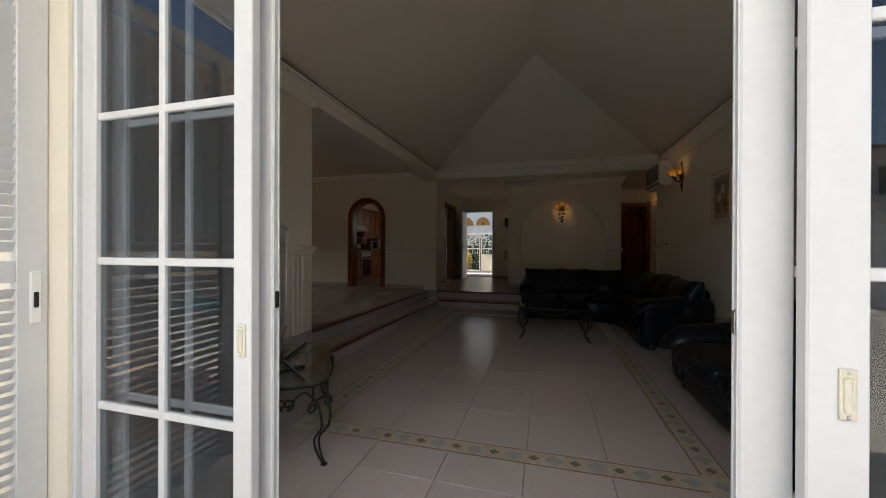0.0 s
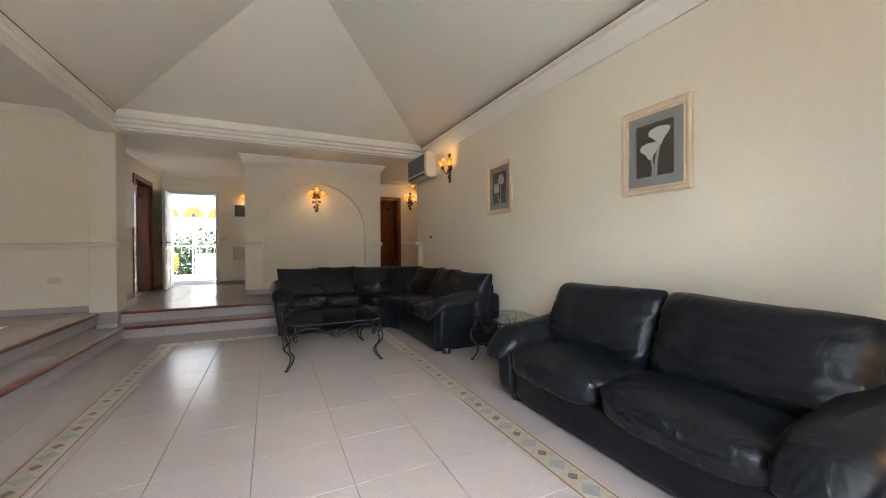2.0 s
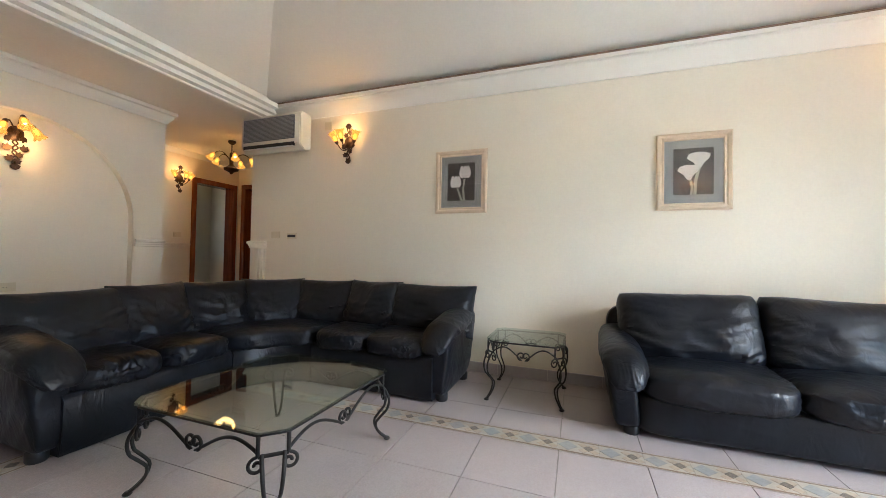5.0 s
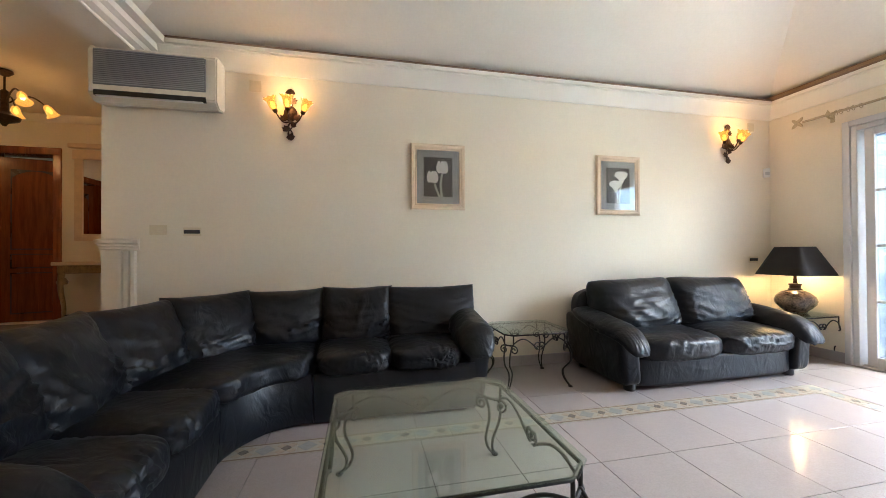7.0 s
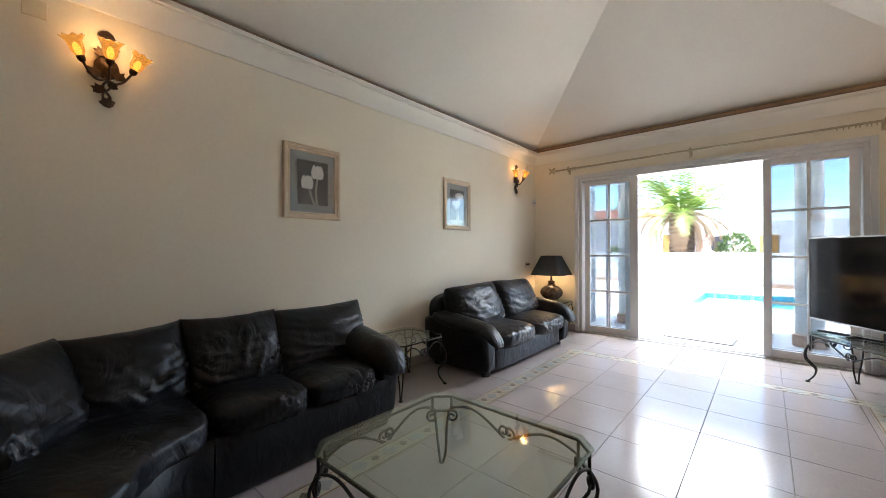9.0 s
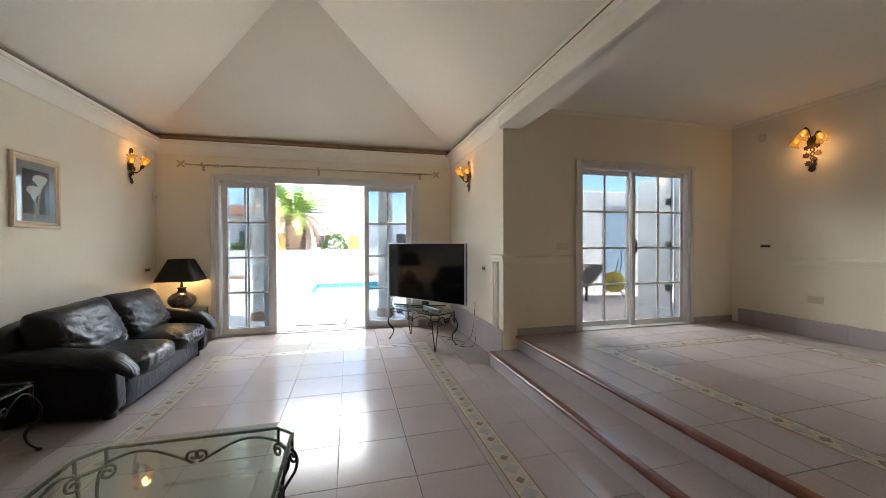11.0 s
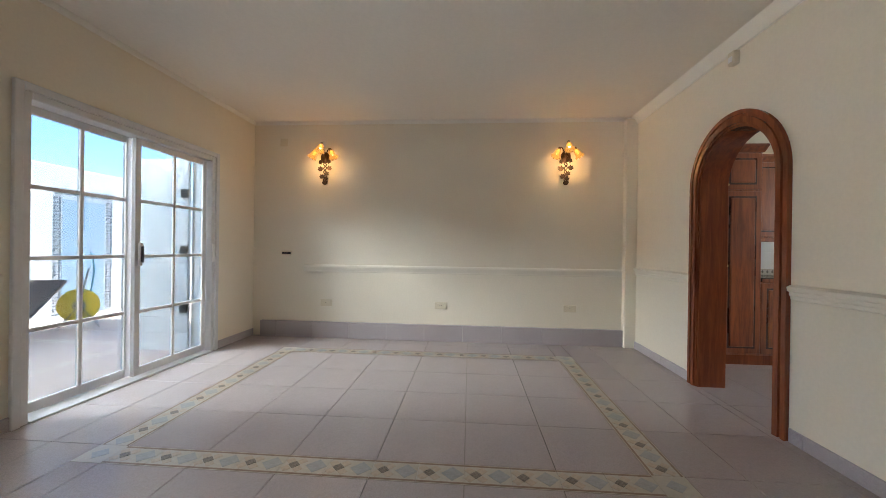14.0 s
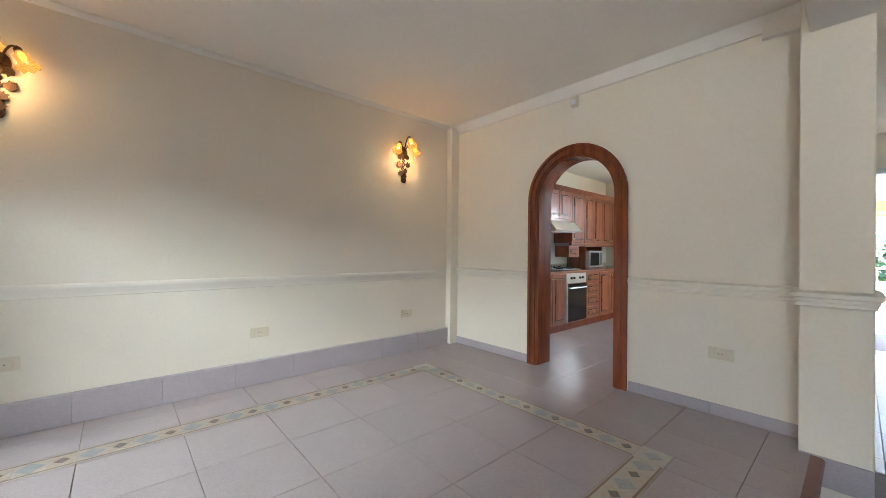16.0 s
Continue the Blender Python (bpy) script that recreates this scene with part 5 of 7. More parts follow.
def bulb_light(m, up):
    d = bpy.data.lights.new("sconce_bulb", "POINT")
    d.energy, d.color, d.shadow_soft_size = SCONCE_W, LAMP_COL, 0.05
    o = new("sconce_bulb_light", d)
    o.location = m @ Vector((0, -0.14, 0.37 if up else 0.22))


UP, DOWN = sconce_mesh(True), sconce_mesh(False)
tagged(UP, "bronze ivy wall lamp with upturned amber glass tulips, lit", "wall lamp", "ivy wall lamps")
tagged(DOWN, "bronze ivy wall lamp with drooping amber glass tulips, lit", "wall lamp", "ivy wall lamps")
places = [(True, pose(XR, 6.59, 2.24, 0, 0, -90)), (True, pose(XR, 1.62, 2.26, 0, 0, -90)), (True, pose(XL, 2.03, 2.24, 0, 0, 90)), (True, pose(3.48, YB, 2.20)),
          (False, pose(XW, 4.22, 2.29, 0, 0, 90)), (False, pose(XW, 7.24, 2.29, 0, 0, 90)), (False, pose(0.94, YN + 0.09, 1.93)), (False, pose(-0.40, YE, 2.10))]
seen_kind = set()
for up, m in places:
    src = UP if up else DOWN
    if up not in seen_kind:
        src.matrix_basis = m
        seen_kind.add(up)
    else:
        copy_thing(src, m)
    bulb_light(m, up)
lampl = bpy.data.lights.new("table_lamp_bulb", "POINT")
lampl.energy, lampl.color, lampl.shadow_soft_size = SCONCE_W * 0.22, (1.0, 0.66, 0.32), 0.045
new("table_lamp_bulb_light", lampl).location = (2.31, 1.17, 0.99)


# ---- pictures ----
def picture(name, y0, y1, z0, z1, kind, label):
    """A hung frame on the picture wall; local x along the wall, z up, -y into the room."""
    w, h = y1 - y0, z1 - z0
    r = thing(name, pose(XR, y1, z0, 0, 0, -90), label, "picture", "framed flower pictures")
    fw = 0.062
    b = bmesh.new()
    pr = [(0, 0), (0, -0.018), (0.012, -0.028), (0.03, -0.026), (0.042, -0.016), (0.055, -0.018), (fw, -0.010), (fw, 0)]
    cs = [(0, 0, 1, 1), (w, 0, -1, 1), (w, h, -1, -1), (0, h, 1, -1)]
    rings = [[b.verts.new((x + sx * o, -0.002 + d, z + sz * o)) for o, d in pr] for x, z, sx, sz in cs]
    for i in range(4):
        a, c = rings[i], rings[(i + 1) % 4]
        for j in range(len(pr)):
            k = (j + 1) % len(pr)
            b.faces.new((a[j], a[k], c[k], c[j]))
    part("frame", b, PICFRAME, r, "limed pale wood moulded frame")
    part("mat_board", B(fw - 0.004, w - fw + 0.004, -0.010, -0.004, fw - 0.004, h - fw + 0.004), mat("grey_mat_board", (0.36, 0.37, 0.36), 0.8, var=0.04), r, "grey mat board")
    px0, px1, pz0, pz1 = w * 0.235, w * 0.765, h * 0.20, h * 0.80
    ph = part("photograph", B(px0, px1, -0.0125, -0.0095, pz0, pz1), mat("dark_grey_print", (0.075, 0.07, 0.065), 0.6, var=0.25, scale=5), r, "dark grey photograph of white flowers")
    IVORY = mat("white_petal_print", (0.75, 0.74, 0.70), 0.6, var=0.06, scale=30)
    STEMC = mat("pale_stem_print", (0.42, 0.45, 0.38), 0.6, var=0.1)
    cw, ch = px1 - px0, pz1 - pz0
    X = lambda q: px0 + cw * q
    Z = lambda q: pz0 + ch * q

    def shape(pts, mtl, nm, dep):
        bb = bmesh.new()
        prism(bb, [(X(a), Z(c)) for a, c in pts], "y", -dep, -0.0124)
        part(nm, bb, mtl, ph)
    if kind == "calla":
        for ox, oz, s in ((0.62, 0.76, 0.95), (0.37, 0.50, 0.90)):
            shape([(ox - 0.30 * s, oz + 0.02), (ox - 0.24 * s, oz + 0.12 * s), (ox - 0.05 * s, oz + 0.16 * s), (ox + 0.18 * s, oz + 0.15 * s), (ox + 0.32 * s, oz + 0.10 * s), (ox + 0.28 * s, oz + 0.0), (ox + 0.14 * s, oz - 0.10 * s), (ox + 0.08 * s, oz - 0.20 * s), (ox - 0.02 * s, oz - 0.20 * s), (ox - 0.12 * s, oz - 0.08 * s)], IVORY, "petal", 0.0138)
        shape([(0.60, 0.56), (0.68, 0.56), (0.60, 0.30), (0.58, 0.0), (0.50, 0.0), (0.52, 0.3)], STEMC, "stem", 0.0132)
        shape([(0.40, 0.32), (0.46, 0.32), (0.50, 0.15), (0.48, 0.0), (0.42, 0.0), (0.44, 0.15)], STEMC, "stem", 0.0134)
    else:
        for ox, oz, s in ((0.65, 0.74, 1.0), (0.31, 0.49, 0.95)):
            for dx, ww in ((-0.12, 0.10), (0.10, 0.11), (0.0, 0.12)):
                n = 10
                shape([(ox + s * (dx + ww * math.cos(2 * math.pi * i / n) * (1 - 0.45 * max(0.0, math.sin(2 * math.pi * i / n)))), oz + s * 0.17 * math.sin(2 * math.pi * i / n) * (1.1 if math.sin(2 * math.pi * i / n) > 0 else 0.9)) for i in range(n)], IVORY, "petal", 0.0136 + 0.0006 * (dx == 0.0))
        shape([(0.60, 0.58), (0.66, 0.58), (0.62, 0.3), (0.66, 0.0), (0.58, 0.0), (0.55, 0.3)], STEMC, "stem", 0.0132)
        shape([(0.34, 0.34), (0.40, 0.34), (0.48, 0.18), (0.58, 0.0), (0.50, 0.0), (0.40, 0.18)], STEMC, "stem", 0.0134)
    part("glass", B(fw - 0.002, w - fw + 0.002, -0.0162, -0.0150, fw - 0.002, h - fw + 0.002), PANE_CLEAR, r)


picture("calla_picture", 2.86, 3.415, 1.60, 2.262, "calla", "framed photograph of white calla lilies on the cream wall")
picture("tulip_picture", 4.925, 5.48, 1.62, 2.277, "tulip", "framed photograph of white tulips on the cream wall")

# ---- air conditioner ----
ac = thing("air_conditioner", Matrix(), "white split air conditioner with a grey grille on the wall", "air conditioner")
b = bmesh.new()
prism(b, [(XR, 2.44), (XR - 0.13, 2.42), (XR - 0.20, 2.47), (XR - 0.20, 2.83), (XR - 0.17, 2.865), (XR, 2.865)], "y", 7.14, 8.06)
bmesh.ops.bevel(b, geom=list(b.edges), offset=0.012, segments=2, affect="EDGES")
part("body", b, mat("aged_white_plastic", (0.72, 0.68, 0.58), 0.45, var=0.04), ac, smooth=40)
gr = part("front_grille", B(XR - 0.208, XR - 0.196, 7.22, 8.02, 2.54, 2.82, bevel=0.004), GREYG, ac, "grey intake grille")
slat = part("grille_bar", B(XR - 0.214, XR - 0.207, 7.23, 8.01, 0, 0.006), mat("pale_grey_bar", (0.30, 0.31, 0.32), 0.5), gr)
slat.location.z = 2.55
for i in range(1, 18):
    o = new("grille_bar", slat.data)
    o.parent, o.location.z = gr, 2.55 + 0.0155 * i
part("air_outlet", B(XR - 0.204, XR - 0.12, 7.22, 8.02, 2.455, 2.50, bevel=0.004), DARKP, ac, "dark air outlet slot")
part("louvre", B(XR - 0.21, XR - 0.18, 7.24, 8.0, 2.448, 2.456, bevel=0.003), WHITE, ac)


# ---- switches, sockets, boxes ----
IVORY = mat("ivory_plastic", (0.70, 0.62, 0.45), 0.4, var=0.03, bump=0.01)


def plate(name, m, w, h, label, category, kind="socket"):
    r = thing(name, m, label, category, category + "s")
    part("plate", B(-w / 2, w / 2, -0.010, 0, -h / 2, h / 2, bevel=0.004, seg=2), IVORY, r)
    if kind == "socket":
        part("insert", B(-w * 0.32, w * 0.32, -0.0125, -0.0095, -h * 0.32, h * 0.32, bevel=0.003), IVORY, r)
        for x in (-0.01, 0.01):
            part("pin_hole", B(x - 0.003, x + 0.003, -0.0135, -0.012, -0.003, 0.003), DARKP, r)
    elif kind == "switch":
        part("rocker", B(-w * 0.36, w * 0.36, -0.0145, -0.0095, -h * 0.32, h * 0.32, bevel=0.003), IVORY, r)
    elif kind == "slot":
        part("slot", B(-w * 0.45, w * 0.45, -0.014, -0.0095, -h * 0.22, h * 0.22, bevel=0.002), DARKP, r, "black display slot")
    return r


LWALL, RWALL, FWALL, TWALL = 90, -90, 0, 180
for y in (4.257, 5.731, 7.317):
    plate("wall_socket", pose(XW, y, 0.77, 0, 0, LWALL), 0.15, 0.085, "ivory double socket plate on the dining wall", "wall socket")
plate("wall_socket", pose(-2.56, YK, 0.78), 0.15, 0.085, "ivory double socket plate beside the arch", "wall socket")
plate("wall_socket", pose(0.91, YN + 0.09, 0.80), 0.15, 0.085, "ivory socket plate low in the niche", "wall socket")
plate("wall_socket", pose(XL, 2.24, 0.56, 0, 0, LWALL), 0.085, 0.085, "ivory socket plate behind the television", "wall socket")
plate("light_switch", pose(XR, 7.66, 1.40, 0, 0, RWALL), 0.13, 0.085, "ivory rocker light switch", "light switch", "switch")
plate("light_switch", pose(-2.67, YD, 1.41, 0, 0, TWALL), 0.15, 0.09, "ivory rocker light switch by the terrace door", "light switch", "switch")
plate("light_switch", pose(-0.93, YE, 1.42), 0.15, 0.085, "ivory rocker light switch in the hall", "light switch", "switch")
plate("light_switch", pose(3.47, YB, 1.46), 0.12, 0.085, "ivory rocker light switch in the corridor", "light switch", "switch")
plate("light_switch", pose(XH, 10.88, 1.90, 0, 0, LWALL), 0.085, 0.12, "ivory intercom plate beside the hall door", "light switch", "switch")
plate("thermostat", pose(XR, 7.40, 1.385, 0, 0, RWALL), 0.14, 0.075, "small white wall controller with a black slot", "thermostat", "slot")
plate("thermostat", pose(XR, 1.23, 1.085, 0, 0, RWALL), 0.14, 0.075, "small white wall controller with a black slot", "thermostat", "slot")
plate("thermostat", pose(XL, 2.63, 1.11, 0, 0, LWALL), 0.14, 0.10, "small white wall controller with a black slot", "thermostat", "slot")
plate("thermostat", pose(XW, 3.72, 1.40, 0, 0, LWALL), 0.13, 0.06, "small white wall controller with a black slot", "thermostat", "slot")
for m in (pose(XR, 6.89, 2.71, 0, 0, RWALL), pose(XR, 1.25, 2.72, 0, 0, RWALL), pose(XW, 3.67, 2.83, 0, 0, LWALL)):
    plate("junction_box_cover", m, 0.10, 0.10, "cream painted square junction box cover", "junction box", "none")
sn = thing("alarm_sensor", pose(XR - 0.005, 1.02, 2.16, 0, 0, -120), "small white motion sensor in the corner", "sensor")
part("case", B(-0.035, 0.035, -0.04, 0.0, -0.055, 0.055, bevel=0.012, seg=2), WHITE, sn)
part("lens", B(-0.022, 0.022, -0.044, -0.039, -0.03, 0.01, bevel=0.004), SILVER, sn)
sn = thing("alarm_sensor", pose(-3.70, YK, 2.94), "small ivory motion sensor above the arch", "sensor")
part("case", B(-0.035, 0.035, -0.05, 0.0, -0.05, 0.05, bevel=0.012, seg=2), WPLAST, sn)
part("lens", B(-0.022, 0.022, -0.054, -0.049, -0.03, 0.01, bevel=0.004), WHITE, sn)
fb = thing("fuse_box", pose(-0.55, YE, 2.12), "grey fuse box door in a white frame", "fuse box")
part("frame", B(-0.17, 0.17, -0.025, 0, -0.17, 0.17, bevel=0.005), WHITE, fb)
part("door", B(-0.14, 0.14, -0.032, -0.024, -0.14, 0.14, bevel=0.003), mat("smoked_grey_door", (0.045, 0.055, 0.055), 0.25), fb, "smoked grey door")
vt = thing("wall_vent_cover", pose(-0.60, YE, 1.09), "square grey-beige access cover on the hall wall", "access cover")
part("cover", B(-0.13, 0.13, -0.012, 0, -0.15, 0.15, bevel=0.003), mat("grey_beige_paint", (0.50, 0.46, 0.38), 0.6), vt)
ph = thing("intercom", pose(-0.79, YE, 2.06), "small white intercom handset on the hall wall", "intercom")
part("case", B(-0.035, 0.035, -0.035, 0, -0.06, 0.06, bevel=0.008, seg=2), WHITE, ph)
part("button", B(-0.012, 0.012, -0.039, -0.034, -0.02, 0.0, bevel=0.002), DARKP, ph)

# ---- curtain rod ----
rod = thing("curtain_rod", Matrix(), "bare cream-gold curtain rod with leaf finials above the pool door", "curtain rod")
GOLD = mat("cream_gold_metal", (0.52, 0.45, 0.30), 0.45, metal=0.3, var=0.15, scale=30)
part("pole", tube(bmesh.new(), [(-1.52, 1.04, 2.665), (2.30, 1.04, 2.655)], 0.013), GOLD, rod, smooth=50)
for x, s in ((-1.52, -1), (2.30, 1)):
    b = bmesh.new()
    for a in range(4):
        q = Matrix.Translation((x + s * 0.055, 1.04, 2.66)) @ Matrix.Rotation(a * math.pi / 2 + math.pi / 4, 4, "Y")
        b2 = [(0, 0), (0.018, 0.02), (0.012, 0.06), (0, 0.075), (-0.012, 0.06), (-0.018, 0.02)]
        vs = [[b.verts.new(q @ Vector((p[0], dy, p[1]))) for p in b2] for dy in (-0.006, 0.006)]
        b.faces.new(vs[0][::-1])
        b.faces.new(vs[1])
        for i in range(6):
            b.faces.new((vs[0][i], vs[0][(i + 1) % 6], vs[1][(i + 1) % 6], vs[1][i]))
    part("finial", b, GOLD, rod)
for x in (-1.30, 0.40, 2.08):
    b = bmesh.new()
    tube(b, [(x, YP, 2.62), (x, 1.0, 2.62), (x, 1.04, 2.645)], 0.008)
    box(b, x - 0.02, x + 0.02, YP, YP + 0.008, 2.58, 2.68, bevel=0.003)
    prism(b, [(x - 0.03, 2.66), (x, 2.62), (x + 0.03, 2.66), (x, 2.71)], "y", 1.018, 1.026)
    part("bracket", b, GOLD, rod)
b0 = bmesh.new()
tube(b0, [(0, 0.024 * math.cos(i * math.pi / 8), 0.024 * math.sin(i * math.pi / 8)) for i in range(17)], 0.003, seg=6)
rg = part("ring", b0, GOLD, rod, smooth=50)
rg.location = (-1.24, 1.04, 2.65)
for x in (-1.20, -1.17, -1.12, -1.09, -1.04, -1.0, -0.95, 1.80, 1.86, 1.90, 1.96, 2.0):
    o = new("ring", rg.data)
    o.parent, o.location = rod, (x, 1.04, 2.65)

# ---- corridor chandelier ----
ch = thing("chandelier", pose(3.38, 9.25, 0), "small dark bronze chandelier with amber tulip shades, lit", "chandelier")
b = bmesh.new()
lathe(b, [(0.055, 2.94), (0.06, 2.92), (0.03, 2.89), (0.008, 2.88), (0.008, 2.76), (0.03, 2.74), (0.03, 2.56), (0.06, 2.53), (0.11, 2.50), (0.10, 2.47), (0.03, 2.44), (0.012, 2.41)], 20)
part("column", b, BRONZE, ch, smooth=50)
for k in range(5):
    a = 2 * math.pi * k / 5 + 0.4
    d = Vector((math.cos(a), math.sin(a), 0))
    b = bmesh.new()
    tube(b, [d * (0.03 + 0.23 * t) + Vector((0, 0, 2.64 + 0.10 * math.sin(math.pi * t * 0.85))) for t in [i / 12 for i in range(13)]], 0.007)
    part("arm", b, BRONZE, ch, smooth=50)
    b = bmesh.new()
    lathe(b, [(0.018, 0.0), (0.034, 0.03), (0.036, 0.06), (0.042, 0.09), (0.06, 0.115), (0.056, 0.115), (0.038, 0.09), (0.012, 0.01)], 16)
    bmesh.ops.transform(b, matrix=Matrix.Translation(d * 0.265 + Vector((0, 0, 2.69))) @ Vector((0, 0, 1)).rotation_difference((d * 0.6 + Vector((0, 0, -1))).normalized()).to_matrix().to_4x4(), verts=b.verts)
    sh_ = part("shade", b, SHADE_ON, ch, "lit amber tulip glass shade", smooth=60)
    b = lathe(bmesh.new(), [(0.008, 0.02), (0.017, 0.04), (0.019, 0.06), (0.012, 0.08), (0.003, 0.088)], 10)
    b.transform(Matrix.Translation(d * 0.265 + Vector((0, 0, 2.69))) @ Vector((0, 0, 1)).rotation_difference((d * 0.6 + Vector((0, 0, -1))).normalized()).to_matrix().to_4x4())
    part("bulb", b, BULB, sh_, "glowing bulb", smooth=60)
dl = bpy.data.lights.new("chandelier_bulbs", "POINT")
dl.energy, dl.color, dl.shadow_soft_size = SCONCE_W * 2.0, LAMP_COL, 0.15
new("chandelier_bulb_light", dl).location = (3.38, 9.25, 2.50)


# ---- kitchen ----
KX = -4.80                             # front of the base units
BACKTILE = mat("glazed_white_tile", (0.72, 0.71, 0.68), 0.12, var=0.03, island=0.03)
WORKTOP = mat("dark_granite", (0.05, 0.045, 0.042), 0.15, var=0.5, scale=90, grain=260)
BRASS = mat("brass_knob", (0.55, 0.38, 0.16), 0.3, metal=0.9)
BLACKG = mat("black_oven_glass", (0.008, 0.008, 0.009), 0.08, bump=0)


def raised_door(parent, y0, y1, z0, z1, x, knob=None, name="door"):
    d = part(name, B(x, x + 0.022, y0 + 0.003, y1 - 0.003, z0 + 0.003, z1 - 0.003, bevel=0.004), CABW, parent)
    e = min(0.055, (y1 - y0) * 0.2, (z1 - z0) * 0.25)
    # dark plate painting in the shade round the raised panel
    part("groove_shade", B(x + 0.020, x + 0.0228, y0 + e, y1 - e, z0 + e, z1 - e), GROOVE_SHADE, d)
    part("raised_panel", B(x + 0.021, x + 0.032, y0 + e + 0.016, y1 - e - 0.016, z0 + e + 0.016, z1 - e - 0.016, bevel=0.008), CABW, d)
    if knob:
        b = bmesh.new()
        lathe(b, [(0.006, 0), (0.006, 0.014), (0.013, 0.02), (0.012, 0.028), (0.004, 0.031)], 12)
        bmesh.ops.transform(b, matrix=Matrix.Translation((x + 0.022, knob[0], knob[1])) @ Matrix.Rotation(math.pi / 2, 4, "Y"), verts=b.verts)
        part("knob", b, BRASS, d, smooth=50)


def base_unit(y0, y1, doors, label):
    r = thing("kitchen_base_unit", Matrix(), label, "cabinet", "kitchen base units")
    part("body", B(XW + 0.02, KX, y0, y1, ZD + 0.10, ZD + 0.86), CABW, r)
    part("plinth", B(XW + 0.02, KX - 0.01, y0, y1, ZD, ZD + 0.10), MAHOG, r)
    if doors == "drawers":
        for i in range(4):
            raised_door(r, y0, y1, ZD + 0.12 + 0.185 * i, ZD + 0.30 + 0.185 * i, KX, ((y0 + y1) / 2, ZD + 0.21 + 0.185 * i), "drawer_front")
    else:
        w = (y1 - y0) / doors
        for i in range(doors):
            raised_door(r, y0 + w * i, y0 + w * (i + 1), ZD + 0.12, ZD + 0.85, KX, (y0 + w * (i + 1) - 0.04 if i % 2 == 0 and doors > 1 else y0 + w * i + 0.04, ZD + 0.78))
    return r


def wall_unit(y0, y1, z0, z1, doors, label):
    r = thing("kitchen_wall_unit", Matrix(), label, "cabinet", "kitchen wall units")
    part("body", B(XW + 0.005, XW + 0.33, y0, y1, z0, z1), CABW, r)
    w = (y1 - y0) / doors
    for i in range(doors):
        raised_door(r, y0 + w * i, y0 + w * (i + 1), z0, z1, XW + 0.33, (y0 + w * (i + 1) - 0.03 if i % 2 == 0 and doors > 1 else y0 + w * i + 0.03, z0 + 0.06))
    b = bmesh.new()
    prism(b, [(XW + 0.005, z1), (XW + 0.35, z1), (XW + 0.41, z1 + 0.05), (XW + 0.41, z1 + 0.07), (XW + 0.005, z1 + 0.07)], "y", y0, y1)
    part("crown_moulding", b, CABW, r)
    part("light_pelmet", B(XW + 0.29, XW + 0.345, y0, y1, z0 - 0.05, z0 - 0.001, bevel=0.006), CABW, r)
    return r


# tall larder unit nearest the arch
tall = thing("kitchen_tall_unit", Matrix(), "tall mahogany larder unit with two panelled doors", "cabinet")
part("body", B(XW + 0.02, KX, 8.30, 9.06, ZD + 0.10, 2.52), CABW, tall)
part("plinth", B(XW + 0.02, KX - 0.01, 8.30, 9.06, ZD, ZD + 0.10), MAHOG, tall)
for a, c, k in ((8.30, 8.68, 8.65), (8.68, 9.06, 8.71)):
    raised_door(tall, a, c, ZD + 0.12, 2.12, KX, (k, 1.35))
    raised_door(tall, a, c, 2.13, 2.51, KX, (k, 2.18))
b = bmesh.new()
prism(b, [(XW + 0.02, 2.52), (KX + 0.02, 2.52), (KX + 0.08, 2.57), (KX + 0.08, 2.59), (XW + 0.02, 2.59)], "y", 8.28, 9.08)
part("crown_moulding", b, CABW, tall)
base_unit(9.06, 9.78, 2, "mahogany base unit with two raised-panel doors")
base_unit(10.40, 10.84, "drawers", "mahogany base unit with four drawers")
base_unit(10.84, 11.62, 2, "mahogany base unit with two raised-panel doors")
base_unit(11.62, 12.38, 2, "mahogany base unit with two raised-panel doors")
oven = thing("oven", Matrix(), "built-in oven with steel panel and black glass door", "oven")
part("body", B(XW + 0.02, KX, 9.78, 10.40, ZD + 0.10, ZD + 0.86), CABW, oven)
part("plinth", B(XW + 0.02, KX - 0.01, 9.78, 10.40, ZD, ZD + 0.10), MAHOG, oven)
part("control_panel", B(KX, KX + 0.022, 9.79, 10.39, ZD + 0.70, ZD + 0.85, bevel=0.003), STEEL, oven, "steel control panel")
part("glass_door", B(KX, KX + 0.025, 9.79, 10.39, ZD + 0.12, ZD + 0.69, bevel=0.004), BLACKG, oven, "black glass door")
part("side_trim", B(KX + 0.002, KX + 0.028, 9.79, 9.83, ZD + 0.12, ZD + 0.69, bevel=0.003), STEEL, oven)
b = bmesh.new()
tube(b, [(KX + 0.02, 9.86, ZD + 0.63), (KX + 0.055, 9.86, ZD + 0.63), (KX + 0.055, 10.33, ZD + 0.63), (KX + 0.02, 10.33, ZD + 0.63)], 0.009)
part("door_handle", b, STEEL, oven, smooth=40)
for y in (9.92, 10.0, 10.18, 10.26):
    b = bmesh.new()
    lathe(b, [(0.02, 0), (0.018, 0.02), (0.006, 0.022)], 12)
    bmesh.ops.transform(b, matrix=Matrix.Translation((KX + 0.022, y, ZD + 0.78)) @ Matrix.Rotation(math.pi / 2, 4, "Y"), verts=b.verts)
    part("control_knob", b, DARKP, oven, smooth=40)
wt = thing("worktop", Matrix(), "dark granite kitchen worktop with a wooden edge", "worktop")
part("slab", B(XW + 0.005, KX + 0.035, 9.06, 12.38, ZD + 0.861, ZD + 0.90, bevel=0.008), WORKTOP, wt)
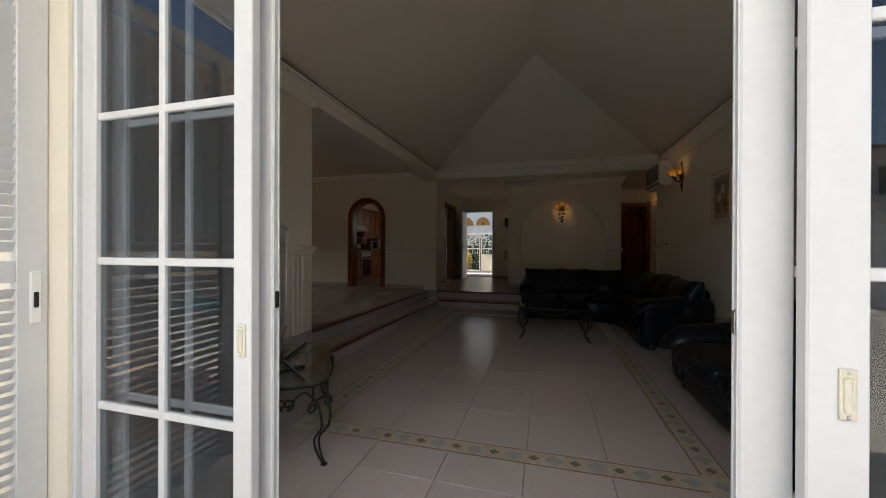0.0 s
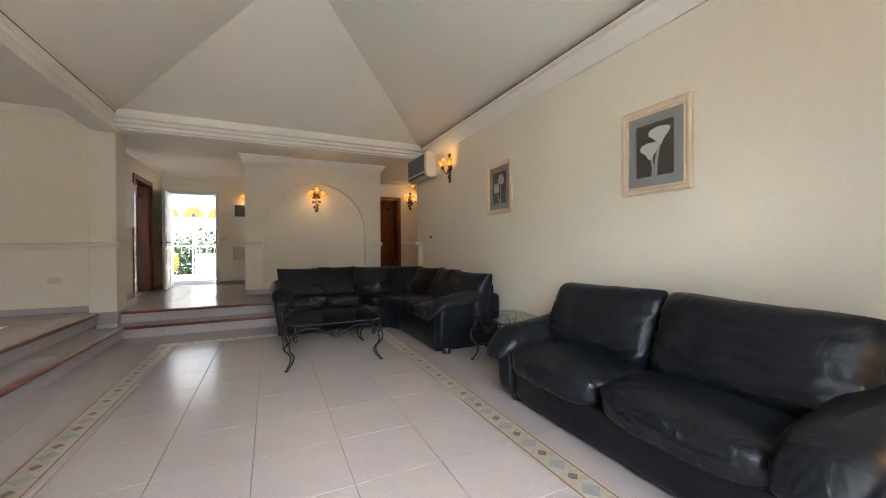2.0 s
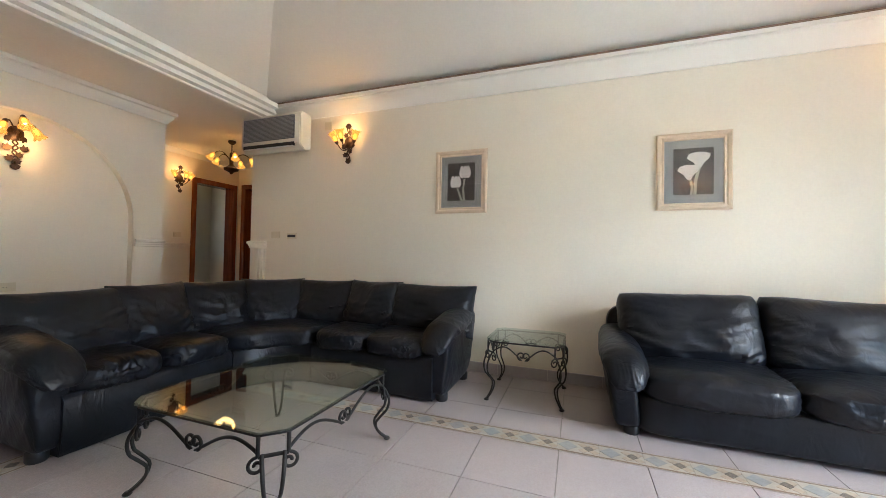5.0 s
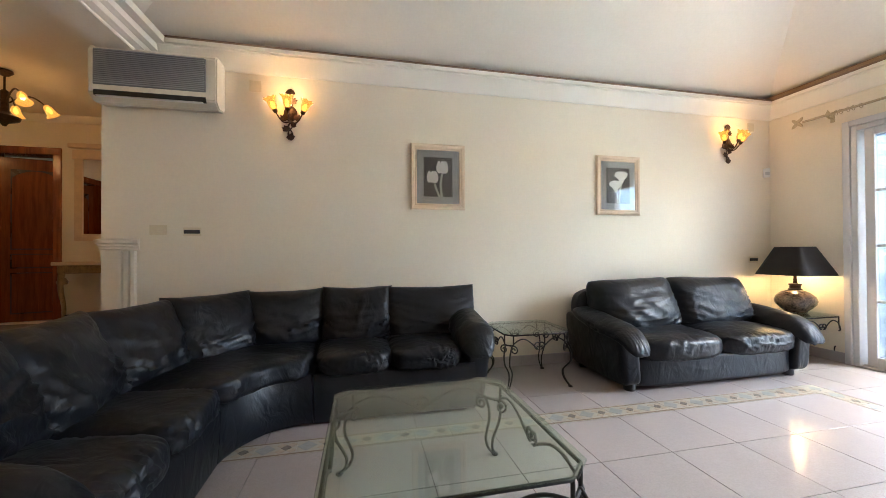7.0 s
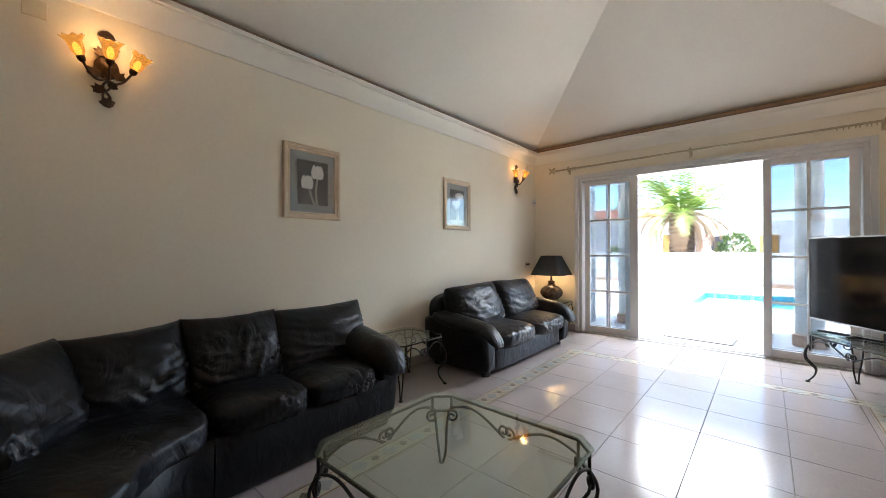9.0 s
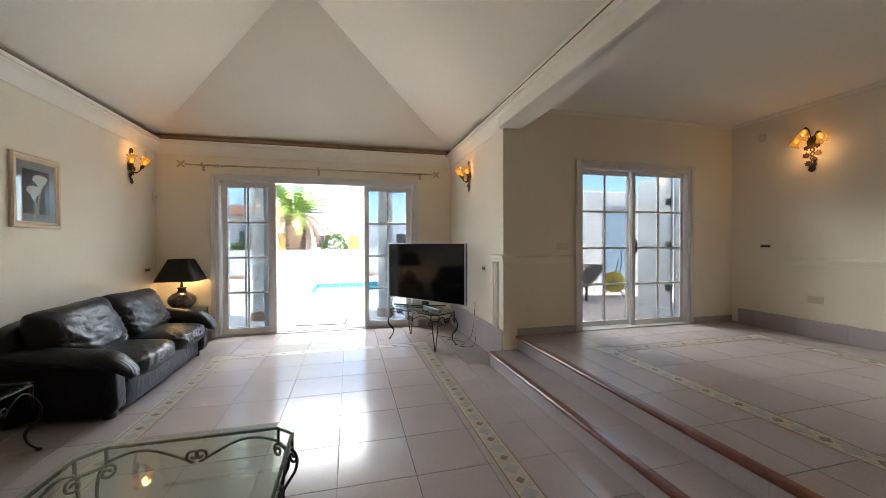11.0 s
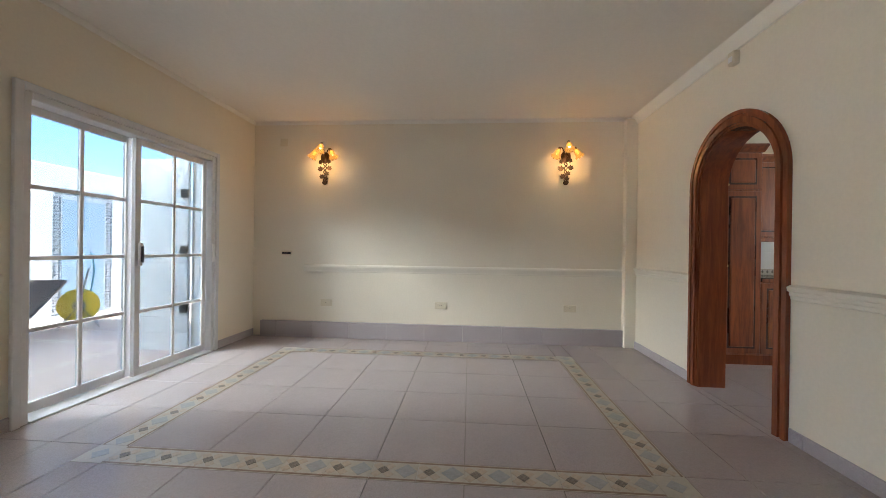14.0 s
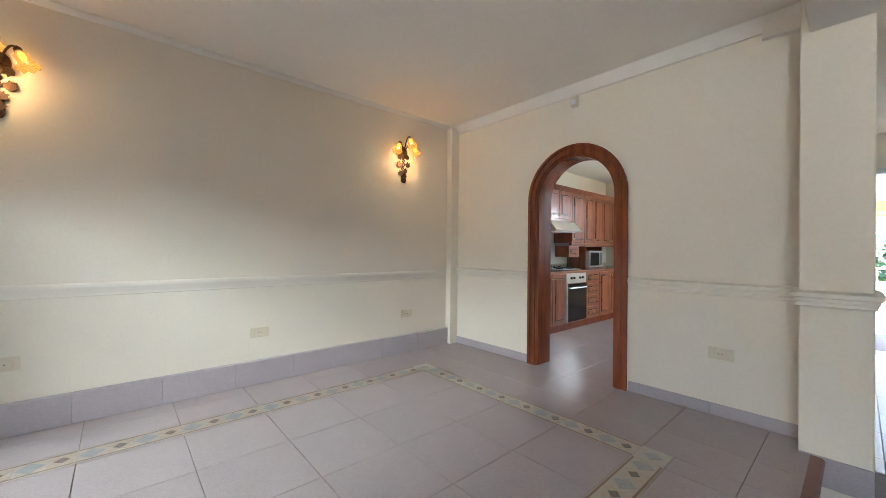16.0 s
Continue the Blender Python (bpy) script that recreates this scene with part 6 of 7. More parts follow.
part("front_edge", B(KX + 0.030, KX + 0.046, 9.06, 12.38, ZD + 0.855, ZD + 0.895, bevel=0.006), CABW, wt)
hob = thing("hob", pose(-5.1, 10.08, ZD + 0.90), "black gas hob set in the worktop", "hob")
part("plate", B(-0.24, 0.24, -0.29, 0.29, 0, 0.008, bevel=0.003), STEEL, hob)
for x in (-0.12, 0.12):
    for y in (-0.15, 0.15):
        b = bmesh.new()
        lathe(b, [(0.045, 0.008), (0.045, 0.02), (0.03, 0.026), (0.005, 0.027)], 16, (x, y, 0))
        for a in range(4):
            dx, dy = math.cos(a * math.pi / 2), math.sin(a * math.pi / 2)
            tube(b, [(x + dx * 0.03, y + dy * 0.03, 0.034), (x + dx * 0.09, y + dy * 0.09, 0.034), (x + dx * 0.095, y + dy * 0.095, 0.008)], 0.005, seg=6)
        part("burner", b, IRON, hob, smooth=40)
wall_unit(9.06, 9.62, 1.66, 2.48, 1, "mahogany wall unit with a raised-panel door")
wall_unit(9.62, 10.42, 2.03, 2.48, 2, "short mahogany wall unit above the hood")
wall_unit(10.42, 10.84, 1.66, 2.48, 1, "mahogany wall unit with a raised-panel door")
wall_unit(10.84, 11.50, 1.66, 2.48, 2, "mahogany wall unit with two doors above the microwave")
wall_unit(11.50, 12.20, 1.66, 2.48, 2, "mahogany wall unit with two raised-panel doors")
hood = thing("cooker_hood", Matrix(), "white slide-out cooker hood under the wall unit", "cooker hood")
b = bmesh.new()
prism(b, [(XW + 0.005, 1.88), (XW + 0.52, 1.82), (XW + 0.54, 1.84), (XW + 0.40, 1.99), (XW + 0.005, 2.02)], "y", 9.64, 10.40)
part("canopy", b, mat("ivory_enamel", (0.66, 0.63, 0.55), 0.35, var=0.04), hood)
part("filter", B(XW + 0.1, XW + 0.46, 9.72, 10.32, 1.815, 1.83), STEEL, hood)
bx = thing("spice_drawer_box", Matrix(), "small mahogany box shelf under the wall unit", "shelf")
part("body", B(XW + 0.01, XW + 0.25, 10.46, 10.80, 1.42, 1.605), CABW, bx)
raised_door(bx, 10.46, 10.80, 1.42, 1.605, XW + 0.25)
ms = thing("microwave_shelf", Matrix(), "mahogany open shelf box holding the microwave", "shelf")
b = bmesh.new()
box(b, XW + 0.01, XW + 0.36, 10.86, 10.88, 1.22, 1.605)
box(b, XW + 0.01, XW + 0.36, 11.46, 11.48, 1.22, 1.605)
box(b, XW + 0.01, XW + 0.36, 10.88, 11.46, 1.22, 1.24)
part("shelf_box", b, CABW, ms)
mw = thing("microwave", Matrix(), "silver microwave oven with a dark window", "microwave")
part("case", B(XW + 0.02, XW + 0.40, 10.92, 11.42, 1.241, 1.53, bevel=0.006), SILVER, mw)
part("window", B(XW + 0.398, XW + 0.404, 10.96, 11.28, 1.27, 1.50, bevel=0.003), BLACKG, mw)
part("keypad", B(XW + 0.398, XW + 0.403, 11.31, 11.40, 1.28, 1.50, bevel=0.002), GREYG, mw)
tagged(part("appliance_cable", tube(bmesh.new(), [(XW + 0.06, 10.75, ZD + 0.91), (XW + 0.12, 10.95, ZD + 0.96), (XW + 0.10, 11.05, ZD + 1.0), (XW + 0.03, 11.0, ZD + 1.05)], 0.006), DARKP, smooth=50), "black appliance cable hanging above the worktop", "cable")
# glazed wall tiles behind the worktop
bt = thing("backsplash", Matrix(), "glazed white wall tiles with a narrow patterned row", "tiled wall", kind="structure")
first = part("wall_tile", B(XW + 0.001, XW + 0.009, 0.001, 0.199, 0.001, 0.199, bevel=0.002), BACKTILE, bt)
first.location = (0, 9.06, ZD + 0.97)
for i in range(17):
    for j in range(5):
        if (i, j) != (0, 0):
            o = new("wall_tile", first.data)
            o.parent, o.location = bt, (0, 9.06 + 0.2 * i, ZD + 0.97 + 0.2 * j)
part("patterned_row", B(XW + 0.001, XW + 0.010, 9.06, 12.38, ZD + 0.90, ZD + 0.969, bevel=0.002), B_CREAM, bt)
b = bmesh.new()
for i in range(60):
    y = 9.09 + 0.055 * i
    prism(b, [(y - 0.014, ZD + 0.935), (y, ZD + 0.915), (y + 0.014, ZD + 0.935), (y, ZD + 0.955)], "x", XW + 0.0095, XW + 0.011)
part("row_motif", b, B_DARK, bt)

# ---- corridor rooms ----
con = thing("console_table", pose(3.95, 12.6, ZD), "pale console table with a dark mirror stand in the far room", "console table")
part("top", B(-0.30, 0.55, -0.2, 0.2, 0.78, 0.82, bevel=0.006), PICFRAME, con)
for x in (-0.26, 0.51):
    for y in (-0.16, 0.16):
        b = bmesh.new()
        lathe(b, [(0.02, 0), (0.028, 0.1), (0.018, 0.2), (0.03, 0.5), (0.035, 0.78)], 10, (x, y, 0))
        part("leg", b, PICFRAME, con, smooth=50)
ms2 = thing("dressing_mirror", pose(4.15, 12.62, ZD + 0.82), "small dark framed mirror standing on the console", "mirror")
part("frame", B(-0.12, 0.12, -0.02, 0.02, 0.0, 0.34, bevel=0.01), DARKP, ms2)
part("mirror_glass", B(-0.09, 0.09, -0.024, -0.019, 0.04, 0.31), mat("mirror_silver", (0.9, 0.9, 0.9), 0.02, metal=1.0, bump=0), ms2)
gc = thing("hall_console", Matrix(), "gilt-legged pale console table at the corridor end", "console table")
GILT = mat("worn_gilt", (0.36, 0.24, 0.10), 0.5, metal=0.3, var=0.3, scale=20)
part("top", B(4.36, 4.678, 8.70, 9.56, 1.06, 1.10, bevel=0.006), PICFRAME, gc)
part("apron", B(4.39, 4.675, 8.74, 9.52, 0.96, 1.06, bevel=0.008), GILT, gc)
for y in (8.78, 9.48):
    b = bmesh.new()
    tube(b, [(4.42 + 0.03 * math.sin(i * 0.5), y, ZD + (0.96 - ZD) * i / 12) for i in range(13)], 0.026, taper=lambda t: 0.65 + 0.6 * t)
    lathe(b, [(0.045, 0.52), (0.055, 0.55), (0.03, 0.60)], 12, (4.42, y, ZD - 0.02))
    part("leg", b, GILT, gc, smooth=50)
wm = thing("hall_mirror", Matrix(), "tall wall mirror in a pale pedimented frame", "mirror")
b = bmesh.new()
box(b, 4.645, 4.678, 8.80, 8.89, 1.36, 2.48, bevel=0.006)
box(b, 4.645, 4.678, 9.42, 9.51, 1.36, 2.48, bevel=0.006)
box(b, 4.645, 4.678, 8.89, 9.42, 1.36, 1.45, bevel=0.006)
box(b, 4.64, 4.678, 8.78, 9.53, 2.40, 2.52, bevel=0.006)
box(b, 4.62, 4.678, 8.74, 9.57, 2.54, 2.60, bevel=0.008)
part("frame", b, PICFRAME, wm)
part("mirror_glass", B(4.660, 4.668, 8.88, 9.43, 1.44, 2.41), bpy.data.materials["mirror_silver"], wm)
hp = thing("wall_panel", pose(XH, 9.45, 1.98, 0, 0, 90), "plain white picture panel on the hall wall", "panel")
part("board", B(-0.22, 0.22, -0.02, 0, -0.40, 0.40, bevel=0.004), TRIM, hp)

# ---- outside ----
GROUND = mat("pale_terrace_paving", (0.70, 0.66, 0.60), 0.8, var=0.08, scale=0.6, grain=20, bump=0.1)
structure("ground", B(-250, 250, -250, 250, -0.4, -0.30), mat("dry_earth", (0.34, 0.27, 0.19), 0.95, var=0.2, scale=0.3, grain=6, bump=0.3), "dry pale ground reaching to the horizon", "ground")
px0, px1, py0, py1 = -9.0, 1.12, -7.4, -4.2
bm = bmesh.new()
box(bm, -12, 8, -4.2 + 0.0, 0.75, -0.3, -0.05)
box(bm, -12, 8, -10.4, py0, -0.3, -0.05)
box(bm, px1, 8, py0, py1, -0.3, -0.05)
box(bm, -12, px0, py0, py1, -0.3, -0.05)
terrace = structure("terrace_paving", bm, GROUND, "pale sunlit paving round the swimming pool", "pavement")
coping = mat("terracotta_coping", (0.50, 0.30, 0.20), 0.8, var=0.12, scale=8)
bm = bmesh.new()
box(bm, px0, px1, py0 - 0.25, py0, -0.05, -0.02, bevel=0.006)
box(bm, px0, px1 + 0.25, py1, py1 + 0.25, -0.05, -0.02, bevel=0.006)
box(bm, px1, px1 + 0.25, py0, py1, -0.05, -0.02, bevel=0.006)
structure("pool_coping", bm, mat("white_stone_coping", (0.68, 0.65, 0.60), 0.8, var=0.06), "white stone edge of the swimming pool", "coping")
bm = bmesh.new()
box(bm, px0, px1, py0, py1, -1.5, -1.4)
box(bm, px0, px1, py0, py0 + 0.02, -1.4, -0.05)
box(bm, px0, px1, py1 - 0.02, py1, -1.4, -0.05)
box(bm, px1 - 0.02, px1, py0, py1, -1.4, -0.05)
structure("pool_basin", bm, mat("pool_mosaic", (0.12, 0.48, 0.58), 0.4, var=0.1, scale=12), "turquoise tiled swimming pool basin", "pool")
b = bmesh.new()
for i in range(34):
    x = px0 + 0.3 * i
    for a in ((0.02, 0.22, 0.0, 0.03), (0.02, 0.05, 0.0, 0.10), (0.19, 0.22, 0.03, 0.10), (0.09, 0.20, 0.07, 0.10)):
        box(b, x + a[0], x + a[1], py0 + 0.021, py0 + 0.028, -0.19 + a[2], -0.19 + a[3])
structure("pool_key_frieze", b, mat("dark_blue_tile", (0.03, 0.12, 0.22), 0.3), "dark blue meander frieze along the pool edge", "frieze")
W_ = mat("pool_water", (0.10, 0.50, 0.60), 0.06, var=0.05, scale=3, grain=8, bump=0.12)
structure("water_pool", B(px0, px1 - 0.02, py0 + 0.02, py1 - 0.02, -0.30, -0.20), W_, "clear turquoise swimming pool water", "water")
structure("parapet", B(-12, 8.2, -10.6, -10.4, -0.3, 1.18, bevel=0.02), RENDERW, "low white rendered garden wall behind the pool", "garden wall")
structure("parapet_base_band", B(-12, 8.2, -10.4, -10.36, -0.05, 0.10, bevel=0.01), coping, "terracotta tile band at the foot of the wall", "tile band")
structure("garden_wall_side", B(8.0, 8.2, -10.4, 0.8, -0.3, 1.9, bevel=0.02), RENDERW, "white rendered side garden wall", "garden wall")
structure("house_wall_outer", B(XR, 8.0, 0.72, 0.95, -0.3, 3.3), WALL, "cream painted outer house wall", "wall")
for x, y in ((1.62, -0.62), (-0.82, -0.42)):
    col = thing("terrace_column", pose(x, y, -0.05), "round white rendered terrace column with a tiled foot", "column", "terrace columns")
    b = bmesh.new()
    lathe(b, [(0.155, 0.0), (0.155, 3.25)], 28)
    part("shaft", b, RENDERW, col, smooth=50)
    b = bmesh.new()
    lathe(b, [(0.185, 0.0), (0.185, 0.16), (0.16, 0.18)], 28)
    part("foot", b, coping, col, smooth=40)
structure("porch_roof", B(-2.10, 8.0, -0.85, 0.76, 3.2, 3.4, bevel=0.02), RENDERW, "white rendered porch slab carried by the columns", "roof")
mt = thing("door_mat", pose(0.42, -0.02, -0.05, 0, 0, -4), "thin grey door mat on the terrace", "door mat")
part("border", B(-0.45, 0.45, -0.26, 0.26, 0, 0.010, bevel=0.004), mat("mat_rubber", (0.06, 0.055, 0.05), 0.9), mt)
part("pile", B(-0.42, 0.42, -0.23, 0.23, 0.008, 0.016, bevel=0.003), mat("mat_pile", (0.45, 0.42, 0.38), 0.95, var=0.15, grain=300, bump=0.3), mt)


# palm: a scaly tapered trunk, arching fronds of many leaflets, a skirt of dry fronds
def palm(m, seed):
    rnd = random.Random(seed)
    r = thing("palm_tree", m, "tall date palm with green fronds and a dry skirt", "palm tree")
    b = bmesh.new()
    H = 3.1
    lathe(b, [(0.50 - 0.06 * t + 0.06 * (i % 2) + 0.2 * max(0, t - 0.6), H * t) for i, t in enumerate([k / 30 for k in range(31)])], 18)
    for v in b.verts:
        v.co += Vector((noise.noise(v.co * 3), noise.noise(v.co * 3 + Vector((5, 0, 0))), 0)) * 0.06
    part("trunk", b, mat("palm_bark", (0.13, 0.09, 0.06), 0.95, var=0.35, scale=6, grain=40, bump=0.6), r, smooth=30)

    def frond(b, az, el, L, droop, wid):
        d = Vector((math.cos(az), math.sin(az), 0))
        pts = []
        p, e = Vector((0, 0, H)) + d * 0.2, el
        for i in range(15):
            pts.append(p.copy())
            p = p + (d * math.cos(e) + Vector((0, 0, math.sin(e)))) * (L / 14)
            e -= droop / 14 * (0.5 + i / 9)
        tube(b, pts, 0.03, seg=5, taper=lambda t: 1 - 0.8 * t)
        sd = Vector((-d.y, d.x, 0))
        for i in range(2, 15):
            for sub in (0.0, 0.5):
                if i + sub > 14:
                    continue
                a = pts[i] if not sub or i == 14 else (pts[i] + pts[i + 1]) / 2
                fw = (pts[min(i + 1, 14)] - pts[i - 1]).normalized()
                ln = wid * math.sin(math.pi * (0.12 + 0.86 * i / 15)) * rnd.uniform(0.8, 1.1)
                for s in (-1, 1):
                    tip = a + sd * s * ln * 0.75 + fw * ln * 0.55 + Vector((0, 0, -ln * rnd.uniform(0.05, 0.35)))
                    w = fw * 0.028
                    v = [b.verts.new(q) for q in (a - w, a + w, a.lerp(tip, 0.6) + w * 0.8, tip, a.lerp(tip, 0.6) - w * 0.8)]
                    b.faces.new(v)
    b = bmesh.new()
    for k in range(64):
        frond(b, rnd.uniform(0, 6.28), radians(rnd.uniform(10, 86)), rnd.uniform(2.9, 3.8), radians(rnd.uniform(45, 95)), 0.7)
    part("crown", b, mat("palm_leaf", (0.12, 0.21, 0.028), 0.45, var=0.35, scale=2, grain=20, bump=0), r, "arching green fronds")
    b = bmesh.new()
    for k in range(34):
        frond(b, rnd.uniform(0, 6.28), radians(rnd.uniform(-45, 12)), rnd.uniform(1.8, 3.0), radians(rnd.uniform(70, 120)), 0.4)
    part("dry_skirt", b, mat("dry_palm_leaf", (0.30, 0.19, 0.11), 0.8, var=0.3, scale=2, grain=20, bump=0), r, "hanging dry brown fronds")


palm(pose(2.75, -14.2, 0.0), 4)


def house(name, x0, x1, y0, y1, h, label, tiles=True, wins=()):
    """A white house beyond the garden wall; its openings face the pool."""
    r = thing(name, Matrix(), label, "house", "neighbouring houses")
    part("wall", B(x0, x1, y0, y1, -0.3, h), RENDERW, r)
    if tiles:
        b = bmesh.new()
        n = int((x1 - x0 + 0.6) / 0.22)
        for i in range(n):
            x = x0 - 0.3 + 0.22 * i
            prism(b, [(y1 + 0.35, h - 0.05), (y1 + 0.35, h + 0.05), ((y0 + y1) / 2, h + 1.1), ((y0 + y1) / 2, h + 1.0)], "x", x, x + 0.13)
            prism(b, [(y1 + 0.33, h - 0.06), (y1 + 0.33, h - 0.01), ((y0 + y1) / 2, h + 1.03), ((y0 + y1) / 2, h + 0.98)], "x", x + 0.13, x + 0.22)
        part("roof", b, mat("clay_roof_tile", (0.34, 0.14, 0.08), 0.85, var=0.25, scale=8), r, "rows of clay roof tiles")
    for a, c, z0, z1, kind in wins:
        w = part("window" if kind != "door" else "door", B(a, c, y1, y1 + 0.06, z0, z1, bevel=0.01), mat("ochre_wood", (0.42, 0.22, 0.06), 0.6) if kind == "door" else mat("dark_window", (0.05, 0.05, 0.06), 0.15), r)
        part("frame", B(a - 0.06, c + 0.06, y1, y1 + 0.04, z1, z1 + 0.08), RENDERW, w)
    return r


house("white_house", 3.6, 12.0, -30, -22, 3.6, "white neighbouring house with a clay tile roof", True, ((4.1, 5.0, 0.0, 2.3, "door"), (6.5, 7.6, 1.2, 2.4, "win")))
house("white_house", -9.0, 3.4, -34, -24, 3.1, "low white flat-roofed neighbouring house", False, ((-0.9, 0.0, 0.0, 2.2, "door"), (1.6, 2.5, 1.2, 2.2, "win"), (-5, -4, 1.2, 2.3, "win")))
house("white_house", 12.5, 24.0, -28, -18, 5.6, "white two-storey neighbouring house with a clay roof", True, ((14, 15, 1.0, 2.2, "win"), (14, 15, 3.6, 4.8, "win"), (17, 18, 3.6, 4.8, "win")))
for sx, sy, sr, hh in ((0.7, -14.0, 0.75, 2.4), (5.4, -13.6, 0.6, 1.9)):
    rnd = random.Random(int(sx * 10))
    bush = thing("clipped_bush", pose(sx, sy, -0.3), "leafy green garden bush behind the wall", "bush", "garden bushes")
    part("stem", lathe(bmesh.new(), [(0.06, 0), (0.04, hh * 0.6)], 8), bpy.data.materials["palm_bark"], bush)
    b = bmesh.new()
    for k in range(1500):
        v = Vector((rnd.gauss(0, 1), rnd.gauss(0, 1), rnd.gauss(0, 1))).normalized() * rnd.uniform(0.75, 1.05)
        p = Vector((v.x * sr, v.y * sr, hh * 0.58 + v.z * hh * 0.42))
        a, c = Vector((rnd.uniform(-1, 1), rnd.uniform(-1, 1), rnd.uniform(-1, 1))).normalized() * 0.07, Vector((rnd.uniform(-1, 1), rnd.uniform(-1, 1), rnd.uniform(-1, 1))).normalized() * 0.05
        b.faces.new([b.verts.new(q) for q in (p - a, p + c, p + a, p - c)])
    part("foliage", b, mat("bush_leaf", (0.09, 0.16, 0.03), 0.5, var=0.3, bump=0), bush, "dense small green leaves")

# side terrace with the tiled shower wall
TZ = 0.26
structure("side_terrace", B(-12, -2.12, -0.6, 3.02, -0.3, TZ), mat("terracotta_paving", (0.62, 0.46, 0.37), 0.8, var=0.12, scale=3, grain=20, bump=0.15), "warm terracotta tiled side terrace", "pavement")
structure("shower_wall", B(-12, -2.9, -0.85, -0.6, -0.3, 2.75, bevel=0.02), RENDERW, "tall white rendered terrace wall", "garden wall")
structure("terrace_end_wall", B(-12.2, -12, -0.85, 6.0, -0.3, 2.9, bevel=0.02), RENDERW, "white rendered terrace end wall", "garden wall")
mo = thing("mosaic_shower_panel", pose(-7.2, -0.6, TZ), "pale blue mosaic shower panel with a meander border", "mosaic panel")
part("field", B(0.14, 0.84, 0.0, 0.012, 0.02, 1.95), mat("pale_blue_mosaic", (0.34, 0.47, 0.58), 0.35, var=0.15, scale=60, grain=120), mo, "pale blue mosaic")
KEY = mat("grey_blue_key_tile", (0.07, 0.12, 0.16), 0.4)
b = bmesh.new()
for i in range(14):
    z = 0.05 + 0.14 * i
    for x in (0.0, 0.86):
        for a in ((0.0, 0.11, 0.0, 0.022), (0.0, 0.022, 0.022, 0.11), (0.05, 0.11, 0.09, 0.112), (0.088, 0.11, 0.05, 0.09)):
            box(b, x + a[0], x + a[1], 0.0, 0.010, z + a[2], z + a[3])
for i in range(7):
    x = 0.0 + 0.14 * i
    for a in ((0.0, 0.11, 0.0, 0.022), (0.0, 0.022, 0.022, 0.10), (0.05, 0.11, 0.08, 0.10), (0.088, 0.11, 0.05, 0.08)):
        box(b, x + a[0], x + a[1], 0.0, 0.010, 2.03 + a[2], 2.03 + a[3])
part("meander_border", b, KEY, mo, "grey-blue meander border")
ln = thing("sun_lounger", pose(-4.70, 0.48, TZ, 0, 0, 20), "brown woven sun lounger with raised back on the terrace", "sun lounger")
RATT = mat("brown_rattan", (0.075, 0.05, 0.04), 0.7, var=0.4, scale=60, grain=160, bump=0.4)
part("seat", B(-0.1, 1.15, -0.32, 0.32, 0.28, 0.33, bevel=0.01), RATT, ln)
b = bmesh.new()
box(b, 0, 0.75, -0.32, 0.32, -0.025, 0.025, bevel=0.01)
bmesh.ops.transform(b, matrix=Matrix.Translation((-0.1, 0, 0.31)) @ Matrix.Rotation(radians(180 - -32), 4, "Y") @ Matrix.Diagonal((1, 1, 1, 1)), verts=b.verts)
part("backrest", b, RATT, ln)
for x in (-0.05, 0.5, 1.08):
    for y in (-0.28, 0.28):
        part("leg", B(x - 0.02, x + 0.02, y - 0.02, y + 0.02, 0, 0.28, bevel=0.004), RATT, ln)
hr = thing("hose_reel", pose(-5.76, 0.41, TZ, 0, 0, 49), "yellow garden hose reel on a grey stand", "hose reel")
b = bmesh.new()
for k in range(7):
    tube(b, [(0.02 * k - 0.06, (0.20 - 0.006 * (k % 2)) * math.cos(i * math.pi / 12), 0.33 + (0.20 - 0.006 * (k % 2)) * math.sin(i * math.pi / 12)) for i in range(25)], 0.014, seg=6)
part("coiled_hose", b, mat("yellow_hose", (0.62, 0.46, 0.03), 0.5), hr, "coiled yellow hose", smooth=50)
for x in (-0.075, 0.075):
    b = lathe(bmesh.new(), [(0.06, -0.006), (0.225, -0.008), (0.23, 0.0), (0.225, 0.008), (0.06, 0.006)], 28)
    b.transform(Matrix.Translation((x, 0, 0.33)) @ Matrix.Rotation(math.pi / 2, 4, "Y"))
    part("drum_flange", b, bpy.data.materials["yellow_hose"], hr, "yellow plastic drum side", smooth=40)
b = lathe(bmesh.new(), [(0.03, -0.10), (0.075, -0.09), (0.085, 0.0), (0.075, 0.09), (0.03, 0.10)], 18)
b.transform(Matrix.Translation((0, 0, 0.33)) @ Matrix.Rotation(math.pi / 2, 4, "Y"))
part("hub", b, GREYG, hr, smooth=40)
b = bmesh.new()
for x in (-0.1, 0.1):
    tube(b, [(x, -0.22, 0.0), (x, 0.0, 0.34), (x, 0.22, 0.0)], 0.012)
    tube(b, [(x, 0.0, 0.34), (x * 0.8, 0.1, 0.85)], 0.012)
tube(b, [(-0.08, 0.1, 0.85), (0.08, 0.1, 0.85)], 0.012)
part("stand", b, GREYG, hr, smooth=50)
b = bmesh.new()
tube(b, [(0.05, 0.12, 0.5), (0.0, 0.16, 0.8), (-0.06, 0.14, 1.05), (-0.04, 0.12, 1.1)], 0.012)
part("hose_tail", b, mat("blue_hose", (0.05, 0.25, 0.35), 0.5), hr, smooth=50)

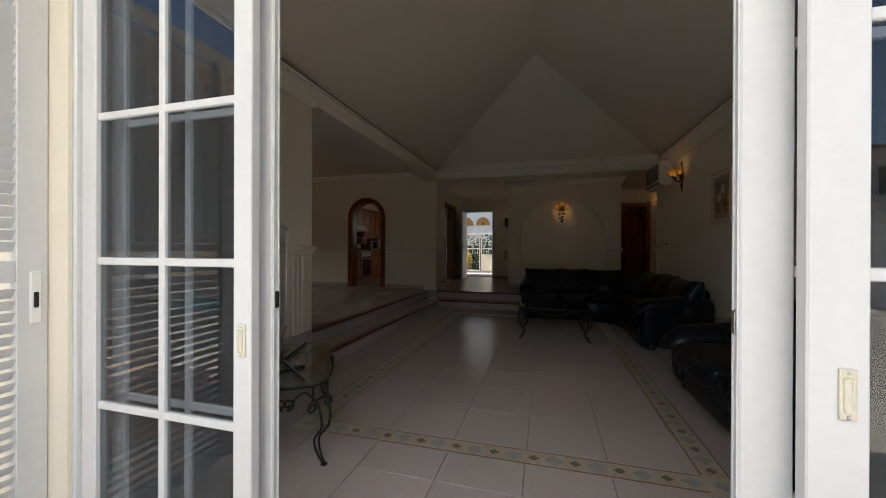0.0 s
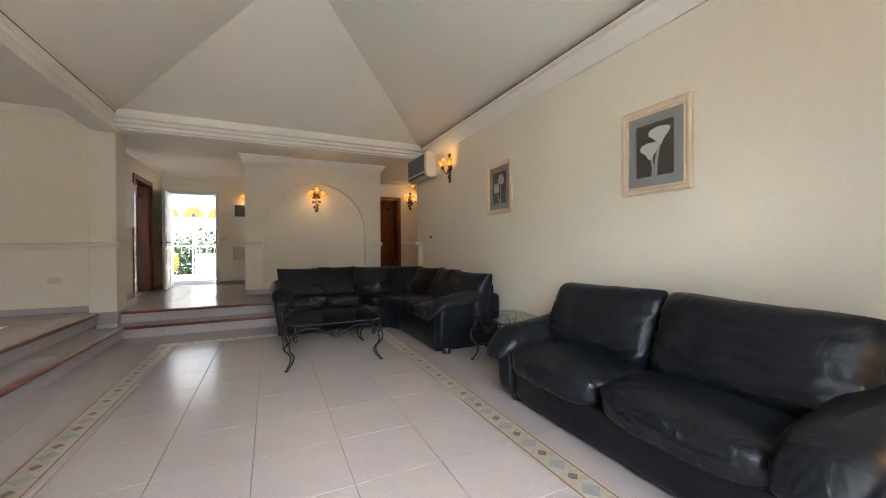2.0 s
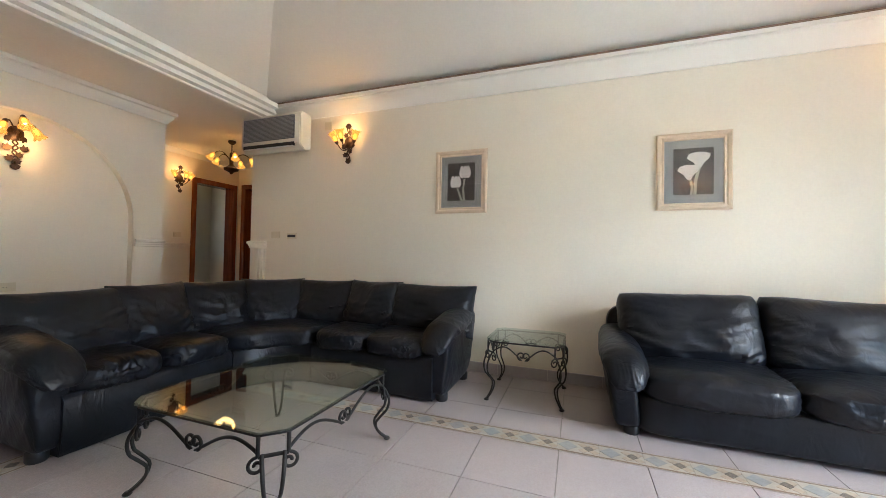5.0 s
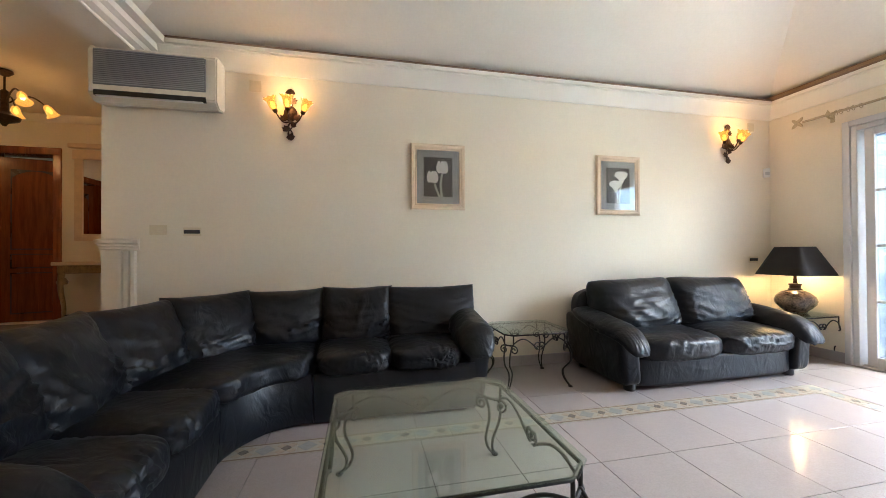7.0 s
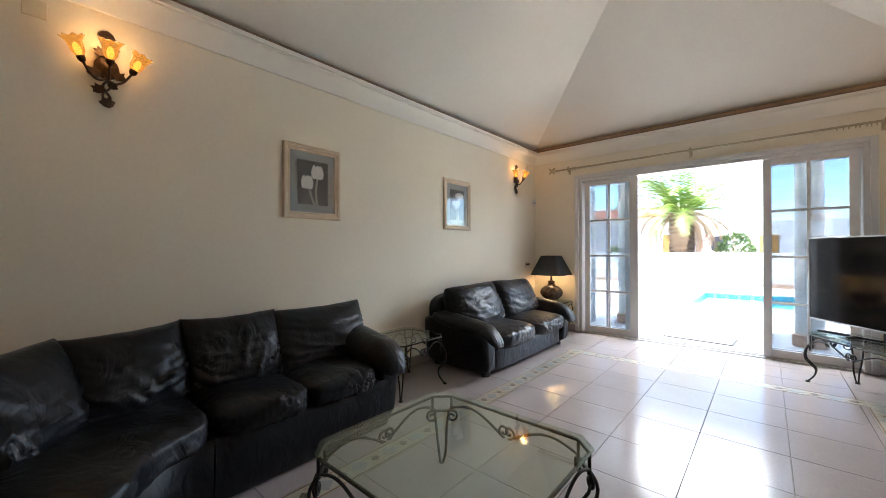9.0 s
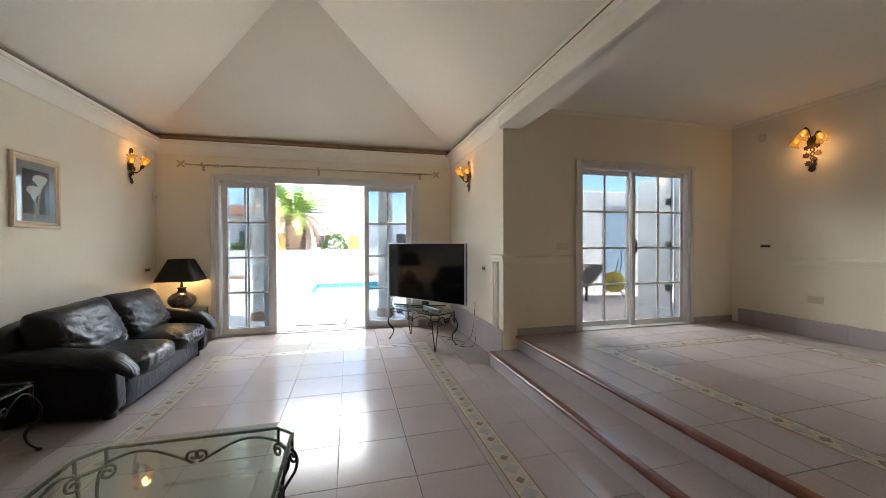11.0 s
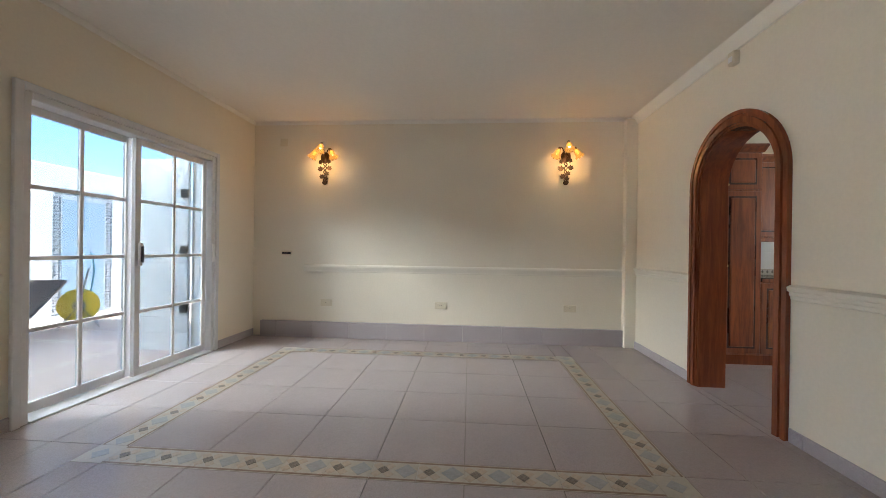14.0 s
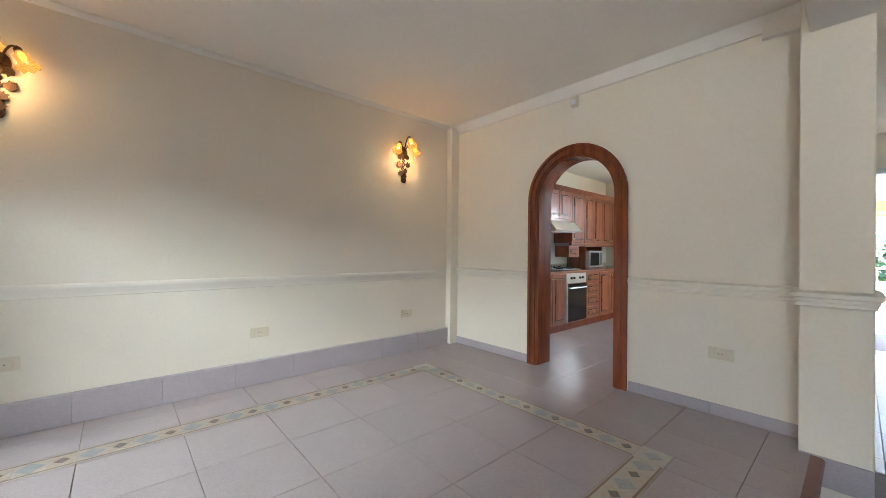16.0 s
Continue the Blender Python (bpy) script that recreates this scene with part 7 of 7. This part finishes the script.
# street side
structure("entry_porch", B(-6, 6, 11.82, 14.6, -0.3, ZD - 0.03), GROUND, "pale sunlit paving before the front door", "pavement")
structure("road_street", B(-60, 60, 14.8, 20, -0.30, 0.1), mat("asphalt", (0.07, 0.07, 0.07), 0.9, var=0.15, scale=2, grain=60, bump=0.3), "grey asphalt street beyond the gate", "road")
structure("street_wall", B(-12, -3.98, 14.6, 14.8, -0.3, 2.0, bevel=0.02), RENDERW, "white rendered street wall", "garden wall")
structure("street_wall_end", B(-0.08, 12, 14.6, 14.8, -0.3, 2.0, bevel=0.02), RENDERW, "white rendered street wall", "garden wall")
gate = thing("garden_gate", pose(-3.85, 14.7, ZD), "white wrought-iron double gate with scrolls", "gate")
WIRON = mat("white_painted_iron", (0.78, 0.78, 0.76), 0.45, var=0.04)
for g in range(2):
    b = bmesh.new()
    x0, x1 = 0.05 + 1.82 * g, 1.80 + 1.82 * g
    for a, c in (((x0, 0.06), (x1, 0.06)), ((x0, 0.95), (x1, 0.95)), ((x0, 1.55), (x1, 1.55)), ((x0, 0.06), (x0, 1.55)), ((x1, 0.06), (x1, 1.55))):
        tube(b, [(a[0], 0, a[1]), (c[0], 0, c[1])], 0.022, seg=6)
    part("gate_frame", b, WIRON, gate)
    if g:
        part("sheet_panel", B(x0, x1, -0.008, 0.008, 0.08, 0.72), WIRON, gate)
    for i in range(9):
        x = x0 + (x1 - x0) * (i + 0.5) / 9
        part("bar", tube(bmesh.new(), [(x, 0, 0.72), (x, 0, 0.95)], 0.010, seg=6), WIRON, gate)
    for i in range(5):
        c = Vector((x0 + (x1 - x0) * (i + 0.5) / 5, 0, 1.25))
        b = bmesh.new()
        for s in (-1, 1):
            tube(b, spiral(c + Vector((s * 0.08, 0, s * 0.09)), 0.13, 1.6, s * math.pi / 2, Vector((s, 0, 0)), Vector((0, 0, 1)), n=26, inner=0.15), 0.012, seg=6)
        part("scroll", b, WIRON, gate)
    part("gate_post", B(x0 - 0.10 if g == 0 else x1 + 0.02, x0 - 0.02 if g == 0 else x1 + 0.10, -0.05, 0.05, -0.3, 1.7, bevel=0.008), WIRON, gate)
# parked car, its tail showing through the gate
car = thing("parked_car", pose(-4.8, 16.7, 0.1, 0, 0, 4), "bright yellow hatchback parked beyond the gate", "car")
YEL = mat("yellow_car_paint", (0.72, 0.42, 0.02), 0.25, var=0.03, coat=1.0)
b = bmesh.new()
side = [(-1.95, 0.30), (-2.0, 0.62), (-1.80, 0.92), (-0.95, 1.02), (-0.35, 1.42), (0.85, 1.46), (1.55, 1.12), (1.85, 0.98), (1.95, 0.55), (1.88, 0.28)]
prism(b, side, "y", -0.85, 0.85)
bmesh.ops.bevel(b, geom=list(b.edges), offset=0.07, segments=3, affect="EDGES")
part("body", b, YEL, car, smooth=40)
b = bmesh.new()
prism(b, [(-0.85, 1.02), (-0.33, 1.37), (0.80, 1.41), (1.40, 1.10)], "y", -0.86, 0.86)
part("windows", b, BLACKG, car)
for x in (-1.25, 1.2):
    for y in (-0.82, 0.82):
        b = bmesh.new()
        lathe(b, [(0.20, -0.10), (0.30, -0.09), (0.32, -0.04), (0.32, 0.04), (0.30, 0.09), (0.20, 0.10)], 24)
        bmesh.ops.transform(b, matrix=Matrix.Translation((x, y, 0.32)) @ Matrix.Rotation(math.pi / 2, 4, "X"), verts=b.verts)
        wh = part("wheel", b, DARKP, car, smooth=40)
        b = bmesh.new()
        lathe(b, [(0.05, -0.106), (0.20, -0.102), (0.20, 0.102), (0.05, 0.106)], 20)
        bmesh.ops.transform(b, matrix=Matrix.Translation((x, y, 0.32)) @ Matrix.Rotation(math.pi / 2, 4, "X"), verts=b.verts)
        part("rim", b, SILVER, wh, smooth=40)
for y in (-0.62, 0.62):
    part("headlight", B(-1.99, -1.82, y - 0.16, y + 0.16, 0.62, 0.80, bevel=0.03), SILVER, car)
# white building with arches across the street
ab = thing("arcade_building", Matrix(), "white building with cream arches across the street", "house")
part("wall", B(-14, 12, 25.0, 30, 0.0, 7.0), RENDERW, ab)
# cream deepened to ochre so the flat arches carry their recess shade
ARCHC = mat("shade_deepened_cream", (0.46, 0.22, 0.06), 0.8, var=0.08)
for i in range(16):
    xc_ = -11.64 + 1.14 * i
    b = bmesh.new()
    prism(b, [(xc_ - 0.48 * math.cos(math.pi * k / 14), 2.88 + 0.57 * math.sin(math.pi * k / 14)) for k in range(15)], "y", 24.94, 25.02)
    ar_ = part("arch", b, ARCHC, ab, "flat arch in cream deepened for recess shade")
    part("window", B(xc_ - 0.07, xc_ + 0.07, 24.92, 24.95, 2.92, 3.06), bpy.data.materials["dark_window"], ar_)
part("parapet", B(-14.1, 12.1, 24.7, 25.0, 7.0, 7.25, bevel=0.03), ARCHC, ab)
b = bmesh.new()
rnd = random.Random(9)
for k in range(5200):
    p = Vector((rnd.uniform(-7, 3), rnd.uniform(20.4, 21.4), rnd.uniform(0.1, 2.1) * (0.8 + 0.2 * math.sin(k))))
    a, c = Vector((rnd.uniform(-1, 1), rnd.uniform(-1, 1), rnd.uniform(-1, 1))).normalized() * 0.10, Vector((rnd.uniform(-1, 1), rnd.uniform(-1, 1), rnd.uniform(-1, 1))).normalized() * 0.08
    b.faces.new([b.verts.new(q) for q in (p - a, p + c, p + a, p - c)])
hg = part("street_hedge", b, mat("hedge_leaf", (0.04, 0.085, 0.02), 0.5, var=0.3, bump=0))
tagged(hg, "dense dark green hedge across the street", "hedge", kind="stuff")
